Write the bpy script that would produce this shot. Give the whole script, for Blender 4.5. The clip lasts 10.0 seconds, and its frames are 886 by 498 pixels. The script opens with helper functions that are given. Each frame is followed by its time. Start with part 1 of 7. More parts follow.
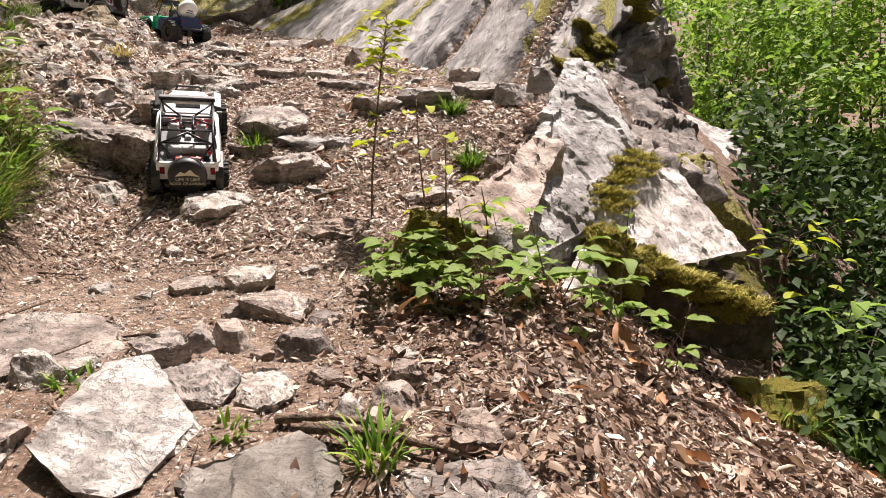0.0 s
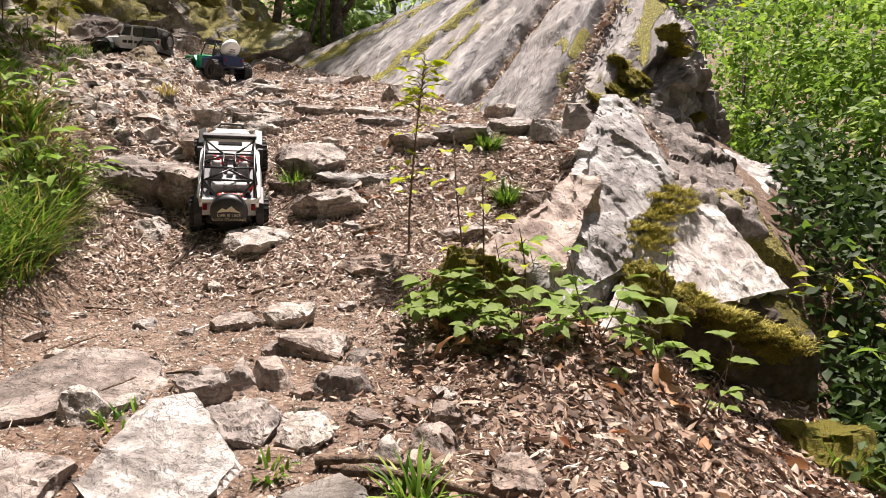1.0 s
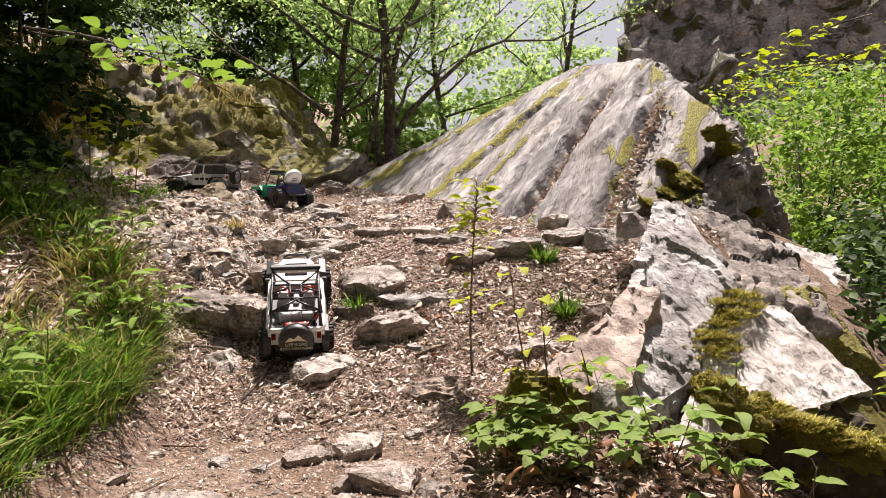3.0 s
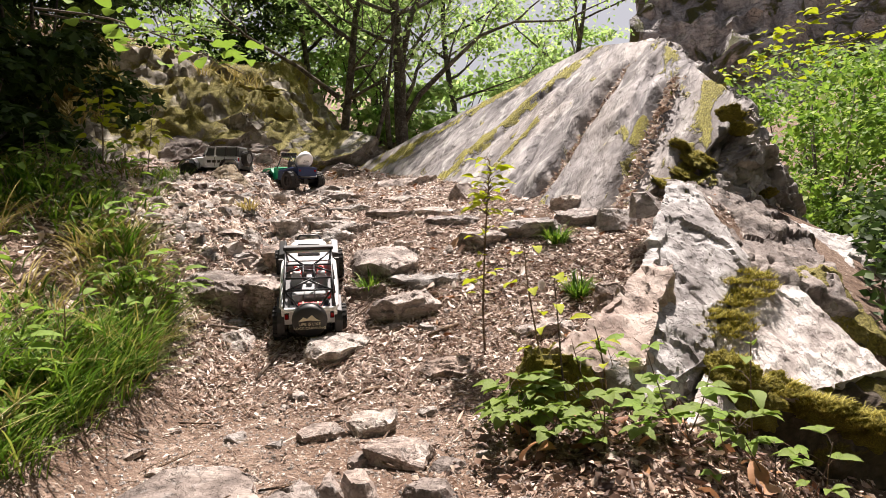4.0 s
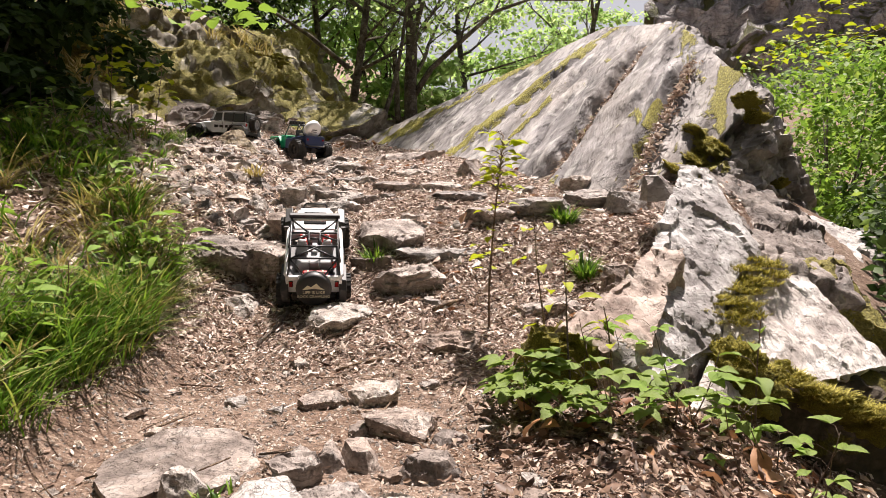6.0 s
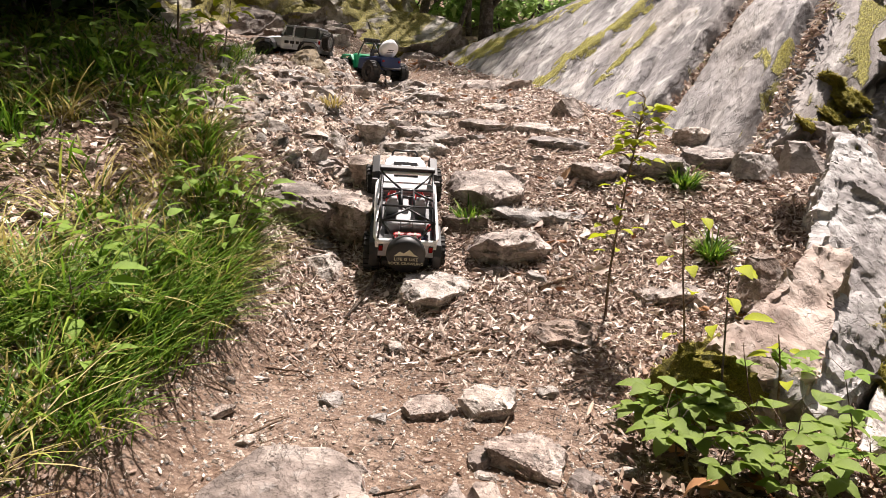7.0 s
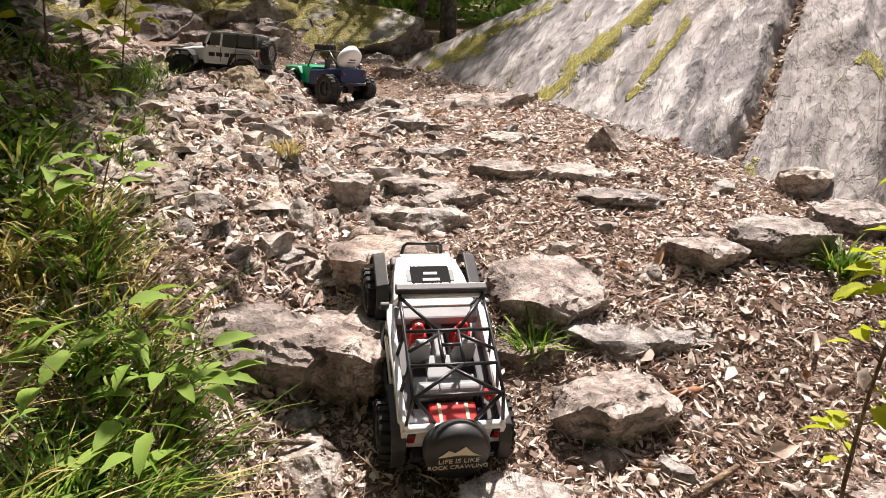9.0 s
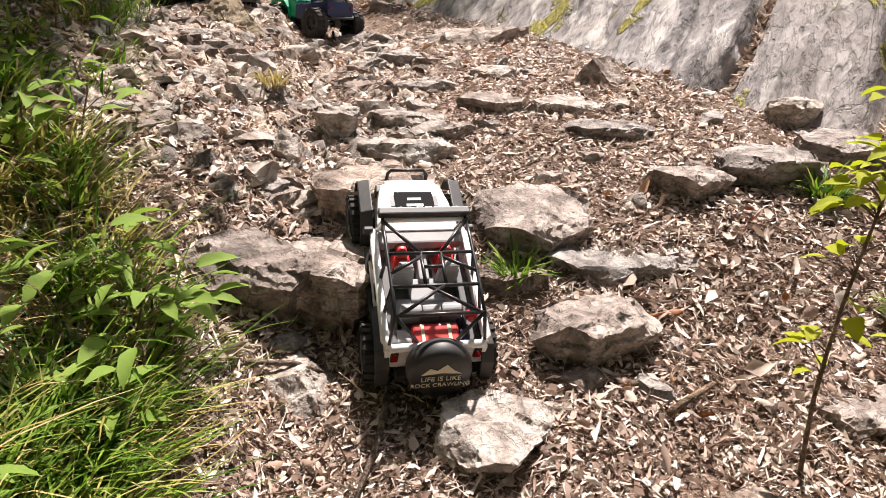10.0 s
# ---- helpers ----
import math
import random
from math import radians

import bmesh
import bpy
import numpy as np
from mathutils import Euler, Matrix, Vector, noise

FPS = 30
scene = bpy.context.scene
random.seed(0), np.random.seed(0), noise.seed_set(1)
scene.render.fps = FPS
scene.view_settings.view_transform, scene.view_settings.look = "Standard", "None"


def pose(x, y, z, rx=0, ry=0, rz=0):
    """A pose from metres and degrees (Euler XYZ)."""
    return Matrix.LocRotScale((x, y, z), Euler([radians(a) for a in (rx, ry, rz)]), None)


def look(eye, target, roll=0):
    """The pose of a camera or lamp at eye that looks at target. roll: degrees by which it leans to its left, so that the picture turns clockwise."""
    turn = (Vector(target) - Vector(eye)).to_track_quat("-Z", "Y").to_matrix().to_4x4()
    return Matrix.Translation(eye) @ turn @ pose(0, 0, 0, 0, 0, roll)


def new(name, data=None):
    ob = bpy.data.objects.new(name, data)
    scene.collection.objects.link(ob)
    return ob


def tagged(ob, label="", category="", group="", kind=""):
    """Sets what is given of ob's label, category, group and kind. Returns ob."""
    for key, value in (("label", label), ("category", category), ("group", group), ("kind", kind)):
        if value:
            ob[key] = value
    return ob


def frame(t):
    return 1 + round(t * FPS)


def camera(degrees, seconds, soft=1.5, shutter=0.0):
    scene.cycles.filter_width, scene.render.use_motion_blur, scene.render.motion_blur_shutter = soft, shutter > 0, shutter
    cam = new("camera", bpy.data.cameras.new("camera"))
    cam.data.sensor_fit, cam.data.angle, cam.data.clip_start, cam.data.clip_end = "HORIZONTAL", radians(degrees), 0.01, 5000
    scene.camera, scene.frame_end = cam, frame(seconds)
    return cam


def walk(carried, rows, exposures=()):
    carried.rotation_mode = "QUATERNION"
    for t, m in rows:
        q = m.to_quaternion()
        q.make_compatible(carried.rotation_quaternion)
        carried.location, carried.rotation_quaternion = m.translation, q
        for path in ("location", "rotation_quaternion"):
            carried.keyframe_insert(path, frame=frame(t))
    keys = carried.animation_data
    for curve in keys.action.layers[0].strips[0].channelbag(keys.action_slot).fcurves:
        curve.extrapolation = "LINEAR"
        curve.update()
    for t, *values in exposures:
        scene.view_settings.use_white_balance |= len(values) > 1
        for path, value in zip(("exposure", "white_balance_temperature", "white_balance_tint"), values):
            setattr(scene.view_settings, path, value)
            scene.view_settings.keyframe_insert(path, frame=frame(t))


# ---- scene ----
cam = camera(65.0, 10.0, soft=0.6)
PATH = [
    (0, (-0.003, -0.001, 1.42), (-0.001, 1.946, 0.961), -0.0),
    (0.5, (-0.006, -0.005, 1.432), (-0.068, 1.959, 1.063), -0.8),
    (1, (-0.016, -0.003, 1.441), (-0.107, 1.96, 1.067), -0.3),
    (1.5, (0.006, -0.018, 1.466), (-0.073, 1.965, 1.216), -1.6),
    (2, (0.005, -0.036, 1.481), (-0.161, 1.947, 1.278), -2.6),
    (2.5, (0.011, -0.032, 1.503), (-0.197, 1.953, 1.363), -4.1),
    (2.7, (-0.001, -0.037, 1.516), (-0.228, 1.948, 1.436), -4.1),
    (4, (-0.02, -0.038, 1.498), (-0.304, 1.938, 1.373), -4.3),
    (4.5, (-0.028, -0.033, 1.488), (-0.324, 1.939, 1.34), -3.0),
    (5, (-0.029, -0.031, 1.485), (-0.338, 1.938, 1.317), -2.8),
    (6.3, (-0.067, -0.005, 1.475), (-0.353, 1.966, 1.287), -0.9),
    (6.5, (-0.128, 0.046, 1.47), (-0.427, 2.014, 1.279), -0.1),
    (6.6, (-0.158, 0.103, 1.484), (-0.47, 2.058, 1.204), -0.1),
    (6.7, (-0.178, 0.15, 1.529), (-0.557, 2.1, 1.299), -0.4),
    (7, (-0.303, 0.253, 1.648), (-0.706, 2.159, 1.196), 1.2),
    (7.5, (-0.447, 0.56, 1.811), (-0.687, 2.509, 1.433), 0.1),
    (8, (-0.601, 0.903, 1.789), (-0.766, 2.826, 1.267), 1.6),
    (8.5, (-0.732, 1.121, 1.823), (-0.898, 3.056, 1.345), -1.3),
    (9, (-0.762, 1.208, 1.803), (-0.981, 3.133, 1.31), -0.7),
    (9.5, (-0.745, 1.209, 1.752), (-0.951, 3.094, 1.116), 0.5),
    (10, (-0.735, 1.194, 1.754), (-0.939, 3.079, 1.12), -0.8),
]

walk(cam, [(t, look(eye, target, roll)) for t, eye, target, roll in PATH], exposures=[(0.0, 1.03, 6600, 18.0), (10.0, 1.03, 6600, 18.0)])

# ---- light ----
SUN_AZ, SUN_EL = radians(14), radians(64)      # azimuth from +y towards +x
world = bpy.data.worlds.new("sky")
scene.world = world
world.use_nodes = True
wn = world.node_tree.nodes
sky = wn.new("ShaderNodeTexSky")
sky.sky_type, sky.sun_disc = "NISHITA", False
sky.sun_elevation, sky.sun_rotation = SUN_EL, SUN_AZ
sky.air_density, sky.dust_density, sky.ozone_density = 1.0, 3.0, 0.6
wn["Background"].inputs["Strength"].default_value = 0.050
haze = wn.new("ShaderNodeHueSaturation")
haze.inputs["Saturation"].default_value = 0.3
world.node_tree.links.new(sky.outputs[0], haze.inputs["Color"])
world.node_tree.links.new(haze.outputs[0], wn["Background"].inputs["Color"])
sun = new("sun", bpy.data.lights.new("sun", "SUN"))
sun.data.energy, sun.data.angle, sun.data.color = 5.0, radians(1.2), (1.0, 0.95, 0.87)
SUN_DIR = Vector((math.sin(SUN_AZ) * math.cos(SUN_EL), math.cos(SUN_AZ) * math.cos(SUN_EL), math.sin(SUN_EL)))
sun.rotation_euler = (-SUN_DIR).to_track_quat("-Z", "Y").to_euler()
sun.location = SUN_DIR * 20


# ---- materials ----
class Nodes:
    """A small writer of node materials."""

    def __init__(self, name):
        self.m = bpy.data.materials.new(name)
        self.m.use_nodes = True
        self.t = self.m.node_tree
        self.bsdf = self.t.nodes["Principled BSDF"]

    def add(self, kind, ins=None, **attrs):
        n = self.t.nodes.new(kind)
        for k, v in attrs.items():
            if k == "operation":
                n.operation = v
            elif k == "data_type":
                n.data_type = v
            elif k == "blend_type":
                n.blend_type = v
            elif k == "interpolation_type":
                n.interpolation_type = v
            elif k == "bands_direction":
                n.bands_direction = v
            elif k == "feature":
                n.feature = v
        for k, v in (ins or {}).items():
            self.put(n, k, v)
        return n

    def put(self, n, k, v):
        if isinstance(v, bpy.types.NodeSocket):
            self.t.links.new(v, n.inputs[k])
        else:
            n.inputs[k].default_value = v

    def noise(self, co, scale, detail=4.0, rough=0.6, warp=0.0):
        return self.add("ShaderNodeTexNoise", {"Vector": co, "Scale": scale, "Detail": detail, "Roughness": rough, "Distortion": warp}).outputs[0]

    def ramp(self, fac, stops):
        n = self.add("ShaderNodeValToRGB", {"Fac": fac})
        el = n.color_ramp.elements
        while len(el) < len(stops):
            el.new(0.5)
        for e, (p, c) in zip(el, stops):
            e.position, e.color = p, (*c, 1) if len(c) == 3 else c
        return n.outputs[0]

    def mix(self, fac, a, b, mode="MIX"):
        n = self.add("ShaderNodeMix", data_type="RGBA", blend_type=mode)
        for i, v in ((0, fac), (6, a), (7, b)):
            if isinstance(v, bpy.types.NodeSocket):
                self.t.links.new(v, n.inputs[i])
            else:
                n.inputs[i].default_value = v if i == 0 else (*v, 1)
        return n.outputs[2]

    def math(self, op, a, b=0.0):
        n = self.add("ShaderNodeMath", operation=op)
        self.put(n, 0, a)
        self.put(n, 1, b)
        return n.outputs[0]

    def step(self, v, a, b):
        return self.add("ShaderNodeMapRange", {"Value": v, "From Min": a, "From Max": b}, interpolation_type="SMOOTHSTEP").outputs[0]

    def bump(self, h, strength, dist):
        self.put(self.bsdf, "Normal", self.add("ShaderNodeBump", {"Height": h, "Strength": strength, "Distance": dist}).outputs[0])

    def done(self, col, rough=0.8, **ins):
        self.put(self.bsdf, "Base Color", col if isinstance(col, bpy.types.NodeSocket) else (*col, 1))
        self.put(self.bsdf, "Roughness", rough)
        for k, v in ins.items():
            self.put(self.bsdf, k.replace("_", " "), v)
        return self.m


def stone_mat(name, dark, mid, light, moss=0.0, moss_col=(0.16, 0.15, 0.02), scale=7.0, lichen=(0.62, 0.60, 0.56), white=0.35, vary=0.35, island=False, grain=None, moss_way=None, patches=False, cracks=0.05, bands="Z", bscale=None, relief=0.018, fine=0.10, lines=0.25, gloss=0.78, speck=0.3):
    """Layered grey rock: mottling, pale lichen, dark cracks, moss on what faces up."""
    n = Nodes(name)
    co = n.add("ShaderNodeTexCoord").outputs["Object"]
    geo = n.add("ShaderNodeNewGeometry")
    if grain:
        dots = [n.add("ShaderNodeVectorMath", {0: co, 1: g}, operation="DOT_PRODUCT").outputs["Value"] for g in grain]
        co = n.add("ShaderNodeCombineXYZ", {0: dots[0], 1: dots[1], 2: dots[2]}).outputs[0]
    a = n.noise(co, scale, 6, 0.58, 0.5)
    col = n.ramp(a, [(0.34, dark), (0.49, mid), (0.64, light)])
    b = n.noise(co, scale * 2.6, 5, 0.55, 0.6)
    col = n.mix(n.math("MULTIPLY", n.step(b, 0.52, 0.66), white), col, lichen)
    mottle = n.step(n.noise(co, scale * 5.5, 6, 0.66, 0.3), 0.53, 0.63)
    col = n.mix(n.math("MULTIPLY", mottle, speck), col, dark)
    strat = n.add("ShaderNodeTexWave", {"Vector": co, "Scale": bscale or scale * 1.3, "Distortion": 9.0 if bands == "Z" else 7.0, "Detail": 4.0, "Detail Scale": 2.0, "Detail Roughness": 0.65}, bands_direction=bands).outputs[1]
    col = n.mix(n.math("MULTIPLY", n.step(strat, 0.22, 0.02), 0.38 if bands == "Z" else 0.3), col, dark)
    if bands == "X":
        wide = n.noise(co, 1.1, 4, 0.6, 0.5)
        col = n.mix(n.math("MULTIPLY", n.step(wide, 0.40, 0.62), 0.55), col, (0.20, 0.165, 0.135))
        col = n.mix(n.math("MULTIPLY", n.step(n.noise(co, 2.6, 5, 0.65, 0.9), 0.50, 0.62), 0.5), col, (0.54, 0.49, 0.45))
    vor = n.add("ShaderNodeTexVoronoi", {"Vector": n.add("ShaderNodeVectorMath", {0: co, 1: n.add("ShaderNodeTexNoise", {"Vector": co, "Scale": scale * 0.9, "Detail": 5.0}).outputs[1]}, operation="ADD").outputs[0], "Scale": scale * 1.1}, feature="DISTANCE_TO_EDGE").outputs[0]
    crack = n.step(vor, 0.02, 0.0)
    col = n.mix(n.math("MULTIPLY", crack, cracks), col, tuple(c * 0.35 for c in dark))
    rnd = geo.outputs["Random Per Island"] if island else n.add("ShaderNodeObjectInfo").outputs["Random"]
    val = n.math("ADD", n.math("MULTIPLY", rnd, vary), 1.0 - vary * 0.5)
    hsv = n.add("ShaderNodeHueSaturation", {"Color": col, "Value": val, "Saturation": n.math("ADD", n.math("MULTIPLY", rnd, 0.5), 0.75)})
    col = hsv.outputs[0]
    height = n.math("ADD", n.math("MULTIPLY", a, 0.9), n.math("ADD", n.math("MULTIPLY", b, 0.35), n.math("MULTIPLY", crack, -cracks)))
    height = n.math("ADD", height, n.math("MULTIPLY", n.noise(co, scale * 14, 3, 0.55), fine))
    height = n.math("ADD", height, n.math("MULTIPLY", mottle, -0.25 * speck))
    stretched = n.add("ShaderNodeVectorMath", {0: co, 1: (1.0, 0.35, 1.6)}, operation="MULTIPLY").outputs[0]
    seam = n.noise(stretched, scale * 1.1, 6, 0.55, 0.9)
    line = n.step(n.math("ABSOLUTE", n.math("SUBTRACT", seam, 0.5)), 0.011, 0.002)
    line = n.math("MULTIPLY", line, n.step(n.noise(co, scale * 0.8, 3, 0.5), 0.46, 0.6))
    col = n.mix(n.math("MULTIPLY", line, lines), col, tuple(c * 0.5 for c in dark))
    height = n.math("ADD", height, n.math("MULTIPLY", line, -0.5 * lines))
    if moss:
        up = n.add("ShaderNodeVectorMath", {0: geo.outputs["Normal"], 1: moss_way or (0, 0, 1)}, operation="DOT_PRODUCT").outputs["Value"]
        m = n.math("ADD", n.noise(co, scale * 0.42, 5, 0.62, 0.8), n.math("MULTIPLY", up, 0.10 if not moss_way else 0.22))
        if patches:
            where = n.add("ShaderNodeAttribute")
            where.attribute_name = "moss"
            m = n.math("ADD", n.math("MULTIPLY", m, 0.5), n.math("MULTIPLY", n.noise(co, scale * 1.7, 5, 0.65, 0.8), 0.5))
            m = n.math("ADD", n.math("MULTIPLY", n.math("SUBTRACT", m, 0.5), 1.7), 0.5)
            m = n.math("ADD", m, n.math("MULTIPLY", where.outputs["Fac"], 0.24))
        m = n.step(m, 0.72 - 0.25 * moss, 0.80 - 0.25 * moss)
        tuft = n.noise(co, scale * 26, 5, 0.7)
        mc = n.ramp(tuft, [(0.3, tuple(c * 0.45 for c in moss_col)), (0.5, moss_col), (0.72, tuple(min(1, c * 2.1) for c in moss_col))])
        col = n.mix(m, col, mc)
        height = n.math("ADD", height, n.math("MULTIPLY", m, n.math("MULTIPLY", tuft, 1.2)))
    if bands == "X":
        height = n.math("ADD", height, n.math("MULTIPLY", n.step(strat, 0.25, 0.0), -0.12))
    n.bump(height, 1.0, relief)
    return n.done(col, gloss, Specular_IOR_Level=0.4)


def leaf_mat(name, stops, rough=0.5, through_light=0.35, vein=0.25, scale=40.0):
    """Thin leaves, each blade with its own tint, letting some light through."""
    n = Nodes(name)
    geo = n.add("ShaderNodeNewGeometry")
    co = n.add("ShaderNodeTexCoord").outputs["Object"]
    col = n.ramp(geo.outputs["Random Per Island"], stops)
    spot = n.noise(co, scale, 5, 0.65)
    col = n.mix(n.math("MULTIPLY", n.step(spot, 0.45, 0.7), vein), col, tuple(c * 0.5 for c in stops[len(stops) // 2][1]))
    n.bump(spot, 0.4, 0.003)
    m = n.done(col, rough, Specular_IOR_Level=0.22)
    if through_light:
        tr = n.add("ShaderNodeBsdfTranslucent", {"Color": n.mix(0.5, col, (0.45, 0.55, 0.05), "MULTIPLY") if 0.3 < through_light < 0.6 else col})
        mx = n.add("ShaderNodeMixShader", {0: through_light, 1: n.bsdf.outputs[0], 2: tr.outputs[0]})
        n.t.links.new(mx.outputs[0], n.t.nodes["Material Output"].inputs[0])
    return m


def plain(name, col, rough=0.5, metal=0.0, grime=0.25, scale=60.0, bump=0.05, dirt=(0.16, 0.12, 0.08), **ins):
    """Paint, plastic, rubber or metal with dust and fine wear."""
    n = Nodes(name)
    co = n.add("ShaderNodeTexCoord").outputs["Object"]
    d = n.noise(co, scale * 0.4, 6, 0.7)
    f = n.noise(co, scale * 4, 3, 0.6)
    c = n.mix(n.math("MULTIPLY", n.step(d, 0.45, 0.75), grime), col, dirt)
    n.bump(f, bump, 0.002)
    return n.done(c, n.math("ADD", n.math("MULTIPLY", d, 0.25), max(rough - 0.12, 0.03)), Metallic=metal, **ins)


ROCK = stone_mat("grey stone", (0.12, 0.092, 0.078), (0.31, 0.255, 0.22), (0.52, 0.44, 0.39), white=0.25, scale=10, cracks=0.12)
PALE = stone_mat("pale stone", (0.17, 0.14, 0.12), (0.39, 0.34, 0.30), (0.58, 0.525, 0.48), white=0.3, scale=10, cracks=0.1)
BROWN = stone_mat("brown stone", (0.11, 0.08, 0.063), (0.245, 0.185, 0.15), (0.40, 0.325, 0.27), white=0.2, scale=9, cracks=0.12)
SLATE = stone_mat("dark slate", (0.07, 0.06, 0.052), (0.13, 0.113, 0.098), (0.20, 0.178, 0.158), white=0.1, scale=9, lines=0.1, speck=0.15)
TAN = stone_mat("tan stone", (0.20, 0.145, 0.08), (0.35, 0.26, 0.145), (0.46, 0.37, 0.23), scale=12)
SLAB = stone_mat("layered boulder", (0.08, 0.071, 0.07), (0.20, 0.182, 0.178), (0.37, 0.345, 0.335), moss=0.12, moss_col=(0.34, 0.30, 0.045), scale=4.2, white=0.55, patches=True, cracks=0.06, bands="X", bscale=2.1, fine=0.22, lines=0.14, relief=0.03, gloss=0.8, speck=0.45, grain=((1.15, -0.49, 0.0), (0.14, 0.33, 0.17), (-0.37, -0.33, 0.95)))
WHITE = stone_mat("white boulder", (0.24, 0.205, 0.19), (0.50, 0.455, 0.425), (0.72, 0.685, 0.655), moss=0.10, cracks=0.10, fine=0.12, relief=0.02, lines=0.15, gloss=0.8, speck=0.5, moss_col=(0.24, 0.21, 0.025), scale=5.5, white=0.55, moss_way=(0.1, -0.85, -0.5))
PINK = stone_mat("pinkish stone", (0.22, 0.17, 0.145), (0.37, 0.305, 0.265), (0.50, 0.43, 0.385), moss=0.0, scale=6, white=0.2, lines=0.25, gloss=0.8)
MOSSY = stone_mat("mossy rock", (0.10, 0.085, 0.06), (0.20, 0.175, 0.14), (0.36, 0.33, 0.28), moss=1.0, moss_col=(0.24, 0.205, 0.045), scale=3.6)
MOSS = stone_mat("moss", (0.05, 0.045, 0.01), (0.12, 0.11, 0.018), (0.22, 0.20, 0.03), gloss=0.95, lines=0.0, moss=1.5, moss_col=(0.25, 0.215, 0.028), scale=11, white=0.0)
# Mossy rock in darkened tones; the overhang's shade is put into the colour.
SHADED_ROCK = stone_mat("overhung rock darkened for shade", (0.035, 0.027, 0.02), (0.075, 0.058, 0.043), (0.14, 0.11, 0.085), moss=0.55, moss_col=(0.15, 0.125, 0.018), scale=7, white=0.05, gloss=0.9)
CLIFF = stone_mat("cliff rock", (0.20, 0.175, 0.165), (0.44, 0.40, 0.375), (0.66, 0.61, 0.57), moss=0.7, moss_col=(0.17, 0.17, 0.05), scale=1.5, white=0.3, cracks=0.2, relief=0.35, lines=0.0)
GRAVEL = stone_mat("gravel", (0.17, 0.13, 0.105), (0.35, 0.285, 0.235), (0.58, 0.50, 0.43), scale=25, vary=0.9, island=True)


def earth_mat():
    n = Nodes("trodden earth")
    co = n.add("ShaderNodeTexCoord").outputs["Object"]
    a = n.noise(co, 2.2, 6, 0.65)
    b = n.noise(co, 38, 6, 0.72)
    v = n.add("ShaderNodeTexVoronoi", {"Vector": co, "Scale": 95.0, "Randomness": 1.0})
    col = n.ramp(b, [(0.28, (0.075, 0.05, 0.037)), (0.5, (0.20, 0.138, 0.104)), (0.72, (0.36, 0.275, 0.212))])
    col = n.mix(n.step(a, 0.42, 0.62), col, n.ramp(b, [(0.3, (0.06, 0.037, 0.026)), (0.52, (0.155, 0.098, 0.068)), (0.75, (0.30, 0.21, 0.15))]))
    chips = n.ramp(n.add("ShaderNodeSeparateColor", {0: v.outputs["Color"]}).outputs[0], [(0.2, (0.13, 0.08, 0.05)), (0.6, (0.40, 0.28, 0.20)), (0.95, (0.66, 0.57, 0.47))])
    col = n.mix(n.math("MULTIPLY", n.math("MULTIPLY", n.step(v.outputs["Distance"], 0.55, 0.2), n.step(n.noise(co, 16, 3), 0.45, 0.6)), 0.6), col, chips)
    n.bump(n.math("ADD", n.math("MULTIPLY", b, 0.8), n.math("MULTIPLY", v.outputs["Distance"], -0.35)), 1.0, 0.014)
    return n.done(col, 0.92, Specular_IOR_Level=0.2)


EARTH = earth_mat()
LITTER = leaf_mat("dry leaves", [(0.0, (0.08, 0.047, 0.036)), (0.14, (0.27, 0.178, 0.136)), (0.38, (0.51, 0.38, 0.305)), (0.62, (0.68, 0.555, 0.465)), (0.93, (0.78, 0.685, 0.60)), (1.0, (0.88, 0.82, 0.75))], 0.6, 0.12, 0.45)
DARK_LITTER = leaf_mat("darker leaves", [(0.0, (0.05, 0.03, 0.022)), (0.35, (0.17, 0.102, 0.07)), (0.7, (0.36, 0.245, 0.175)), (1.0, (0.60, 0.47, 0.36))], 0.5, 0.1, 0.5)
RUSSET = leaf_mat("russet leaves", [(0.0, (0.20, 0.065, 0.025)), (0.4, (0.36, 0.16, 0.07)), (0.75, (0.48, 0.27, 0.14)), (1.0, (0.60, 0.42, 0.27))], 0.55, 0.2, 0.4)
GRASS = leaf_mat("grass blades", [(0.0, (0.035, 0.08, 0.012)), (0.35, (0.09, 0.19, 0.02)), (0.7, (0.20, 0.34, 0.04)), (0.9, (0.32, 0.42, 0.065)), (1.0, (0.48, 0.44, 0.17))], 0.5, 0.38, 0.15)
STRAW = leaf_mat("dry grass", [(0.0, (0.28, 0.22, 0.06)), (0.5, (0.42, 0.34, 0.11)), (1.0, (0.60, 0.50, 0.25))], 0.6, 0.3, 0.15)
LEAF = leaf_mat("green leaves", [(0.0, (0.11, 0.21, 0.04)), (0.45, (0.22, 0.35, 0.06)), (0.8, (0.33, 0.47, 0.09)), (1.0, (0.46, 0.56, 0.15))], 0.6, 0.5, 0.2)
YELLOW_LEAF = leaf_mat("yellow-green leaves", [(0.0, (0.30, 0.38, 0.02)), (0.6, (0.46, 0.50, 0.03)), (1.0, (0.58, 0.52, 0.04))], 0.55, 0.5, 0.15)
BRAMBLE_LEAF = leaf_mat("bramble leaves", [(0.0, (0.085, 0.15, 0.03)), (0.5, (0.17, 0.25, 0.045)), (1.0, (0.32, 0.38, 0.08))], 0.5, 0.35, 0.3)
# Paler leaf colour; the wood's haze and brightness are put into it.
FAR_LEAF = leaf_mat("woodland leaves lightened for haze", [(0.0, (0.20, 0.34, 0.09)), (0.45, (0.34, 0.50, 0.15)), (0.8, (0.47, 0.62, 0.22)), (1.0, (0.60, 0.70, 0.32))], 0.6, 0.62, 0.1)
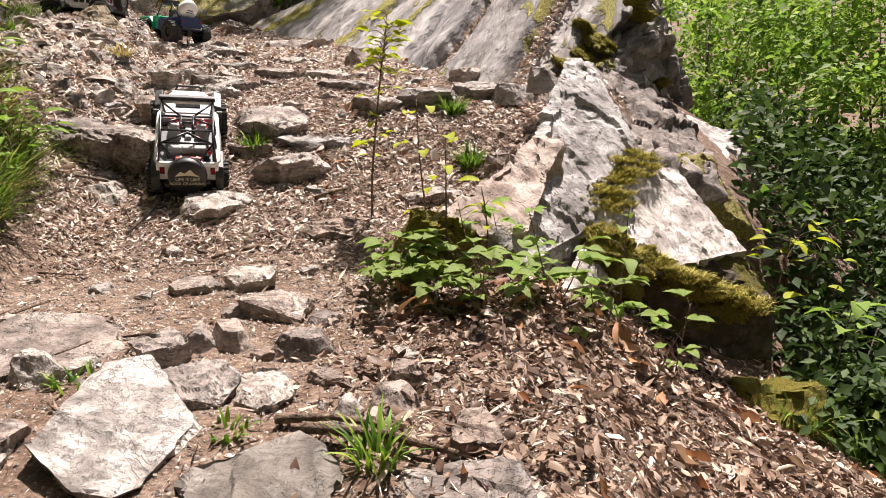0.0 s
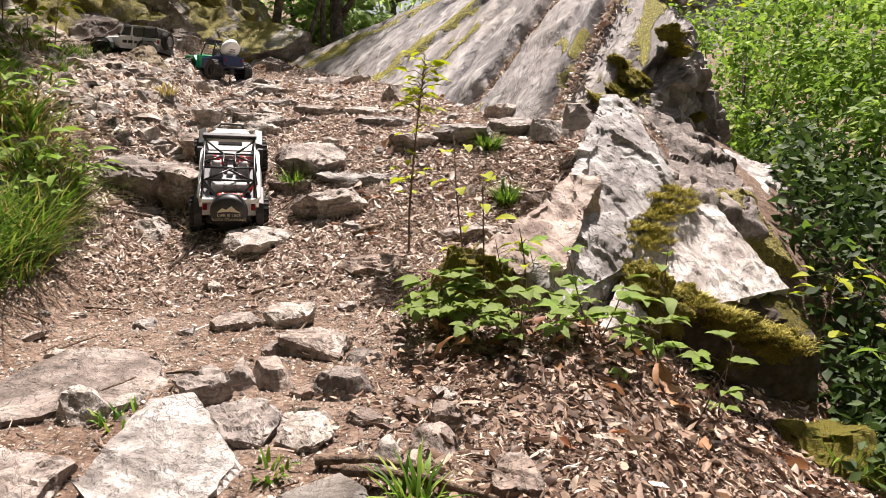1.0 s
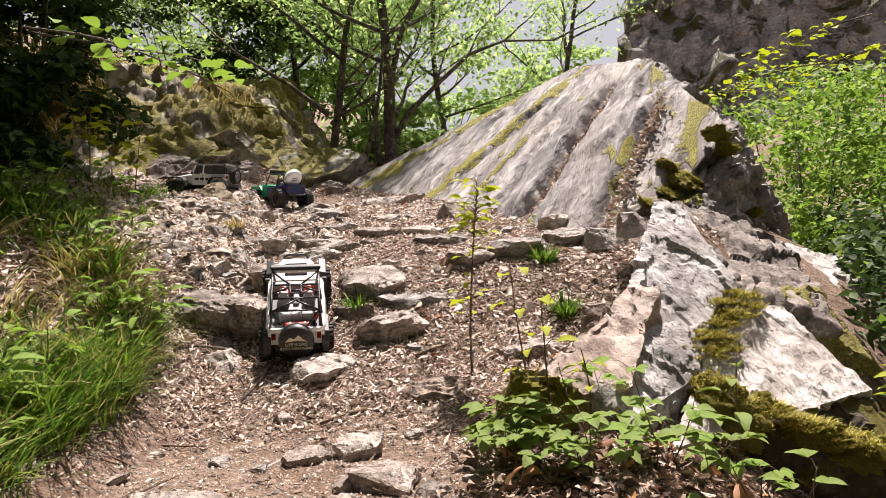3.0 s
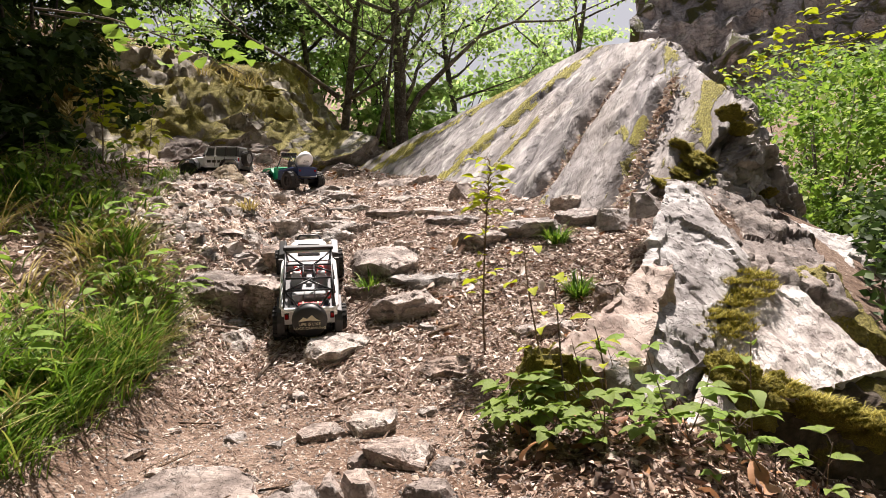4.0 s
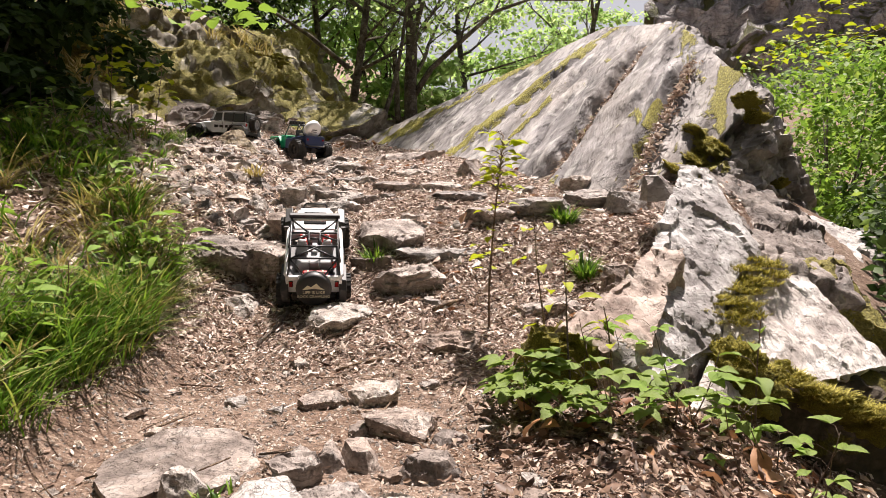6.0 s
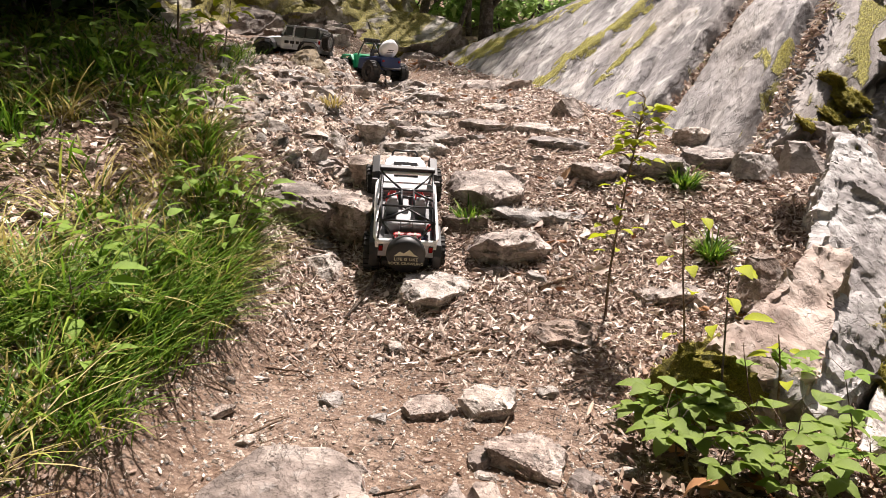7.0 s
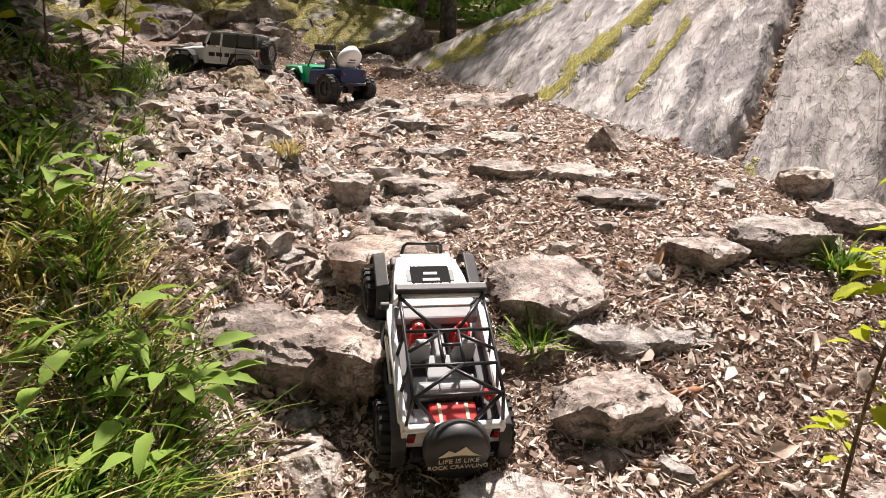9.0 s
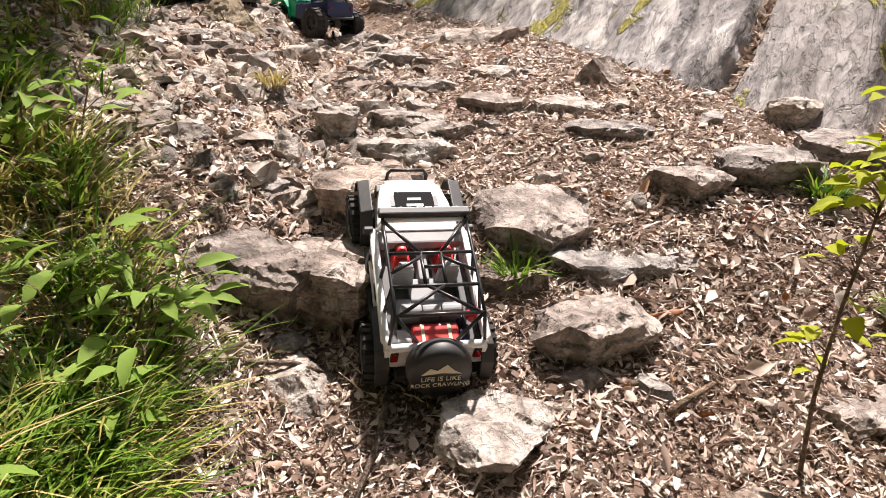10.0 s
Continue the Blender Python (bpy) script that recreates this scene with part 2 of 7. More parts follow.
# Green leaf colour darkened to carry shade in the gully and on the bank.
SHADE_LEAF = leaf_mat("leaves darkened for shade", [(0.0, (0.025, 0.05, 0.012)), (0.6, (0.05, 0.09, 0.02)), (1.0, (0.09, 0.14, 0.03))], 0.6, 0.3, 0.2)
BARK = stone_mat("bark", (0.045, 0.035, 0.028), (0.10, 0.08, 0.065), (0.19, 0.16, 0.13), scale=14, white=0.2, gloss=0.9)
TWIG = stone_mat("twig bark", (0.09, 0.06, 0.04), (0.19, 0.13, 0.09), (0.33, 0.25, 0.18), scale=30, white=0.1)


# ---- shapes ----
def hashed(i, j, k):
    n = (i * 374761393 + j * 668265263 + k * 1274126177) & 0xFFFFFFFF
    n = ((n ^ (n >> 13)) * 1103515245 + 12345) & 0xFFFFFFFF
    n = ((n ^ (n >> 16)) * 2246822519) & 0xFFFFFFFF
    return ((n >> 8) & 0xFFFF) / 65535.0


def vnoise(p, freq, octaves=4, gain=0.5):
    """Smooth value noise in -1..1 at the rows of p."""
    p = np.asarray(p, float)
    total, amp, norm = np.zeros(len(p)), 1.0, 0.0
    for o in range(octaves):
        q = p * freq + 17.3 * o
        i = np.floor(q).astype(np.int64)
        f = q - i
        f = f * f * (3 - 2 * f)
        acc = 0.0
        for dx in (0, 1):
            for dy in (0, 1):
                for dz in (0, 1):
                    w = (f[:, 0] if dx else 1 - f[:, 0]) * (f[:, 1] if dy else 1 - f[:, 1]) * (f[:, 2] if dz else 1 - f[:, 2])
                    acc = acc + w * hashed(i[:, 0] + dx, i[:, 1] + dy, i[:, 2] + dz)
        total += amp * (acc * 2 - 1)
        norm += amp
        amp *= gain
        freq *= 2.03
    return total / norm


def cells(p, freq):
    """A random value for the nearest of scattered seeds: broken, blocky rock."""
    q = np.asarray(p, float) * freq
    base = np.floor(q).astype(np.int64)
    best, val = np.full(len(q), 9.0), np.zeros(len(q))
    for dx in (-1, 0, 1):
        for dy in (-1, 0, 1):
            for dz in (-1, 0, 1):
                c = base + np.array((dx, dy, dz))
                s = np.stack([hashed(c[:, 0] + 7 * k, c[:, 1] - 3 * k, c[:, 2] + 11 * k) for k in (1, 2, 3)], 1)
                d = ((c + s - q) ** 2).sum(1)
                near = d < best
                best = np.where(near, d, best)
                val = np.where(near, hashed(c[:, 0] + 50, c[:, 1], c[:, 2]), val)
    return val * 2 - 1


def smooth(a, b, x):
    t = np.clip((x - a) / (b - a), 0, 1)
    return t * t * (3 - 2 * t)


def mesh(name, verts, faces, mat=None, shade=True):
    """A mesh from arrays; faces all of one size, or a list of mixed ones."""
    me = bpy.data.meshes.new(name)
    if isinstance(faces, np.ndarray):
        n, k = faces.shape
        me.vertices.add(len(verts))
        me.vertices.foreach_set("co", np.asarray(verts, np.float32).ravel())
        me.loops.add(n * k)
        me.loops.foreach_set("vertex_index", faces.astype(np.int32).ravel())
        me.polygons.add(n)
        me.polygons.foreach_set("loop_start", np.arange(0, n * k, k, dtype=np.int32))
        me.update(calc_edges=True)
    else:
        me.from_pydata([tuple(v) for v in verts], [], faces)
    if shade:
        me.polygons.foreach_set("use_smooth", np.ones(len(me.polygons), bool))
    if mat:
        me.materials.append(mat)
    return me


def part(name, geo, mat, parent, label="", bevel=0.0, shade=False):
    """One mesh object under a thing or a part."""
    verts, faces = geo
    me = mesh(name, verts, faces, mat, shade)
    if bevel:
        bm = bmesh.new()
        bm.from_mesh(me)
        edges = [e for e in bm.edges if len(e.link_faces) == 2 and e.calc_face_angle() > 0.5]
        bmesh.ops.bevel(bm, geom=edges, offset=bevel, segments=2, affect="EDGES", profile=0.6)
        bm.to_mesh(me)
        bm.free()
    ob = new(name, me)
    ob.parent = parent
    return tagged(ob, label)


def join(*geos):
    verts, faces = [], []
    for v, f in geos:
        k = len(verts)
        verts += [tuple(q) for q in v]
        faces += [tuple(i + k for i in g) for g in f]
    return verts, faces


def box(c, s, top=(1.0, 1.0), shift=(0.0, 0.0), turn=None):
    """A box of size s about c; its top may be scaled and shifted."""
    v = []
    for z in (-0.5, 0.5):
        kx, ky = top if z > 0 else (1, 1)
        ox, oy = shift if z > 0 else (0, 0)
        for x, y in ((-0.5, -0.5), (0.5, -0.5), (0.5, 0.5), (-0.5, 0.5)):
            v.append(Vector((x * s[0] * kx + ox, y * s[1] * ky + oy, z * s[2])))
    if turn:
        m = Euler([radians(a) for a in turn]).to_matrix()
        v = [m @ q for q in v]
    return [q + Vector(c) for q in v], [(3, 2, 1, 0), (4, 5, 6, 7), (0, 1, 5, 4), (1, 2, 6, 5), (2, 3, 7, 6), (3, 0, 4, 7)]


def tube(points, r, n=8, r2=None):
    """A round bar along points, with closed ends; r2: radius at the far end."""
    pts = [Vector(p) for p in points]
    verts, faces = [], []
    side = None
    for i, p in enumerate(pts):
        d = (pts[min(i + 1, len(pts) - 1)] - pts[max(i - 1, 0)]).normalized()
        if side is None:
            side = d.orthogonal().normalized()
        side = (side - d * side.dot(d)).normalized()
        up = d.cross(side)
        rr = r if r2 is None else r + (r2 - r) * i / (len(pts) - 1)
        for k in range(n):
            a = 2 * math.pi * k / n
            verts.append(p + (side * math.cos(a) + up * math.sin(a)) * rr)
    for i in range(len(pts) - 1):
        for k in range(n):
            a, b = i * n + k, i * n + (k + 1) % n
            faces.append((a, b, b + n, a + n))
    faces.append(tuple(range(n - 1, -1, -1)))
    faces.append(tuple(range((len(pts) - 1) * n, len(pts) * n)))
    return verts, faces


def lathe(profile, n=28, axis="x"):
    """Turn a profile of (radius, along) about an axis."""
    verts, faces = [], []
    for r, h in profile:
        for k in range(n):
            a = 2 * math.pi * k / n
            q = (h, r * math.cos(a), r * math.sin(a))
            verts.append(q if axis == "x" else (q[1], q[0], q[2]) if axis == "y" else (q[1], q[2], q[0]))
    m = len(profile)
    for i in range(m - 1):
        for k in range(n):
            a, b = i * n + k, i * n + (k + 1) % n
            faces.append((a, b, b + n, a + n) if axis != "y" else (b, a, a + n, b + n))
    return verts, faces


# ---- the lie of the land ----
LAND_Y = (-60, -12, -3, 0, 1, 1.5, 1.9, 2.3, 2.6, 2.75, 2.9, 3.1, 3.3, 3.8, 4.3, 4.7, 5.3, 6.4, 8, 12, 20, 60, 200)
LAND_Z = (-14, -1.8, 0.25, 0.77, 0.885, 0.90, 0.91, 0.99, 1.10, 1.19, 1.26, 1.33, 1.39, 1.51, 1.61, 1.68, 1.78, 1.94, 2.2, 2.9, 4, 8, 14)


def land(x, y, rough=True):
    """Height of the ground."""
    x, y = np.atleast_1d(np.asarray(x, float)), np.atleast_1d(np.asarray(y, float))
    z = sum(np.interp(y + d, LAND_Y, LAND_Z) for d in (-0.08, 0.0, 0.08)) / 3
    left = np.interp(y, (0, 1.3, 1.9, 2.5, 2.8, 3.2, 3.6, 4, 4.4, 5, 6.4, 9), (-0.95, -0.98, -1.02, -1.08, -1.2, -1.28, -1.35, -1.45, -1.6, -1.75, -2.0, -3.0))
    u = np.maximum(left - x, 0)
    z = z + 0.50 * np.minimum(u, 0.4) * smooth(0, 0.2, u) + 0.40 * np.clip(u - 0.4, 0, 0.6) * (1 - smooth(3.2, 3.8, y)) + 0.06 * np.clip(u - 0.4, 0, 4) + 0.45 * np.clip(u - 4.5, 0, 12)
    z = z + 0.01 * smooth(-0.45, -0.2, x) * smooth(2.7, 2.9, y) * (1 - smooth(3.0, 3.3, y))
    right = np.interp(y, (0, 2.3, 2.9, 4, 7), (0.05, 0.15, 0.5, 0.9, 0.5))
    v = np.maximum(x - right, 0)
    z = z - np.interp(y, (0, 2, 3, 5), (0.38, 0.4, 0.55, 0.6)) * np.minimum(v, 3.0) * smooth(0, 0.3, v)
    z = z - 0.13 * smooth(0.4, 0.8, x) * smooth(1.3, 1.9, y) * (1 - smooth(2.6, 3.0, y))
    z = z + 0.35 * np.clip(v - 6, 0, 60)
    if rough:
        p = np.c_[x, y, np.zeros(len(x))]
        z = z + 0.022 * vnoise(p, 3.0, 4, 0.55) + 0.07 * vnoise(p, 0.8, 2) * smooth(0.2, 1.5, u + v)
    return z


def ground_at(x, y):
    return float(land(x, y)[0])


def axis_steps(lo, hi, step, far, grow=1.16):
    mid = list(np.arange(lo, hi + 1e-6, step))
    out, d = [], step
    a, b = lo, hi
    left, right = [], []
    while a > -far:
        d *= grow
        a -= d
        left.append(a)
    d = step
    while b < far:
        d *= grow
        b += d
        right.append(b)
    return np.array(left[::-1] + mid + right)


gx, gy = axis_steps(-3.0, 1.6, 0.022, 160), axis_steps(0.2, 6.2, 0.022, 190)
GX, GY = np.meshgrid(gx, gy)
gz = land(GX.ravel(), GY.ravel())
gi = np.arange(len(gx) * len(gy)).reshape(len(gy), len(gx))
gfaces = np.stack([gi[:-1, :-1], gi[:-1, 1:], gi[1:, 1:], gi[1:, :-1]], -1).reshape(-1, 4)
ground = new("ground", mesh("ground", np.c_[GX.ravel(), GY.ravel(), gz], gfaces, EARTH))
tagged(ground, "steep brown earth path strewn with chips of stone and leaf", "ground", kind="structure")


# ---- stones ----
def ball(level):
    bm = bmesh.new()
    bmesh.ops.create_icosphere(bm, subdivisions=level, radius=1.0)
    v = np.array([q.co[:] for q in bm.verts])
    f = np.array([[q.index for q in p.verts] for p in bm.faces])
    bm.free()
    return v, f


BALLS = {k: ball(k) for k in (4, 5)}


def unit(v):
    v = np.asarray(v, float)
    return v / np.linalg.norm(v)


def crisp(me, angle=32):
    me.set_sharp_from_angle(angle=radians(angle))
    return me


def split_stone(planes, edge):
    """A block cut by planes, its faces split into small triangles so that they can be chipped."""
    bm = bmesh.new()
    bmesh.ops.create_cube(bm, size=4 * max(d for _, d in planes))
    for nrm, dist in planes:
        nv = Vector(nrm)
        bmesh.ops.bisect_plane(bm, geom=bm.verts[:] + bm.edges[:] + bm.faces[:], plane_co=nv * dist, plane_no=nv, clear_outer=True)
        rim = [e for e in bm.edges if e.is_boundary]
        if rim:
            bmesh.ops.holes_fill(bm, edges=rim, sides=0)
    bmesh.ops.triangulate(bm, faces=bm.faces[:])
    for _ in range(8):
        long = [e for e in bm.edges if e.calc_length() > edge]
        if not long:
            break
        bmesh.ops.subdivide_edges(bm, edges=long, cuts=1)
        bmesh.ops.triangulate(bm, faces=[q for q in bm.faces if len(q.verts) > 3])
    bm.normal_update()
    v = np.array([q.co[:] for q in bm.verts])
    nv = np.array([q.normal[:] for q in bm.verts])
    for i, q in enumerate(bm.verts):
        q.index = i
    f = np.array([[q.index for q in p.verts] for p in bm.faces])
    bm.free()
    return v, f, nv


def stone_mesh(w, d, h, seed, flat=True, level=3, amount=0.07, fine=15.0):
    """An angular stone of that width, depth and height about its middle."""
    r = np.random.RandomState(seed)
    planes = [(unit((r.uniform(-.08, .08), r.uniform(-.08, .05) if flat else r.uniform(-.14, .02), 1)), 0.5 * h), ((0, 0, -1), 0.5 * h)]
    n = r.randint(5, 9)
    start = r.uniform(0, 6.28)
    for i in range(n):
        a = start + 6.283 * (i + r.uniform(-.36, .36)) / n
        nx, ny = math.cos(a), math.sin(a)
        lift = r.uniform(0.0, 0.6) if flat else r.uniform(0.1, 0.9)
        if flat and ny < 0.1:
            lift = r.uniform(-0.35, -0.08)
        reach = math.hypot(0.5 * w * nx, 0.5 * d * ny) * r.uniform(0.80, 1.10) * (1 - 0.12 * abs(lift))
        planes.append((unit((nx, ny, lift)), reach))
    for i in range(6 if flat else 3):
        a = r.uniform(0, 6.28)
        t = r.uniform(0.8, 2.6) if flat else 0.9
        nv = unit((math.cos(a), math.sin(a), t))
        far = math.hypot(nv[0] * 0.46 * w, nv[1] * 0.46 * d) + nv[2] * 0.5 * h
        planes.append((nv, far * r.uniform(0.84, 0.98)))
    v, f, nv = split_stone(planes, max(w, d) / fine)
    size = (w * d * max(h, 0.04)) ** (1 / 3)
    p = v + seed * 3.17
    if flat:
        bed = h * 0.30
        lay = np.floor(v[:, 2] / bed + 0.5 * vnoise(p, 1.2 / size, 2))
        sector = np.floor(np.arctan2(v[:, 1], v[:, 0]) * 2.3 + 0.6 * vnoise(p, 2.0 / size, 1))
        out = hashed(lay.astype(np.int64) + 40, sector.astype(np.int64) + 40, np.full(len(v), seed)) - 0.5
        side = 1 - smooth(0.5, 0.9, np.abs(nv[:, 2]))
        v[:, :2] *= (1 + 0.13 * out * side)[:, None]
    if flat and fine > 10:
        way = r.uniform(0, 6.28)
        across = (v[:, 0] * math.cos(way) + v[:, 1] * math.sin(way)) / max(w, d) + 0.16 * vnoise(p, 2.5 / max(w, d), 3)
        flake = smooth(0.02, 0.05, across - r.uniform(-0.12, 0.12)) + 0.7 * smooth(0.02, 0.05, across - r.uniform(0.14, 0.3))
        v[:, 2] -= flake * min(0.09 * h, 0.008) * smooth(0.5, 0.9, nv[:, 2])
    q = p * np.array((1, 1, 2.2 if flat else 1.2))
    push = 0.7 * vnoise(p, 1.6 / size, 3) + 0.5 * cells(q, 2.0 / size) + 0.3 * cells(q + 9, 5.0 / size) + 0.10 * cells(q + 4, 11.0 / size) + 0.14 * vnoise(p, 9.0 / size, 2)
    return v + nv * (amount * 0.8 * size * push)[:, None], f


MOSSED = []      # moss-grown shapes and where they stand


def stone(x, y, top, w, d, h, turn, seed, mat, label, flat=True, level=4, tilt=None, amount=0.07, group=""):
    """A stone bedded in the slope, with its top at that height."""
    v, f = stone_mesh(w, d, h, seed, flat, level, amount, 12.0 if max(w, d) < 0.12 else 22.0)
    ob = new("stone" if max(w, d) < 0.16 else "rock", crisp(mesh("rock", v, f, mat)))
    if not flat and y < 2.0:
        top -= 0.022
    tilt = tilt or (4 if flat else 0, 0)
    ob.matrix_world = pose(x, y, top - h / 2, 0, 0, turn) @ pose(0, 0, 0, tilt[0], tilt[1], 0)
    tagged(ob, label, "rock" if max(w, d) >= 0.16 else "stone", group)
    if mat == MOSS:
        MOSSED.append((v, ob.matrix_world.copy()))
    return ob


# ---- boulders ----
CUT1, CUT2 = ((0.454, -0.251, 0.855), (0.782, 4.867, 2.499)), ((0.651, -0.277, 0.707), (1.14, 4.867, 2.23))      # the shoulder of the great boulder, cut along sight lines to fit the camera's view


def from_line(p, x0, y0, x1, y1):
    """Signed distance in plan to the right of a line, and the share of its length passed."""
    a, b = np.array((x0, y0)), np.array((x1, y1))
    far = np.linalg.norm(b - a)
    t = (b - a) / far
    q = p[:, :2] - a
    return q[:, 0] * t[1] - q[:, 1] * t[0], q @ t / far


def boulder(name, centre, planes, mat, label, edge=0.04, size=1.0, amount=0.05, seed=1, beds=(), way=None, calm=0.0, crag=1.0, mossy=(), chip=1.0):
    """A great rock: planes as (outward way, a point that it passes through). beds: seams on the first plane as (x, y, x, y, step up, groove); mossy: moss streaks as (x, y, x, y, width)."""
    c = np.array(centre, float)
    cut = [(unit(nv), float(unit(nv) @ (np.array(q, float) - c))) for nv, q in planes]
    v, f, nv = split_stone(cut, edge)
    first = smooth(0.965, 0.995, (v @ cut[0][0]) / cut[0][1])
    if beds:
        first = np.maximum(first, smooth(0.965, 0.995, (v @ cut[1][0]) / cut[1][1]))
    p = v / size + seed * 3.7
    if beds:
        lift = np.zeros(len(v))
        for x0, y0, x1, y1, up, groove in beds:
            d, s = from_line(v + c, x0, y0, x1, y1)
            d = d + 0.035 * vnoise(v, 2.5, 3) + 0.014 * vnoise(v, 9.0, 2)
            fade = smooth(-0.08, 0.10, s) * (1 - smooth(0.85, 1.1, s)) * (0.7 + 0.6 * vnoise(v + x0, 2.2, 2))
            lift += fade * (1.3 * up * ((1 - smooth(-0.025, 0.02, d)) * np.exp(np.minimum(d, 0) / 0.13)) - groove * np.exp(-((d - 0.02) / 0.028) ** 2))
        v = v + cut[0][0] * (first * lift)[:, None]
    g = p if way is None else np.c_[p @ np.array(way[0]), p @ np.array(way[1]), p @ np.array(way[2])]
    warp = g + 0.12 * np.c_[vnoise(g, 2.5, 2), vnoise(g + 7, 2.5, 2), vnoise(g + 13, 2.5, 2)]
    push = amount * (1.2 * vnoise(g, 1.4, 3) + 0.8 * cells(warp, 2.2) + chip * (0.55 * cells(warp + 3, 5.0) + 0.30 * cells(warp + 5, 11.0))) + 0.22 * amount * vnoise(g, 14.0, 3)
    if beds:
        rough = p + 0.1 * np.c_[vnoise(p, 3.0, 2), vnoise(p + 7, 3.0, 2), vnoise(p + 13, 3.0, 2)]
        side = amount * (1.3 * vnoise(p, 1.4, 3) + 0.9 * cells(rough, 2.8) + 0.8 * cells(rough + 3, 6.0) + 0.5 * cells(rough + 5, 13.0) + 0.3 * vnoise(p, 18.0, 2))
        push = first * push + (1 - first) * side
    v = v + nv * (size * push * crag * (1 - calm * first))[:, None]
    me = crisp(mesh(name, v, f, mat), 40 if mat == WHITE else 62)
    if mossy:
        amount_of = np.zeros(len(v))
        for x0, y0, x1, y1, wide in mossy:
            d, s = from_line(v + c, x0, y0, x1, y1)
            amount_of = np.maximum(amount_of, np.exp(-(d / wide) ** 2) * smooth(-0.2, 0.05, s) * (1 - smooth(0.95, 1.2, s)))
        amount_of = amount_of * (0.4 + 0.6 * first)
        me.attributes.new("moss", "FLOAT", "POINT").data.foreach_set("value", amount_of.astype(np.float32))
    ob = new(name, me)
    ob.location = centre
    return tagged(ob, label, "boulder" if name == "boulder" else name)


great_rock = boulder("boulder", (0.4, 4.7, 1.5), [
    ((-0.337, -0.409, 0.848), (0.2, 3.9, 1.692)), ((0.045, -0.582, 0.812), (0.572, 3.505, 1.499)), ((-0.35, 0.85, 0.86), (0.176, 5.717, 2.56)), ((0.75, 0.4, 0.65), (0.834, 5.185, 2.564)), ((0.909, -0.323, 0.262), (1.50, 4.867, 1.921)), ((-0.6, 0.8, 0.05), (-1.35, 5.75, 2.0)),
    ((0.578, -0.689, 0.30), (0.80, 3.72, 1.65)), ((0.5, -0.85, 0.08), (1.2, 3.86, 1.3)), ((0.97, 0.1, 0.2), (1.5, 4.3, 1.5)),
    ((0.62, -0.12, 0.78), (1.06, 4.68, 2.36)), ((0.0, -0.9, 0.4), (0.45, 3.25, 1.42)), ((-0.9, -0.3, 0.1), (-1.5, 5.6, 1.7)), ((0, 0, -1), (0, 0, -0.2)), CUT1, CUT2],
    SLAB, "huge grey layered boulder with yellow moss in its seams", edge=0.022, size=1.0, amount=0.036, seed=3,
    beds=((-0.04, 3.70, 0.62, 4.95, 0.085, 0.09), (0.30, 3.30, 0.80, 4.40, 0.08, 0.08), (0.55, 3.36, 0.93, 4.1, 0.03, 0.05), (-0.20, 3.95, 0.12, 4.7, 0.012, 0.05), (-0.50, 4.6, 0.25, 5.35, 0.035, 0.02), (-0.30, 4.2, 0.28, 5.1, 0.018, 0.035), (-0.75, 4.95, -0.1, 5.6, 0.012, 0.03), (0.5, 4.0, 0.85, 4.9, 0.05, 0.04)),
    mossy=((-0.62, 4.62, 0.30, 5.42, 0.085), (-0.30, 4.3, 0.0, 4.7, 0.03), (0.1, 5.3, 0.5, 5.6, 0.06), (-1.3, 5.45, 0.0, 5.75, 0.11), (0.88, 3.85, 1.02, 4.4, 0.03), (0.62, 3.5, 0.85, 3.7, 0.07), (0.42, 3.6, 0.6, 4.0, 0.03), (0.1, 3.95, 0.3, 4.3, 0.03), (0.8, 4.4, 1.0, 5.0, 0.09)),
    way=((0.92, -0.39, 0.0), (0.16, 0.38, 0.19), (-0.337, -0.409, 0.848)), calm=0.93, crag=1.3, chip=2.4)
white_rock = boulder("boulder", (0.5, 2.45, 0.95), [
    ((0.46, -0.53, 0.71), (0.08, 2.03, 1.205)), ((-0.93, 0.27, 0.13), (0.277, 2.239, 1.234)), ((0.1, 0, 1), (0.55, 2.85, 1.505)), ((0.1, 0.95, 0.3), (0.6, 2.95, 1.45)),
    ((0.96, 0.27, 0.02), (0.6, 2.9, 1.52)), ((0.85, -0.5, 0.2), (0.60, 2.40, 1.12)), ((0.74, -0.66, -0.1), (0.45, 2.07, 0.98)), ((-0.5, -0.86, 0.10), (0.14, 1.86, 1.0)), ((0, 0, -1), (0, 0, 0.3))],
    WHITE, "white quartz boulder with a mossy seam and a dark overhung foot", edge=0.016, size=0.5, amount=0.055, seed=8, calm=0.5, crag=0.95)
boulder("boulder", (0.17, 2.02, 0.9), [
    ((0.18, -0.52, 0.83), (0.16, 2.0, 1.145)), ((-0.8, 0.55, 0.25), (0.04, 1.93, 1.1)), ((-0.35, -0.93, 0.1), (0.10, 1.80, 1.0)), ((0.93, -0.27, -0.13), (0.36, 2.2, 1.2)), ((-0.2, 0.95, 0.2), (0.2, 2.24, 1.1)), ((0.3, -0.9, 0.2), (0.26, 1.84, 0.95)), ((0, 0, -1), (0, 0, 0.4))],
    PINK, "pinkish sloping slab at the foot of the white boulder", edge=0.016, size=0.4, amount=0.05, seed=27, calm=0.3, crag=1.0)
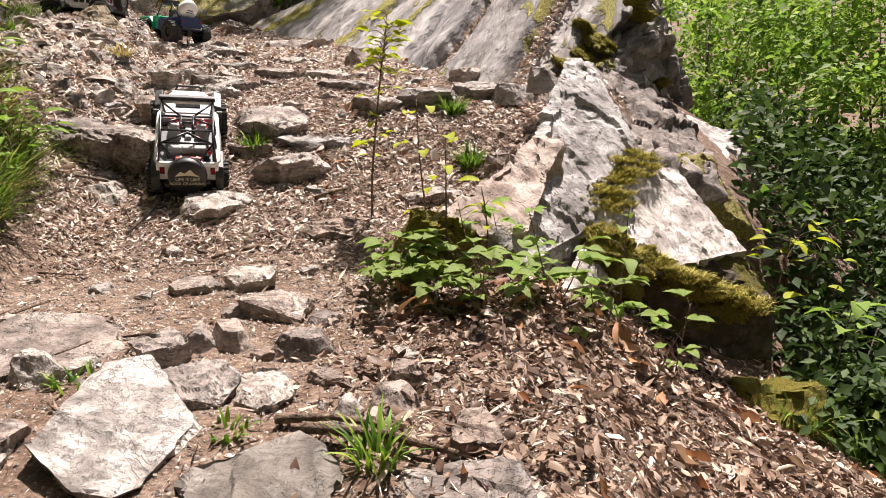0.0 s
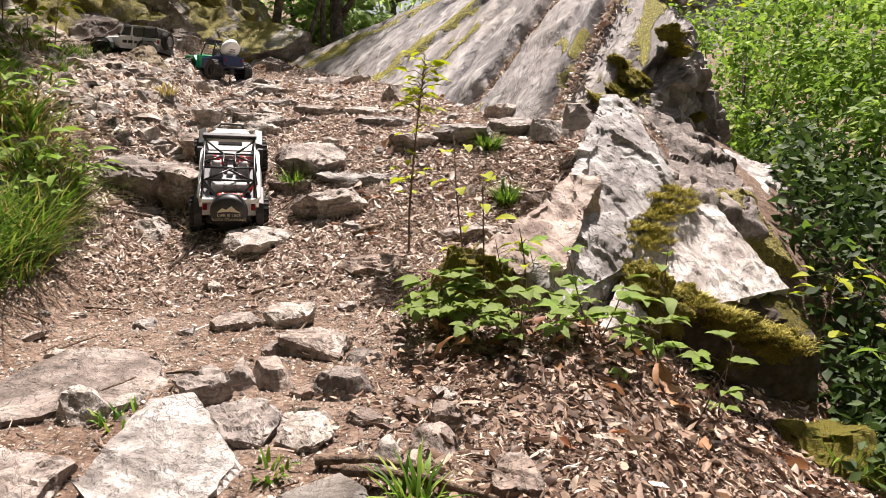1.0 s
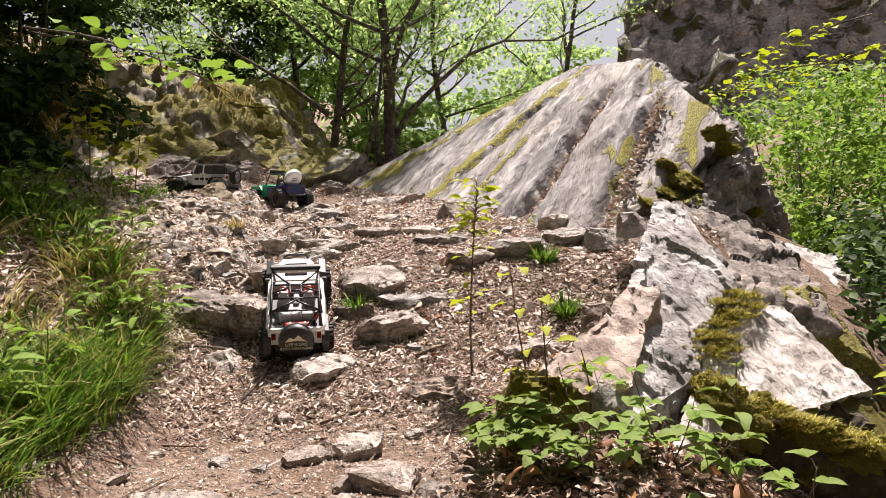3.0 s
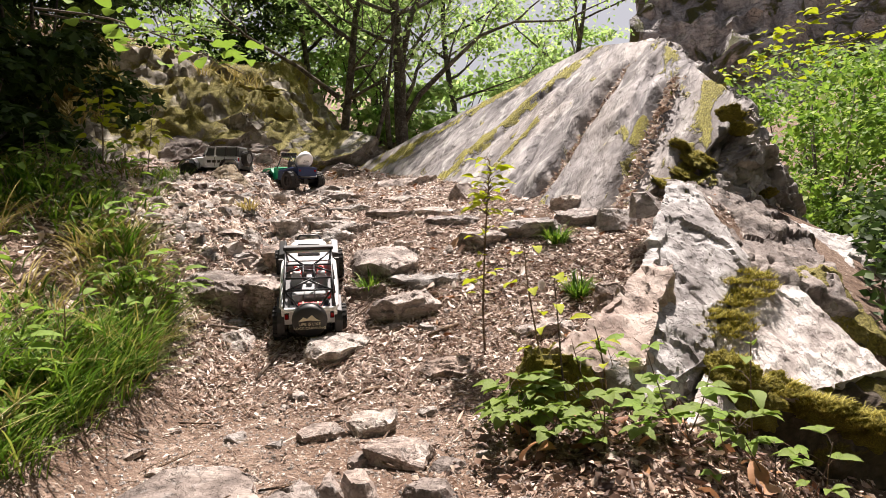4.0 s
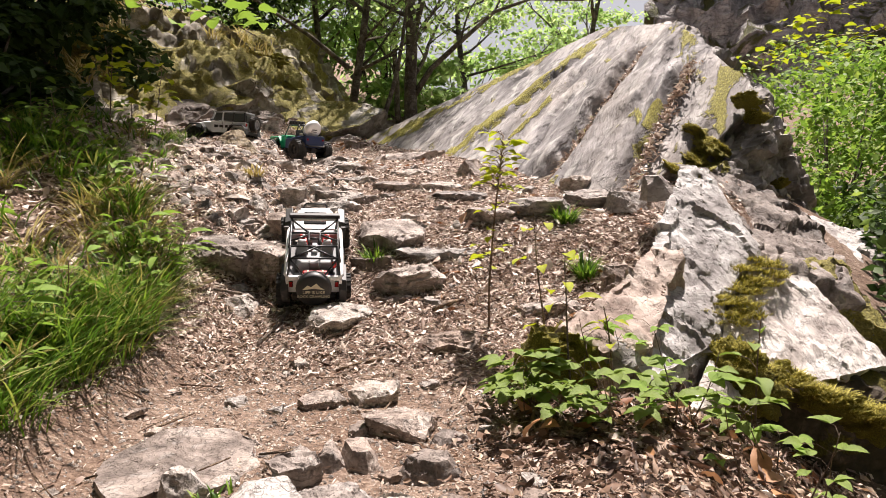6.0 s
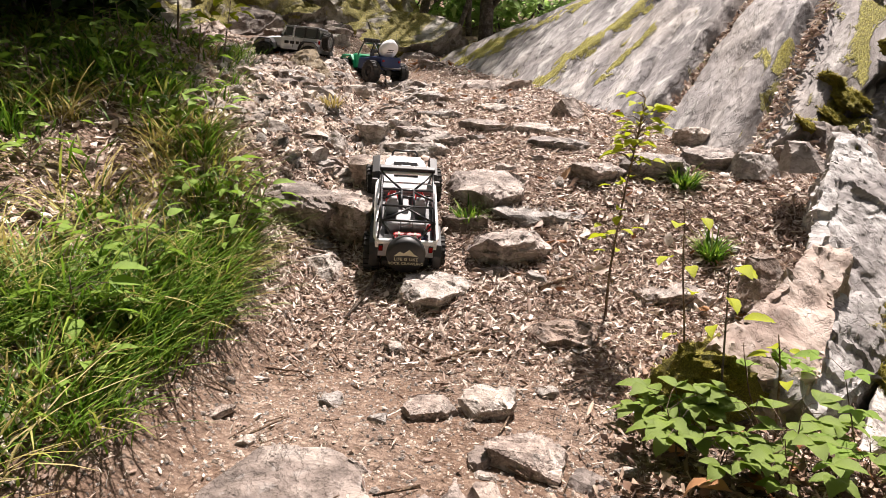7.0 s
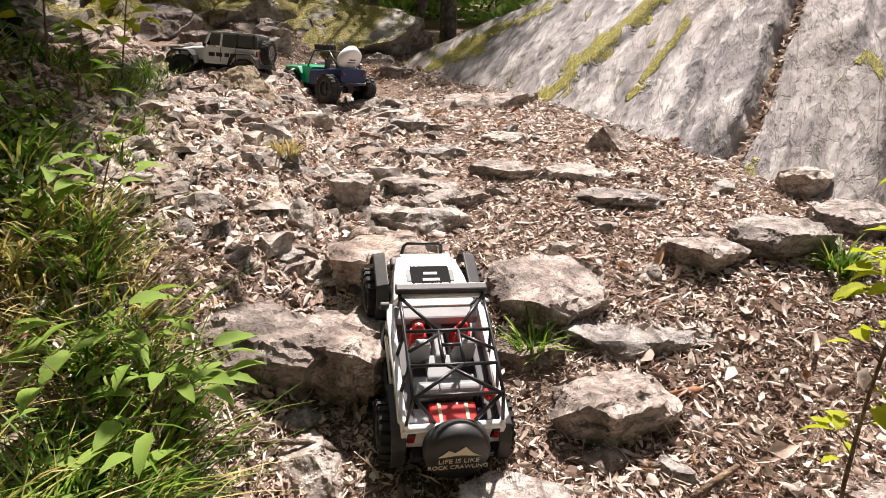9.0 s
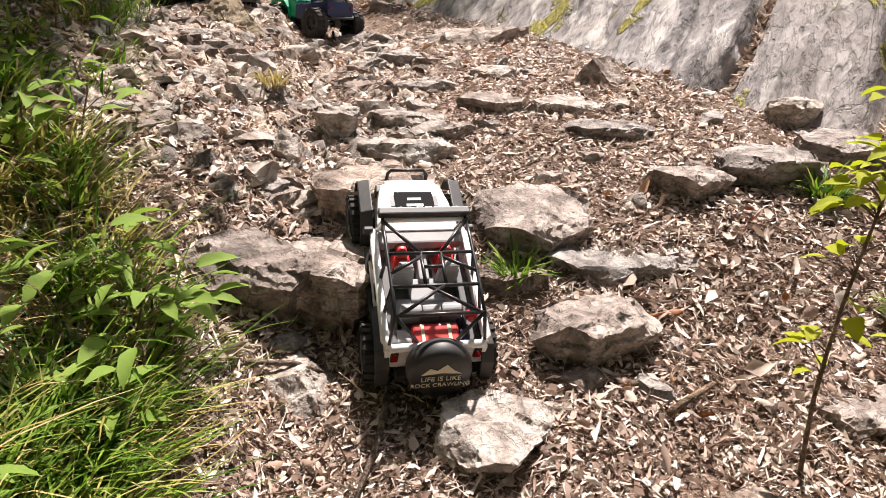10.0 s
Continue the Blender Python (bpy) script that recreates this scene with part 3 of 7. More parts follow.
boulder("boulder", (0.75, 2.4, 0.85), [
    ((0.46, -0.53, 0.71), (0.08, 2.03, 1.175)), ((-0.85, 0.5, -0.2), (0.605, 2.40, 1.1)), ((-0.4, 0.85, 0.35), (0.89, 2.63, 1.13)), ((0.85, 0.45, 0.37), (0.89, 2.63, 1.13)),
    ((0.45, -0.6, -0.65), (0.65, 2.08, 0.87)), ((0.95, 0.1, 0.1), (1.2, 2.4, 0.8)), ((0, 0, -1), (0, 0, 0.25))],
    WHITE, "white slab of quartz parted from its neighbour by a mossy seam", edge=0.016, size=0.5, amount=0.055, seed=17, calm=0.5, crag=0.8)
# The recess under the slabs gets its shade from this rock's dark colour.
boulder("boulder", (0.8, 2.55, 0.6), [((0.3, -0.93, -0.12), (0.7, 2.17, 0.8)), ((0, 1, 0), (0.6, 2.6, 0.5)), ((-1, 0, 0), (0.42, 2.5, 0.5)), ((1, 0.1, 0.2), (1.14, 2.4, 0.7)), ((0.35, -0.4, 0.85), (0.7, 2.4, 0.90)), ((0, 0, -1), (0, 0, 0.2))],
    SHADED_ROCK, "mossy rock under the white slabs, darkened for shade", edge=0.03, size=0.5, amount=0.04, seed=19)


def cushion(parent, at, size, turn, seed, tilt=(0, 0), label="thick cushion of yellow-green moss"):
    """A ragged moss cushion lying on a rock."""
    d, f = BALLS[5]
    v = d * (np.array(size) * 0.5)
    p = d * 2 + seed
    v = v * (1 + 0.75 * vnoise(p, 1.3, 3) + 0.35 * vnoise(p, 4.0, 3) + 0.10 * vnoise(p, 16.0, 2))[:, None]
    MOSSED.append((v, pose(at[0], at[1], at[2], tilt[0], tilt[1], turn)))
    ob = new("moss", mesh("moss", v, f, MOSS))
    ob.parent = parent
    ob.matrix_world = pose(at[0], at[1], at[2], tilt[0], tilt[1], turn)
    ob.matrix_parent_inverse = Matrix.Translation(parent.location).inverted()
    ob.matrix_basis = pose(at[0], at[1], at[2], tilt[0], tilt[1], turn)
    return tagged(ob, label)


for k, (x, y, z, a, b, turn) in enumerate(((0.50, 2.10, 0.93, 0.20, 0.12, 0), (0.62, 2.09, 0.88, 0.24, 0.12, 0), (0.78, 2.08, 0.80, 0.24, 0.12, -8), (0.92, 2.10, 0.74, 0.22, 0.14, -10),
        (0.40, 2.10, 0.95, 0.16, 0.10, 0), (0.50, 2.03, 0.93, 0.18, 0.2, 0), (0.53, 2.02, 0.87, 0.2, 0.2, 12))):
    cushion(white_rock, (x, y + (0.05 if y > 2.05 else 0.0), z), (a * 0.8, b * 0.7, 0.05), turn, 60 + k, (62, 10))
for k, (x, y, z, a) in enumerate(((0.79, 3.72, 1.635, 0.16), (0.70, 3.63, 1.56, 0.13), (0.60, 3.53, 1.51, 0.13), (0.86, 3.76, 1.62, 0.10), (0.73, 3.78, 1.71, 0.12), (1.02, 3.92, 1.87, 0.14), (1.08, 3.95, 1.78, 0.11), (1.22, 4.0, 1.43, 0.09))):
    cushion(great_rock, (x, y, z), (a, a * 0.9, a * 0.3), 20 * k, 80 + k, (30, 22))
boulder("boulder", (1.35, 3.62, 0.7), [
    ((0.35, -0.45, 0.85), (1.42, 3.5, 1.02)), ((1, 0, 0.1), (1.86, 3.6, 0.8)), ((-1, 0, 0), (1.1, 3.6, 0.8)), ((0, -1, 0.1), (1.3, 3.22, 0.8)),
    ((0, 1, 0.2), (1.3, 4.0, 0.8)), ((0, 0, -1), (0, 0, 0.1)), ((0.8, -0.3, 0.6), (1.72, 3.62, 0.92))],
    WHITE, "pale boulder fallen below the great rock", edge=0.03, size=0.45, amount=0.04, seed=21)
stone(1.02, 2.02, 0.51, 0.36, 0.24, 0.26, -20, 31, MOSS, "low rock under a thick cushion of green moss", flat=False, level=5, amount=0.10)
boulder("boulder", (0.95, 3.3, 0.75), [((0.4, -0.35, 0.85), (0.92, 3.1, 1.20)), ((1, -0.2, 0.2), (1.22, 3.2, 1.0)), ((-1, 0, 0), (0.62, 3.2, 1.0)), ((0, -1, 0.2), (0.9, 2.86, 1.0)), ((0, 1, 0), (0.9, 3.7, 1.0)), ((0, 0, -1), (0, 0, 0.1))],
    BROWN, "dark brown rock wedged between the boulders", edge=0.03, size=0.45, amount=0.07, seed=23)
stone(-0.005, 1.89, 1.11, 0.30, 0.24, 0.36, 10, 32, MOSS, "moss-covered mound before the white boulder", flat=False, level=5, amount=0.12)
stone(0.40, 2.89, 1.49, 0.11, 0.10, 0.10, 0, 33, PINK, "small pinkish stone leaning on the white boulder", flat=False)
stone(0.20, 2.33, 1.20, 0.12, 0.12, 0.14, 20, 34, BROWN, "brown wedge of rock against the boulder", flat=False)

boulder("cliff", (20, 36, 4), [
    ((-0.15, -0.84, 0.5), (5.0, 30, 5)), ((-0.95, 0.2, 0.08), (4.6, 31, 8)), ((0, -0.2, 1), (10, 30, 24)), ((1, 0, 0), (60, 30, 5)), ((0, 1, 0), (20, 60, 4)), ((0, 0, -1), (0, 0, -6)),
    ((-0.3, -0.8, 0.5), (12, 29, 15))],
    CLIFF, "tall dark grey cliff far behind the path", edge=0.8, size=4, amount=0.16, seed=5)
crag_a = boulder("outcrop", (-3.2, 6.9, 2.2), [
    ((0.3, -0.72, 0.62), (-2.9, 6.05, 2.35)), ((0.1, -0.2, 0.97), (-3.2, 6.5, 2.98)), ((0.85, -0.1, 0.5), (-2.45, 6.6, 2.45)), ((-1, 0, 0.1), (-4.6, 6.5, 2.5)), ((0, 1, 0.1), (-3, 8.2, 2.5)), ((0, 0, -1), (0, 0, 1.2))],
    MOSSY, "rough outcrop grown over with yellow-green moss", edge=0.05, size=0.6, amount=0.10, seed=12)
crag_b = boulder("outcrop", (-4.0, 5.4, 2.4), [
    ((0.62, -0.5, 0.6), (-3.35, 5.2, 2.5)), ((0.1, -0.2, 0.95), (-3.9, 5.2, 2.95)), ((-1, 0, 0.1), (-5.5, 5.5, 2.5)), ((0, 1, 0.1), (-4, 6.4, 2.5)), ((0, -1, 0.1), (-4.2, 4.4, 2.4)), ((0, 0, -1), (0, 0, 1.2))],
    MOSSY, "shaded rock bank hung with moss and dry grass", edge=0.05, size=0.6, amount=0.10, seed=14)
for k, (x, y, top, w, d, h) in enumerate(((-2.55, 5.25, 2.02, 0.5, 0.36, 0.3), (-2.95, 5.35, 2.18, 0.55, 0.4, 0.35), (-2.75, 5.75, 2.28, 0.6, 0.4, 0.3), (-3.2, 5.7, 2.42, 0.5, 0.4, 0.3), (-2.45, 5.75, 2.12, 0.4, 0.3, 0.22), (-2.75, 6.05, 2.45, 0.6, 0.35, 0.25), (-2.95, 4.85, 2.05, 0.45, 0.35, 0.35))):
    stone(x, y, top, w, d, h, 15 - 11 * k, 150 + k, (ROCK, BROWN, MOSSY)[k % 3], "ledge of broken rock below the mossy outcrop", amount=0.09, tilt=(24, 0))
stone(1.04, 3.0, 1.12, 0.36, 0.34, 0.34, 20, 160, MOSSY, "flat mossy rock behind the white slab", flat=False, amount=0.12)
for k, (x, y, z, a) in enumerate(((-2.75, 6.25, 2.62, 0.30), (-3.05, 6.2, 2.55, 0.34), (-2.6, 6.5, 2.72, 0.26), (-3.3, 6.45, 2.9, 0.4))):
    cushion(crag_a, (x, y, z), (a, a * 0.7, a * 0.4), 20 * k, 90 + k, (20, 0))
for k, (x, y, z, a) in enumerate(((-3.5, 5.2, 2.72, 0.34), (-3.45, 4.9, 2.6, 0.28), (-3.75, 5.1, 2.9, 0.36))):
    cushion(crag_b, (x, y, z), (a, a * 0.7, a * 0.4), 30 * k, 97 + k, (15, 0))
stone(-2.05, 6.1, 2.15, 0.95, 0.8, 0.24, 8, 41, MOSSY, "rounded rock capped with yellow moss", level=5, amount=0.07, tilt=(27, 4))
stone(-2.62, 6.35, 2.14, 0.5, 0.45, 0.36, 0, 42, MOSSY, "mossy rock at the top of the path", level=4)
stone(-2.26, 6.45, 2.60, 0.34, 0.22, 0.7, 0, 43, PALE, "pale upright slab of grey rock", flat=False, level=4)
stone(-2.55, 5.6, 2.12, 0.34, 0.3, 0.3, 25, 44, BROWN, "brown rock set in the bank", flat=False, level=4)

# the rocks of the path, from its foot upwards
STEP = "flat step stone bedded in the path"
stone(-0.82, 1.33, 0.925, 0.36, 0.30, 0.14, 22, 51, BROWN, "broad brown-grey slab level with the path", amount=0.03, tilt=(3, 0))
stone(-0.53, 1.03, 0.918, 0.19, 0.41, 0.12, 22, 52, PALE, "long white slab with a dark hollow", amount=0.05)
stone(-0.43, 1.15, 0.918, 0.15, 0.17, 0.08, 18, 53, ROCK, "round-edged flat grey stone in the path")
stone(-0.31, 1.13, 0.918, 0.09, 0.15, 0.07, 13, 54, PALE, "bright white broken stone in the earth")
stone(-0.25, 0.87, 0.898, 0.24, 0.17, 0.07, 14, 55, SLATE, "smooth dark grey slab in the path", amount=0.02)
stone(-0.75, 1.19, 0.965, 0.085, 0.08, 0.08, 28, 56, PALE, "angular pale stone on the slab's edge", flat=False)
stone(-0.51, 1.37, 0.955, 0.06, 0.10, 0.08, 18, 57, ROCK, "grey stone beside a white one", flat=False)
stone(-0.445, 1.38, 0.955, 0.085, 0.10, 0.08, 16, 58, ROCK, "white angular stone in the path", flat=False)
stone(-0.29, 1.33, 0.955, 0.12, 0.12, 0.10, 11, 59, BROWN, "brown weathered stone in the path", flat=False)
stone(-0.55, 1.285, 0.945, 0.11, 0.10, 0.07, 20, 60, ROCK, "flat pale stone in the path")
stone(-0.16, 1.06, 0.94, 0.06, 0.075, 0.07, 7, 61, PALE, "three-cornered pale stone on the earth", flat=False)
stone(-0.118, 1.025, 0.93, 0.05, 0.06, 0.06, 6, 62, ROCK, "dark grey cobble among pale ones", flat=False)
stone(-0.08, 1.10, 0.94, 0.085, 0.08, 0.07, 3, 63, ROCK, "grey cobble among pale ones", flat=False)
stone(-0.07, 1.18, 0.93, 0.07, 0.07, 0.06, 3, 64, BROWN, "flat brownish stone in the path")
stone(-0.01, 1.19, 0.925, 0.05, 0.06, 0.05, 1, 65, ROCK, "small grey stone on the earth", flat=False)
stone(-0.05, 0.97, 0.915, 0.055, 0.045, 0.05, 2, 66, PALE, "small white stone on the earth", flat=False)
stone(0.05, 1.00, 0.905, 0.09, 0.11, 0.06, -2, 67, BROWN, "brown stone sunk in the earth")
stone(-0.64, 1.72, 0.935, 0.13, 0.09, 0.05, 19, 68, ROCK, "thin pale flake of stone")
stone(-0.51, 1.77, 0.945, 0.15, 0.11, 0.06, 15, 69, PALE, "thin pale flake of stone")
stone(-0.39, 1.57, 0.94, 0.17, 0.11, 0.06, 13, 70, ROCK, "flat whitish stone in the path")
stone(-0.27, 1.52, 0.93, 0.08, 0.09, 0.06, 0, 71, BROWN, "brown stone in the path", flat=False)
stone(-0.09, 1.50, 0.92, 0.07, 0.08, 0.06, 3, 72, ROCK, "pointed grey flake on the litter", flat=False)
stone(-0.72, 0.93, 0.915, 0.14, 0.22, 0.10, 29, 73, ROCK, "mossy grey stone beside the slab")
stone(0.03, 0.86, 0.888, 0.24, 0.12, 0.07, -1, 74, BROWN, "pinkish flat slab at the path's edge")
stone(-0.345, 2.16, 0.995, 0.17, 0.14, 0.10, 8, 75, BROWN, "dark wedge-shaped stone in the litter")
stone(-0.765, 2.32, 1.055, 0.20, 0.20, 0.07, 20, 76, PALE, "flat pale stone split across", tilt=(12, 0))
stone(-1.25, 2.50, 1.12, 0.12, 0.13, 0.08, 23, 77, PALE, "pale stone below the step")
stone(-1.19, 2.41, 1.09, 0.12, 0.13, 0.08, 15, 78, PALE, "angular pale stone by the step", flat=False)
stone(-1.28, 2.26, 1.03, 0.07, 0.10, 0.07, 21, 79, PALE, "white stone among the grass", flat=False)
stone(-1.33, 2.38, 1.07, 0.05, 0.07, 0.07, 19, 80, PALE, "small white stone on the earth", flat=False)
stone(-0.39, 2.57, 1.105, 0.06, 0.11, 0.06, -9, 81, PALE, "pale flake lying on leaves", flat=False)
stone(-0.05, 2.44, 1.065, 0.28, 0.20, 0.12, -18, 82, ROCK, "grey rock mostly under leaves")
stone(-0.60, 2.465, 1.075, 0.11, 0.07, 0.06, -3, 83, BROWN, "small stone under the dark rock")
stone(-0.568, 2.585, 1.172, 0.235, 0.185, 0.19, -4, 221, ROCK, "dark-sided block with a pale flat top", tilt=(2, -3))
stone(-1.315, 2.61, 1.285, 0.26, 0.26, 0.26, 6, 85, BROWN, "big step rock with a shadowed front", tilt=(7, 4))
stone(-1.14, 2.65, 1.268, 0.22, 0.24, 0.22, 4, 118, ROCK, "step rock split from its neighbour", tilt=(6, 3))
stone(-1.09, 2.76, 1.262, 0.17, 0.16, 0.14, 20, 86, PALE, "light flat stone on the step")
stone(-1.14, 2.99, 1.378, 0.32, 0.26, 0.20, -14, 87, ROCK, STEP, tilt=(9, 0))
stone(-1.39, 2.92, 1.335, 0.18, 0.14, 0.10, 16, 88, ROCK, STEP)
stone(-0.69, 2.915, 1.315, 0.31, 0.23, 0.13, 6, 89, ROCK, "broad flat step stone with a lit top", tilt=(11, 0))
stone(-0.73, 2.72, 1.20, 0.19, 0.10, 0.12, 2, 90, BROWN, "dark ledge below the step")
stone(-0.46, 2.80, 1.228, 0.38, 0.19, 0.10, 12, 91, PALE, "white curved slab across the path", tilt=(8, 0))
stone(-0.43, 2.97, 1.35, 0.06, 0.09, 0.15, -5, 92, PALE, "narrow stone standing on end", flat=False)
stone(-0.29, 3.03, 1.37, 0.20, 0.15, 0.06, -7, 93, ROCK, "ledge stone over a dark hollow")
stone(-0.07, 3.10, 1.405, 0.27, 0.20, 0.065, -13, 94, ROCK, "ledge stone over a dark hollow")
stone(0.15, 3.22, 1.43, 0.22, 0.17, 0.06, -10, 95, ROCK, "grey ledge stone beside the boulder", tilt=(8, 3))
stone(-1.05, 3.22, 1.412, 0.26, 0.18, 0.08, 8, 96, PALE, STEP)
stone(-1.10, 3.46, 1.462, 0.28, 0.16, 0.08, 8, 97, ROCK, STEP)
stone(-0.80, 3.60, 1.492, 0.27, 0.16, 0.07, 2, 98, ROCK, STEP)
stone(-0.555, 3.58, 1.487, 0.27, 0.16, 0.08, -3, 99, PALE, STEP)
stone(-0.46, 3.37, 1.442, 0.28, 0.11, 0.07, -8, 100, ROCK, STEP)
stone(-0.94, 3.38, 1.437, 0.14, 0.11, 0.06, 5, 101, ROCK, STEP)
stone(-1.09, 3.78, 1.537, 0.24, 0.14, 0.06, 7, 102, PALE, STEP)
stone(-0.82, 3.95, 1.567, 0.18, 0.12, 0.06, 0, 103, PALE, STEP)
stone(-0.43, 3.82, 1.61, 0.16, 0.14, 0.15, -5, 104, ROCK, "rounded grey stone in the litter", flat=False)
stone(-0.92, 4.60, 1.7, 0.44, 0.38, 0.22, 3, 105, ROCK, "low outcrop of pale grey rock")
stone(-1.40, 3.12, 1.475, 0.09, 0.11, 0.15, 15, 106, PALE, "pale stone standing on edge", flat=False)
stone(-1.30, 3.36, 1.485, 0.12, 0.17, 0.09, 33, 107, PALE, "long pale stone on the rubble")
stone(-1.53, 3.42, 1.56, 0.18, 0.20, 0.18, 17, 108, ROCK, "grey rock with grass on top", flat=False)
stone(-1.57, 3.05, 1.475, 0.11, 0.10, 0.11, 16, 109, PALE, "loose pale stone on the rubble", flat=False)
stone(-1.72, 3.26, 1.61, 0.15, 0.11, 0.09, 21, 110, PALE, "loose pale stone on the rubble")
stone(-1.84, 3.66, 1.715, 0.19, 0.16, 0.09, 21, 111, PALE, "flat pale stone in the path")
stone(-1.86, 3.92, 1.835, 0.22, 0.15, 0.20, 18, 112, TAN, "tan block in front of the grey model car", flat=False)
stone(-2.06, 3.82, 1.81, 0.11, 0.10, 0.16, 24, 113, PALE, "whitish stone standing on edge", flat=False)
stone(0.31, 3.14, 1.425, 0.18, 0.13, 0.09, 22, 119, PALE, "pale stone lying before the great boulder", flat=False)
stone(0.44, 3.20, 1.45, 0.15, 0.12, 0.14, 30, 120, BROWN, "brown wedge of stone before the great boulder", flat=False)
stone(0.11, 3.45, 1.50, 0.16, 0.11, 0.09, -15, 114, PALE, "pale stone at the boulder's foot")
stone(-1.62, 4.52, 1.655, 0.26, 0.18, 0.08, 10, 115, ROCK, "flat stone under the green model car")
stone(-1.38, 4.35, 1.64, 0.20, 0.12, 0.07, 0, 116, PALE, STEP)
stone(-1.22, 4.10, 1.62, 0.18, 0.12, 0.07, 12, 117, PALE, STEP)

for k, (x, y, w) in enumerate(((-2.45, 4.75, 0.26), (-2.2, 5.1, 0.3), (-2.6, 5.2, 0.24), (-1.95, 5.5, 0.34), (-2.35, 5.65, 0.3), (-2.75, 5.75, 0.36), (-1.5, 5.3, 0.24), (-1.75, 5.95, 0.3), (-2.25, 6.0, 0.28), (-1.3, 5.7, 0.22))):
    stone(x, y, ground_at(x, y) + 0.05, w, w * 0.7, 0.14, 20 * k, 130 + k, (ROCK, PALE, BROWN)[k % 3], "half-buried stone at the head of the path")

# smaller loose stones: a few shapes, many copies
rs = np.random.RandomState(5)
LOOSE = [crisp(mesh("stone", *stone_mesh(0.09, 0.058, 0.014 + 0.009 * (k % 4), 200 + k, k % 4 != 0, 3, 0.10, 6.0), (PALE, ROCK, BROWN, PALE)[k % 4])) for k in range(12)]


def loose_stone(x, y, k, size, turn):
    ob = new("stone", LOOSE[k])
    m = pose(x, y, ground_at(x, y) + 0.003 * size, rs.uniform(-14, 14), rs.uniform(-14, 14), turn)
    ob.matrix_world = m @ Matrix.Diagonal((size, size * rs.uniform(0.7, 1.2), size, 1))
    tagged(ob, "loose angular stone lying on the path", "stone", "loose stones")


for k in range(300):
    if k < 215:
        y, s = 2.9 + 1.7 * rs.uniform(0, 1) ** 1.3, rs.uniform(0.55, 1.6)
        x = rs.uniform(-1.90 - 0.44 * (y - 3), -1.0)
    elif k < 255:
        x, y, s = rs.uniform(-0.9, 0.1), rs.uniform(2.9, 4.4), rs.uniform(0.5, 1.2)
    else:
        x, y, s = rs.uniform(-1.1, 0.25), rs.uniform(0.9, 2.8), rs.uniform(0.35, 0.95)
    loose_stone(x, y, int(rs.randint(12)), s, rs.uniform(0, 360))


def scatter(name, n, place, shapes, size, mat, label, category, lift=0.004, lay=25.0, seed=1):
    """Many small pieces lying on the ground, as one object."""
    r = np.random.RandomState(seed)
    xy = place(r, n)
    n = len(xy)
    z = land(xy[:, 0], xy[:, 1])
    ex = 0.03
    gxn = (land(xy[:, 0] + ex, xy[:, 1]) - land(xy[:, 0] - ex, xy[:, 1])) / (2 * ex)
    gyn = (land(xy[:, 0], xy[:, 1] + ex) - land(xy[:, 0], xy[:, 1] - ex)) / (2 * ex)
    up = np.c_[-gxn, -gyn, np.ones(n)]
    up += np.tan(np.radians(lay)) * r.normal(0, 0.6, (n, 3)) * (1, 1, 0)
    up /= np.linalg.norm(up, axis=1)[:, None]
    a = r.uniform(0, 6.283, n)
    t = np.c_[np.cos(a), np.sin(a), np.zeros(n)]
    t -= up * (t * up).sum(1)[:, None]
    t /= np.linalg.norm(t, axis=1)[:, None]
    b = np.cross(up, t)
    s = size[0] + (size[1] - size[0]) * r.uniform(0, 1, n) ** 3.0
    slim = r.uniform(0.35, 1.25, n)
    verts, faces, base = [], [], 0
    which = r.randint(len(shapes), size=n)
    for k, (sv, sf) in enumerate(shapes):
        i = np.where(which == k)[0]
        sv = np.asarray(sv, float)
        jit = sv[None] * (1 + r.uniform(-0.3, 0.3, (len(i), len(sv), 3))) + r.normal(0, 0.05 if mat in (LITTER, DARK_LITTER, RUSSET) else 0.0, (len(i), len(sv), 3))
        p = s[i, None, None] * (jit[..., :1] * t[i, None] + jit[..., 1:2] * slim[i, None, None] * b[i, None] + jit[..., 2:] * up[i, None])
        p = p + np.c_[xy[i], z[i] + lift + 0.25 * s[i] * np.sin(np.radians(lay))][:, None]
        verts.append(p.reshape(-1, 3))
        f = np.asarray(sf)
        faces.append((f[None] + base + len(sv) * np.arange(len(i))[:, None, None]).reshape(-1, f.shape[1]))
        base += len(sv) * len(i)
    ob = new(name, mesh(name, np.concatenate(verts), np.concatenate(faces), mat, name == "leaf_litter"))
    return tagged(ob, label, category, kind="stuff")


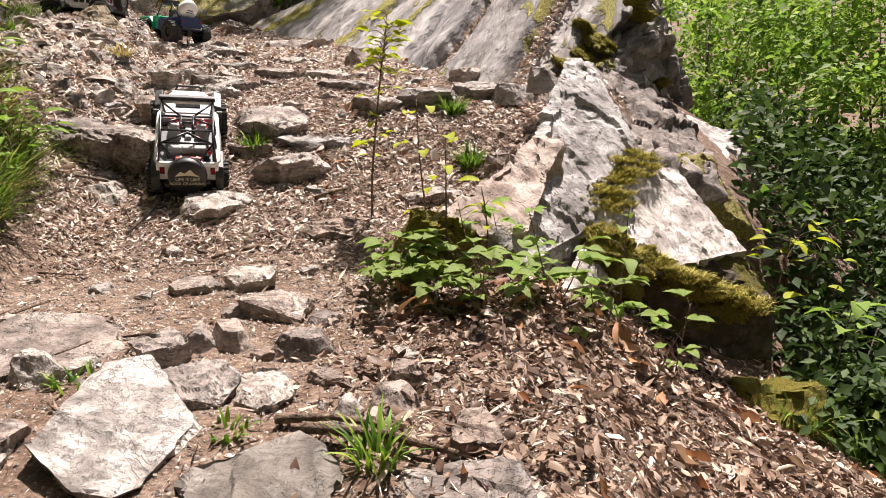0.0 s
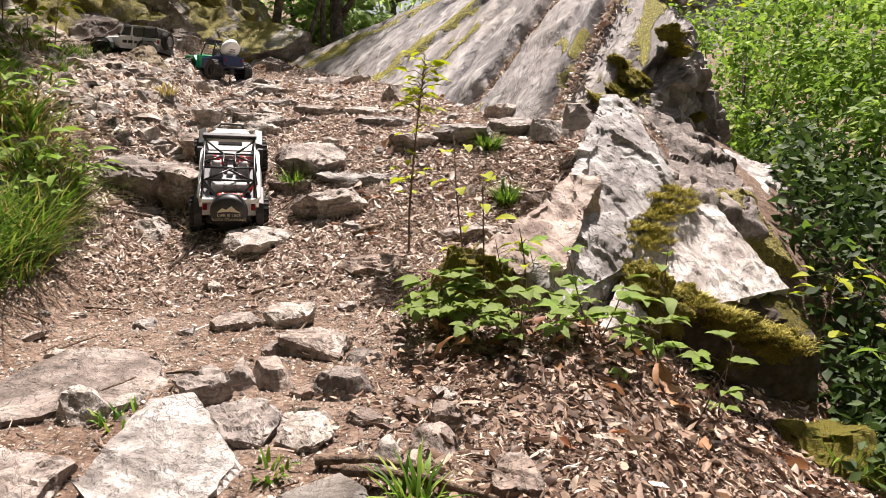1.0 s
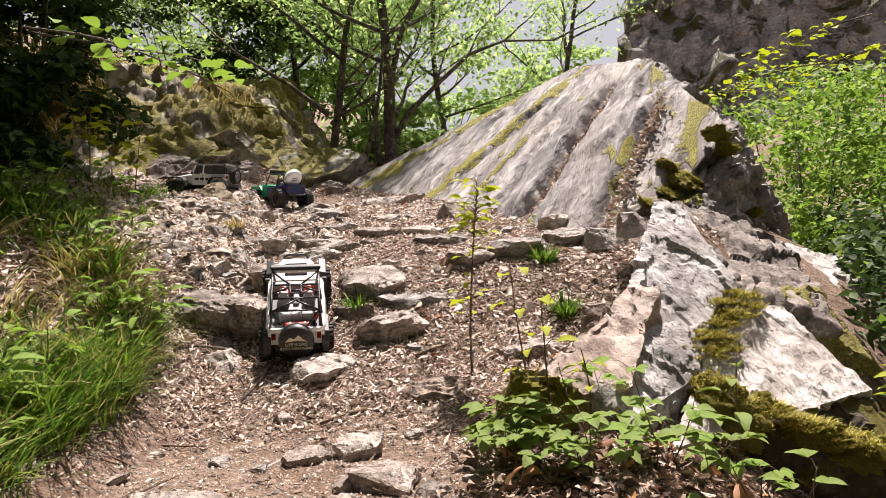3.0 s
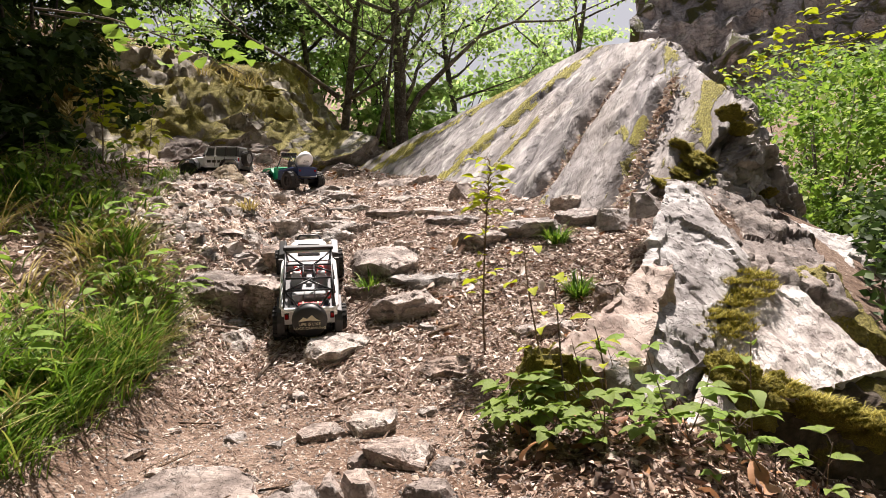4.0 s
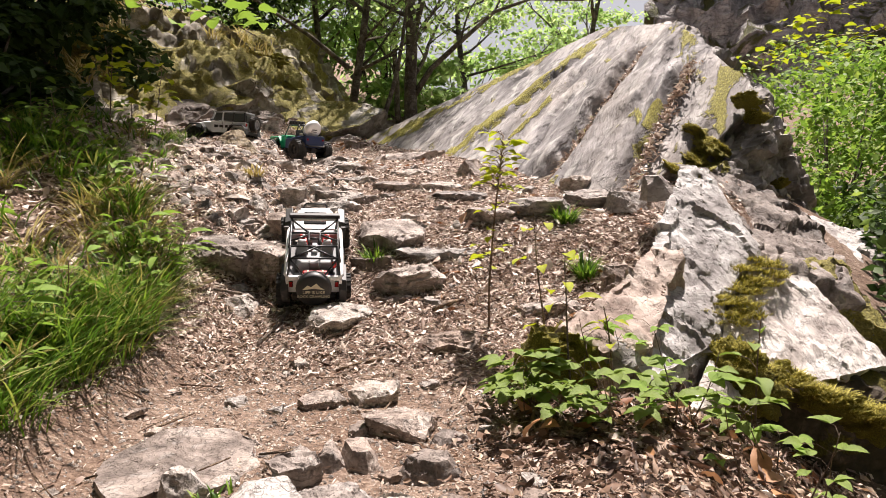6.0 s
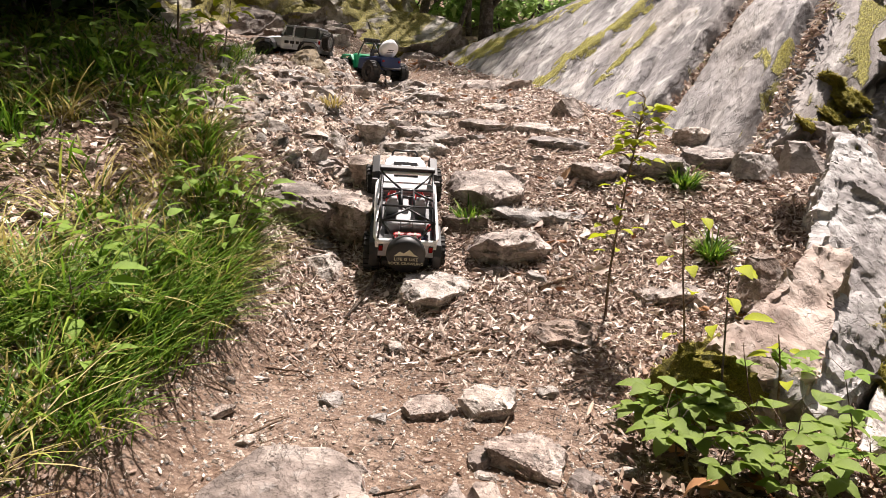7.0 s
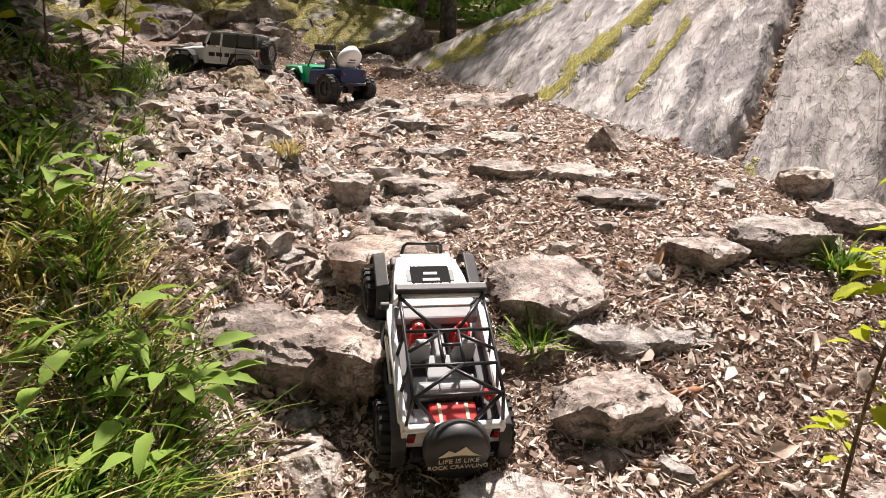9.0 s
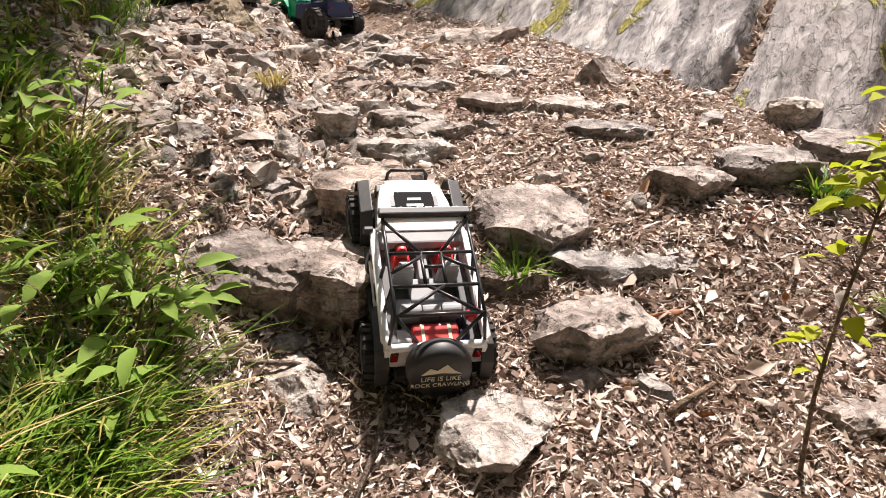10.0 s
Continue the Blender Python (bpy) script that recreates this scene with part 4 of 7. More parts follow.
CURLED = [([(-0.5, 0, 0.03), (-0.18, -0.2, 0.10), (-0.16, 0, 0), (-0.18, 0.2, 0.12), (0.2, -0.18, 0.13), (0.2, 0, 0.03), (0.2, 0.17, 0.09), (0.55, 0.02, 0.14)],
           [(0, 1, 2, 2), (0, 2, 3, 3), (1, 4, 5, 2), (2, 5, 6, 3), (4, 7, 5, 5), (5, 7, 6, 6)]),
          ([(-0.5, 0, 0.1), (-0.15, -0.25, 0.0), (-0.15, 0, 0.08), (-0.15, 0.25, 0.02), (0.22, -0.2, -0.02), (0.22, 0, 0.1), (0.22, 0.22, 0.05), (0.5, 0, 0.0)],
           [(0, 1, 2, 2), (0, 2, 3, 3), (1, 4, 5, 2), (2, 5, 6, 3), (4, 7, 5, 5), (5, 7, 6, 6)]),
          ([(-0.6, -0.02, 0.0), (-0.2, -0.1, 0.08), (-0.2, 0, 0), (-0.2, 0.1, 0.06), (0.2, -0.1, 0.10), (0.2, 0, 0.02), (0.2, 0.1, 0.06), (0.6, 0, 0.06)],
           [(0, 1, 2, 2), (0, 2, 3, 3), (1, 4, 5, 2), (2, 5, 6, 3), (4, 7, 5, 5), (5, 7, 6, 6)])]


def as_tris(shapes):
    out = []
    for v, f in shapes:
        t = []
        for q in f:
            t.append(q[:3])
            if q[3] != q[2]:
                t.append((q[0], q[2], q[3]))
        out.append((v, t))
    return out


CURLED = [([(x, y, 1.8 * z) for x, y, z in v], f) for v, f in as_tris(CURLED)]
CHIP = [([(-0.5, -0.3, 0), (0.45, -0.35, 0), (0.5, 0.3, 0), (-0.4, 0.35, 0), (-0.2, -0.1, 0.38), (0.3, -0.12, 0.3), (0.25, 0.15, 0.36), (-0.22, 0.18, 0.28)],
         [(4, 5, 6), (4, 6, 7), (0, 1, 5), (0, 5, 4), (1, 2, 6), (1, 6, 5), (2, 3, 7), (2, 7, 6), (3, 0, 4), (3, 4, 7)]),
        ([(-0.5, 0, 0), (0, -0.45, 0), (0.5, 0, 0), (0, 0.4, 0), (-0.1, 0.05, 0.45), (0.2, -0.1, 0.3)],
         [(0, 1, 4), (1, 5, 4), (1, 2, 5), (2, 3, 5), (3, 4, 5), (3, 0, 4)])]
FRAG = [([(-0.5, 0.05, 0.04), (-0.15, -0.22, 0.10), (0.35, -0.15, 0.0), (0.5, 0.12, 0.14), (0.1, 0.25, 0.03), (-0.3, 0.2, 0.12)], [(0, 1, 5), (1, 4, 5), (1, 2, 4), (2, 3, 4)]),
        ([(-0.5, -0.06, 0.0), (-0.5, 0.05, 0.03), (0.0, -0.09, 0.09), (0.0, 0.08, 0.10), (0.5, -0.04, 0.0), (0.5, 0.05, 0.05)], [(0, 2, 3), (0, 3, 1), (2, 4, 5), (2, 5, 3)]),
        ([(-0.5, 0.0, 0.0), (-0.2, -0.25, 0.2), (0.25, -0.2, 0.24), (0.5, 0.0, 0.03), (0.2, 0.12, 0.0), (-0.2, 0.1, 0.0)], [(0, 1, 5), (1, 2, 4), (1, 4, 5), (2, 3, 4)]),
        ([(-0.5, -0.12, 0.1), (-0.05, -0.16, 0.0), (0.5, -0.05, 0.12), (0.42, 0.1, 0.16), (0.0, 0.06, 0.06), (-0.45, 0.14, 0.0)], [(0, 1, 5), (1, 4, 5), (1, 2, 4), (2, 3, 4)])]
NEEDLE = [([(-0.5, -0.018, 0.0), (-0.5, 0.018, 0.01), (0.0, -0.02, 0.06), (0.0, 0.02, 0.07), (0.5, -0.01, 0.02), (0.5, 0.012, 0.03)], [(0, 2, 3), (0, 3, 1), (2, 4, 5), (2, 5, 3)])]
STICK = [([(-0.5, -0.03, 0.0), (-0.5, 0.03, 0.0), (-0.5, 0, 0.06), (0.5, -0.02, 0.03), (0.5, 0.02, 0.03), (0.5, 0, 0.06)],
          [(0, 3, 5), (0, 5, 2), (1, 2, 5), (1, 5, 4), (0, 1, 4), (0, 4, 3), (3, 4, 5), (0, 2, 1)])]


def bare(p):
    """How trodden the ground is: the lower middle of the path."""
    return smooth(-1.25, -1.05, p[:, 0]) * (1 - smooth(-0.45, -0.15, p[:, 0])) * (1 - smooth(2.1, 2.6, p[:, 1]))


def trodden(r, n):
    """Fine fragments on the whole path, few of them where feet pass."""
    p = np.c_[r.uniform(-2.6, 0.9, n), -0.9 + 8.4 * r.uniform(0, 1, n) ** 1.2]
    return p[r.uniform(0, 1, n) > 0.72 * bare(p)]


def trail(r, n):
    """Everywhere on the path."""
    return np.c_[r.uniform(-2.6, 0.9, n), -1.4 + 8.9 * r.uniform(0, 1, n) ** 1.15]


def foot_path(r, n):
    """The trodden foot of the path."""
    return np.c_[r.uniform(-1.4, 0.3, n), r.uniform(0.6, 2.6, n)]


def rubble(r, n):
    """The broken stone along the foot of the bank."""
    y = 2.8 + 1.9 * r.uniform(0, 1, n) ** 1.2
    return np.c_[-2.0 - 0.45 * (y - 3) + (1.05 + 0.28 * (y - 3)) * r.uniform(0, 1, n) ** 1.1, y]


def lower_right(r, n):
    """Darker leaves under the brambles and below the white slabs."""
    p = np.c_[r.uniform(-0.35, 1.25, n), -0.6 + 2.7 * r.uniform(0, 1, n) ** 0.6]
    w = smooth(-0.35, 0.1, p[:, 0]) * (0.35 + 0.65 * smooth(0.9, 1.5, p[:, 1] + 0.3 * p[:, 0]))
    return p[r.uniform(0, 1, n) < w]


def drift(r, n):
    """The thick cover of broken leaves above the trodden foot of the path."""
    p = np.c_[r.uniform(-1.7, 0.6, n), r.uniform(1.75, 4.4, n)]
    w = smooth(1.75, 2.3, p[:, 1]) * (1 - 0.65 * smooth(2.8, 3.2, p[:, 1]) * (1 - smooth(-1.0, -0.6, p[:, 0])))
    w *= 0.5 + 0.5 * smooth(-0.25, 0.1, vnoise(np.c_[p, 0 * p[:, 0]], 4.0, 2))
    return p[r.uniform(0, 1, n) < w]


def leafy(r, n):
    """The leaf drifts: beside the boulders and on the upper path."""
    p = np.c_[r.uniform(-2.4, 1.3, n), r.uniform(0.5, 7.4, n)]
    w = np.where(p[:, 1] < 2.4, smooth(-0.25, 0.25, p[:, 0]), 0.0)
    w = np.maximum(w, smooth(2.2, 2.6, p[:, 1]) * smooth(-0.75, -0.15, p[:, 0]) * 0.9)
    w = np.maximum(w, smooth(3.6, 4.4, p[:, 1]) * 0.8)
    w *= 0.45 + 0.55 * (vnoise(np.c_[p, 0 * p[:, 0]], 3.0, 2) > -0.1)
    return p[r.uniform(0, 1, n) < w]


scatter("leaf_litter", 62000, trodden, FRAG, (0.005, 0.024), LITTER, "small dry brown leaf fragments strewn over the path", "leaf litter", lay=22, seed=11)
scatter("leaf_litter", 7000, leafy, CURLED, (0.02, 0.05), LITTER, "curled dry beech leaves in the drifts", "leaf litter", 0.01, 40, seed=26)
scatter("leaf_litter", 45000, leafy, FRAG, (0.008, 0.040), LITTER, "drifts of dry tan beech leaves", "leaf litter", 0.008, 38, seed=12)
scatter("dry_stalks", 34000, drift, NEEDLE, (0.012, 0.06), LITTER, "thin dry stalks and needles in the litter", "leaf litter", 0.008, 22, seed=27)
scatter("dry_stalks", 16000, trail, NEEDLE, (0.012, 0.05), LITTER, "thin dry stalks strewn along the path", "leaf litter", 0.006, 18, seed=28)
scatter("leaf_litter", 130000, drift, FRAG, (0.004, 0.032), LITTER, "thick cover of broken tan and brown leaves", "leaf litter", 0.006, 42, seed=18)
scatter("leaf_litter", 900, drift, CURLED, (0.03, 0.06), LITTER, "larger curled leaves on the litter", "leaf litter", 0.012, 45, seed=23)
scatter("leaf_litter", 12000, drift, CURLED, (0.007, 0.034), DARK_LITTER, "dark leaf fragments in the litter", "leaf litter", 0.004, 35, seed=19)
scatter("leaf_litter", 7000, lower_right, CURLED, (0.02, 0.05), DARK_LITTER, "curled darker leaves below the white slabs", "leaf litter", 0.012, 40, seed=29)
scatter("leaf_litter", 48000, lower_right, FRAG, (0.006, 0.034), DARK_LITTER, "darker brown leaves under the brambles", "leaf litter", 0.01, 38, seed=20)
scatter("leaf_litter", 14000, rubble, FRAG, (0.010, 0.045), LITTER, "leaf crumbs along the foot of the bank", "leaf litter", 0.01, 35, seed=32)
scatter("leaf_litter", 4000, rubble, CURLED, (0.012, 0.05), LITTER, "dry leaves between the broken stones", "leaf litter", 0.012, 40, seed=22)
scatter("gravel", 1900, rubble, CHIP, (0.025, 0.09), GRAVEL, "small broken stones between the larger ones", "gravel", -0.002, 18, seed=21)
scatter("leaf_litter", 1100, leafy, CURLED, (0.03, 0.065), RUSSET, "larger russet leaves among the litter", "leaf litter", 0.014, 45, seed=13)
scatter("gravel", 26000, foot_path, CHIP, (0.002, 0.014), GRAVEL, "fine pale grit and chips on the trodden path", "gravel", 0.0, 14, seed=24)
scatter("gravel", 38000, trail, CHIP, (0.003, 0.015), GRAVEL, "grey and tan stone chips on the path", "gravel", 0.0, 14, seed=14)
scatter("gravel", 1300, trail, CHIP, (0.018, 0.045), GRAVEL, "coarser stone chips on the path", "gravel", -0.002, 14, seed=15)
scatter("twigs", 3500, trail, STICK, (0.03, 0.11), TWIG, "thin dry twigs and stalks on the path", "twigs", 0.006, 10, seed=16)


def upper_path(r, n):
    """Pale leaf crumbs between the step stones."""
    p = np.c_[r.uniform(-1.35, 0.3, n), r.uniform(2.9, 5.3, n)]
    return p[r.uniform(0, 1, n) < 0.35 + 0.65 * smooth(-1.2, -0.7, p[:, 0])]


scatter("leaf_litter", 42000, upper_path, FRAG, (0.006, 0.034), LITTER, "pale leaf crumbs lying thick between the step stones", "leaf litter", 0.009, 30, seed=31)


def gully(n, seed):
    """Leaves caught in the long seam of the great boulder."""
    r = np.random.RandomState(seed)
    s = r.uniform(-0.05, 1.0, n)
    side = np.abs(r.normal(0, 0.05, n))
    two = r.uniform(0, 1, n) < 0.35
    p = np.where(two[:, None], np.c_[0.32 + 0.50 * s + side * 0.6, 3.31 + 1.10 * s - side * 0.35], np.c_[-0.02 + 0.66 * s + side, 3.70 + 1.25 * s - side * 0.33])
    z = -0.27 + 0.397 * p[:, 0] + 0.483 * p[:, 1] - 0.035 + r.uniform(-0.01, 0.03, n)
    v, f = [], []
    for k in range(n):
        sv, sf = CURLED[k % 3]
        m = pose(p[k, 0], p[k, 1], z[k], r.uniform(-40, 60), r.uniform(-50, 20), r.uniform(0, 360)) @ Matrix.Scale(r.uniform(0.02, 0.05), 4)
        b = len(v)
        v += [m @ Vector(q) for q in sv]
        f += [tuple(i + b for i in q) for q in sf]
    return tagged(new("leaf_litter", mesh("leaf_litter", v, f, LITTER, False)), "dry leaves caught in the boulder's long seam", "leaf litter", kind="stuff")


gully(1500, 4)


# ---- model cars ----
WHITE_PAINT = plain("white body shell", (0.88, 0.87, 0.85), 0.28, grime=0.22, scale=40, Coat_Weight=0.4)
GREY_PAINT = plain("grey body shell", (0.84, 0.85, 0.85), 0.3, grime=0.15, scale=40, Coat_Weight=0.3)
GREEN_PAINT = plain("green body shell", (0.0, 0.33, 0.15), 0.35, grime=0.06, scale=40, Coat_Weight=0.4)
BLUE_PAINT = plain("blue body shell", (0.004, 0.022, 0.10), 0.5, grime=0.02, scale=40, Coat_Weight=0.1)
RUBBER = plain("tyre rubber", (0.022, 0.021, 0.020), 0.82, grime=0.45, scale=50, bump=0.4)
BLACK = plain("black plastic", (0.022, 0.022, 0.023), 0.5, grime=0.28, scale=50)
DECAL = plain("matt black print", (0.02, 0.02, 0.021), 0.95, grime=0.1, scale=50, Specular_IOR_Level=0.08)
DARK_GREY = plain("dark grey plastic", (0.075, 0.078, 0.082), 0.55, grime=0.35, scale=50)
TUBE_PAINT = plain("black tube paint", (0.018, 0.018, 0.020), 0.35, grime=0.15, scale=50)
MID_GREY = plain("grey interior plastic", (0.30, 0.305, 0.31), 0.55, grime=0.25, scale=50)
SILVER = plain("machined metal", (0.62, 0.62, 0.61), 0.3, 1.0, grime=0.15)
RED = plain("red plastic", (0.55, 0.018, 0.014), 0.35, grime=0.12, scale=50)
RED_LENS = plain("red lamp lens", (0.30, 0.006, 0.006), 0.15, grime=0.1)
CREAM = plain("cream print", (0.68, 0.62, 0.44), 0.6, grime=0.15)
GLASS_DARK = plain("tinted pane", (0.10, 0.105, 0.10), 0.08, grime=0.12, Coat_Weight=0.6)
BLUE_CLOTH = plain("dark blue cloth", (0.02, 0.03, 0.09), 0.8, grime=0.2)


def thing(name, m, label, category, group=""):
    ob = new(name)
    ob.empty_display_size = 0.02
    ob.matrix_world = m
    return tagged(ob, label, category, group)


def tyre_geo(r, w, lugs=20):
    prof = [(r * 0.62, -w * 0.42), (r * 0.80, -w * 0.52), (r * 0.93, -w * 0.48), (r * 0.955, -w * 0.2), (r * 0.955, w * 0.2), (r * 0.93, w * 0.48), (r * 0.80, w * 0.52), (r * 0.62, w * 0.42), (r * 0.62, -w * 0.42)]
    geos = [lathe(prof, 36)]
    for i in range(lugs):
        for side, off in ((-1, 0.0), (1, 0.5)):
            a = 360 * (i + off) / lugs
            ca, sa = math.cos(radians(a)), math.sin(radians(a))
            geos.append(box((side * w * 0.27, -r * 0.965 * sa, r * 0.965 * ca), (w * 0.44, r * 0.17, r * 0.075), turn=(a, 0, side * 6)))
            geos.append(box((side * w * 0.50, -r * 0.88 * sa, r * 0.88 * ca), (w * 0.07, r * 0.12, r * 0.14), turn=(a, 0, 0)))
    return join(*geos)


def rim_geo(r, w, side):
    prof = [(r * 0.63, -side * w * 0.40), (r * 0.63, side * w * 0.42), (r * 0.52, side * w * 0.42), (r * 0.47, side * w * 0.18), (r * 0.16, side * w * 0.22), (r * 0.14, side * w * 0.36), (0.0005, side * w * 0.36)]
    geos = [lathe(prof, 28)]
    for i in range(6):
        a = radians(60 * i)
        geos.append(box((side * w * 0.22, -r * 0.32 * math.sin(a), r * 0.32 * math.cos(a)), (w * 0.12, r * 0.1, r * 0.34), turn=(60 * i, 0, 0)))
    return join(*geos)


def ring_geo(r, w, side):
    return lathe([(r * 0.64, side * w * 0.40), (r * 0.64, side * w * 0.47), (r * 0.53, side * w * 0.47), (r * 0.53, side * w * 0.40)], 28)


def add_wheels(car, r, w, base, track, front_turn=0.0, ring=SILVER, y0=0.0):
    meshes = {}
    for sx in (-1, 1):
        for sy in (-1, 1):
            t = part("wheel", tyre_geo(r, w), RUBBER, car, "knobbly black off-road tyre", shade=False)
            t.location = (sx * track / 2, y0 + sy * base / 2, r)
            if sy > 0:
                t.rotation_euler = (0, 0, radians(front_turn))
            part("rim", rim_geo(r, w, sx), BLACK, t, "black spoked rim", shade=False)
            if ring:
                part("bead_ring", ring_geo(r, w, sx), ring, t, "bare metal ring")
    for sy in (-1, 1):
        part("axle", join(tube([(-track / 2, y0 + sy * base / 2, r), (track / 2, y0 + sy * base / 2, r)], r * 0.16, 10), box((0.012, y0 + sy * base / 2, r), (0.036, 0.036, 0.036))), BLACK, car, bevel=0.003)
        for sx in (-1, 1):
            part("shock_absorber", join(tube([(sx * track * 0.33, y0 + sy * base / 2, r * 1.1), (sx * track * 0.27, y0 + sy * base * 0.42, r * 2.3)], 0.006, 10)), DARK_GREY, car)
    part("chassis", join(*[box((sx * 0.028, y0, r * 1.35), (0.008, base * 1.25, 0.02)) for sx in (-1, 1)], box((0, y0, r * 1.2), (0.06, base * 0.5, 0.02))), BLACK, car)


def flare(y, sx, x, r, w, z, gap=1.12):
    """A wheel-arch flare: a bent strip over the wheel."""
    pts = [(-1.15, -0.28), (-1.0, 0.45), (-0.62, 0.95), (0.62, 0.95), (1.0, 0.45), (1.15, -0.28)]
    outer = [(y + a * r * gap, z + b * r * 0.86) for a, b in pts]
    v, f = [], []
    for yy, zz in outer:
        v += [(sx * x, yy, zz), (sx * (x + w), yy, zz - 0.006), (sx * (x + w), yy, zz - 0.014), (sx * x, yy, zz - 0.008)]
    for i in range(len(pts) - 1):
        for k in range(4):
            a, b = i * 4 + k, i * 4 + (k + 1) % 4
            f.append((a, b, b + 4, a + 4) if sx < 0 else (b, a, a + 4, b + 4))
    f.append((0, 1, 2, 3) if sx > 0 else (3, 2, 1, 0))
    e = (len(pts) - 1) * 4
    f.append((e + 3, e + 2, e + 1, e) if sx > 0 else (e, e + 1, e + 2, e + 3))
    return v, f


def lettering(words, size, mat, parent, m, label):
    """Raised print in the built-in letters."""
    cu = bpy.data.curves.new("print", "FONT")
    cu.body, cu.size, cu.align_x, cu.align_y, cu.extrude = words, size, "CENTER", "CENTER", 0.0006
    tmp = bpy.data.objects.new("print", cu)
    me = bpy.data.meshes.new_from_object(tmp)
    bpy.data.objects.remove(tmp)
    me.materials.append(mat)
    ob = new("lettering", me)
    ob.parent = parent
    ob.matrix_local = m
    return tagged(ob, label)


def shell(stations):
    """A body skin through cross-sections (y, half width low, half width high, z low, z high)."""
    v, f = [], []
    for y, a, b, z0, z1 in stations:
        v += [(-a, y, z0), (-b, y, z1 - 0.008), (-b + 0.012, y, z1), (b - 0.012, y, z1), (b, y, z1 - 0.008), (a, y, z0)]
    n = len(stations)
    for i in range(n - 1):
        for k in range(6):
            a, b = i * 6 + k, i * 6 + (k + 1) % 6
            f.append((a, a + 6, b + 6, b))
    f.append(tuple(range(6)))
    f.append(tuple(range(n * 6 - 1, n * 6 - 7, -1)))
    return v, f


def white_jeep(m):
    R, W = 0.058, 0.046
    car = thing("model_car", m, "white open-top model off-roader with black roll cage on a rock step", "model car")
    add_wheels(car, R, W, 0.312, 0.198, front_turn=4)
    # tub with open top: two sides, tail, floor
    for sx in (-1, 1):
        side = part("side_panel", join(box((sx * 0.088, -0.075, 0.128), (0.008, 0.255, 0.062), top=(1, 0.985)), box((sx * 0.093, -0.075, 0.099), (0.006, 0.20, 0.008))), WHITE_PAINT, car, "white side panel with small dark stickers", bevel=0.003)
        for k, (yy, zz, w, h) in enumerate(((0.03, 0.14, 0.02, 0.007), (0.0, 0.128, 0.026, 0.009), (-0.035, 0.138, 0.02, 0.006), (-0.06, 0.118, 0.034, 0.011), (0.02, 0.115, 0.012, 0.008), (-0.1, 0.14, 0.016, 0.012), (-0.13, 0.125, 0.024, 0.008))):
            part("sticker", box((sx * 0.0928, yy, zz), (0.0012, w, h)), BLACK if k % 3 else DARK_GREY, side)
        part("sill", tube([(sx * 0.094, 0.06, 0.092), (sx * 0.098, 0.02, 0.086), (sx * 0.098, -0.12, 0.086), (sx * 0.094, -0.155, 0.092)], 0.006, 8), BLACK, car)
        for yy in (0.156, -0.156):
            part("fender", flare(yy, sx, 0.082, R, 0.025, 0.098), BLACK, car, "black wheel-arch flare", bevel=0.002)
        part("mirror", join(box((sx * 0.098, 0.05, 0.163), (0.018, 0.008, 0.016)), tube([(sx * 0.078, 0.052, 0.15), (sx * 0.098, 0.05, 0.157)], 0.0025, 6)), BLACK, car, bevel=0.002)
        lamp = part("tail_lamp", box((sx * 0.074, -0.207, 0.135), (0.014, 0.008, 0.026)), BLACK, car, bevel=0.002)
        part("lens", box((sx * 0.074, -0.212, 0.137), (0.010, 0.004, 0.018)), RED_LENS, lamp, "red lens")
        head = part("headlamp", lathe([(0.0005, 0.192), (0.011, 0.192), (0.013, 0.196), (0.0005, 0.200)], 18, "y"), SILVER, car, "round silver headlamp")
        head.location = (sx * 0.045, 0.0, 0.118)
        seat = part("seat", join(box((sx * 0.042, -0.015, 0.118), (0.044, 0.05, 0.018)), box((sx * 0.042, -0.045, 0.150), (0.044, 0.016, 0.062), top=(0.8, 0.8), shift=(0, -0.008)), box((sx * 0.042, -0.056, 0.188), (0.026, 0.014, 0.018))), MID_GREY, car, "grey bucket seat", bevel=0.004)
    part("tail_panel", box((0, -0.203, 0.124), (0.182, 0.008, 0.056)), WHITE_PAINT, car, bevel=0.003)
    part("rim_of_tub", join(tube([(-0.088, 0.05, 0.160), (-0.090, -0.19, 0.160), (-0.08, -0.203, 0.157), (0.08, -0.203, 0.157), (0.090, -0.19, 0.160), (0.088, 0.05, 0.160)], 0.008, 8)), WHITE_PAINT, car, "white rounded top edge", shade=True)
    part("floor_pan", join(box((0, -0.075, 0.100), (0.172, 0.25, 0.006)), box((0, 0.0, 0.108), (0.02, 0.12, 0.012))), MID_GREY, car)
    hood = part("hood", shell([(0.048, 0.082, 0.080, 0.11, 0.164), (0.075, 0.080, 0.078, 0.11, 0.164), (0.13, 0.074, 0.072, 0.11, 0.159), (0.178, 0.066, 0.062, 0.10, 0.152), (0.190, 0.064, 0.058, 0.098, 0.146)]), WHITE_PAINT, car, "white hood with a black panel", bevel=0.002)
    part("hood_panel", box((0, 0.112, 0.1625), (0.078, 0.074, 0.003), turn=(-5, 0, 0)), DECAL, hood, "black printed panel")
    for k in range(3):
        part("print_bar", box((0.0, 0.094 + 0.017 * k, 0.1660 - 0.0016 * k), (0.040 - 0.006 * k, 0.007, 0.001), turn=(-5, 0, 0)), MID_GREY, hood)
    for sx in (-1, 1):
        part("hood_vent", box((sx * 0.043, 0.125, 0.160), (0.010, 0.03, 0.002), turn=(-5, 0, 0)), DARK_GREY, hood)
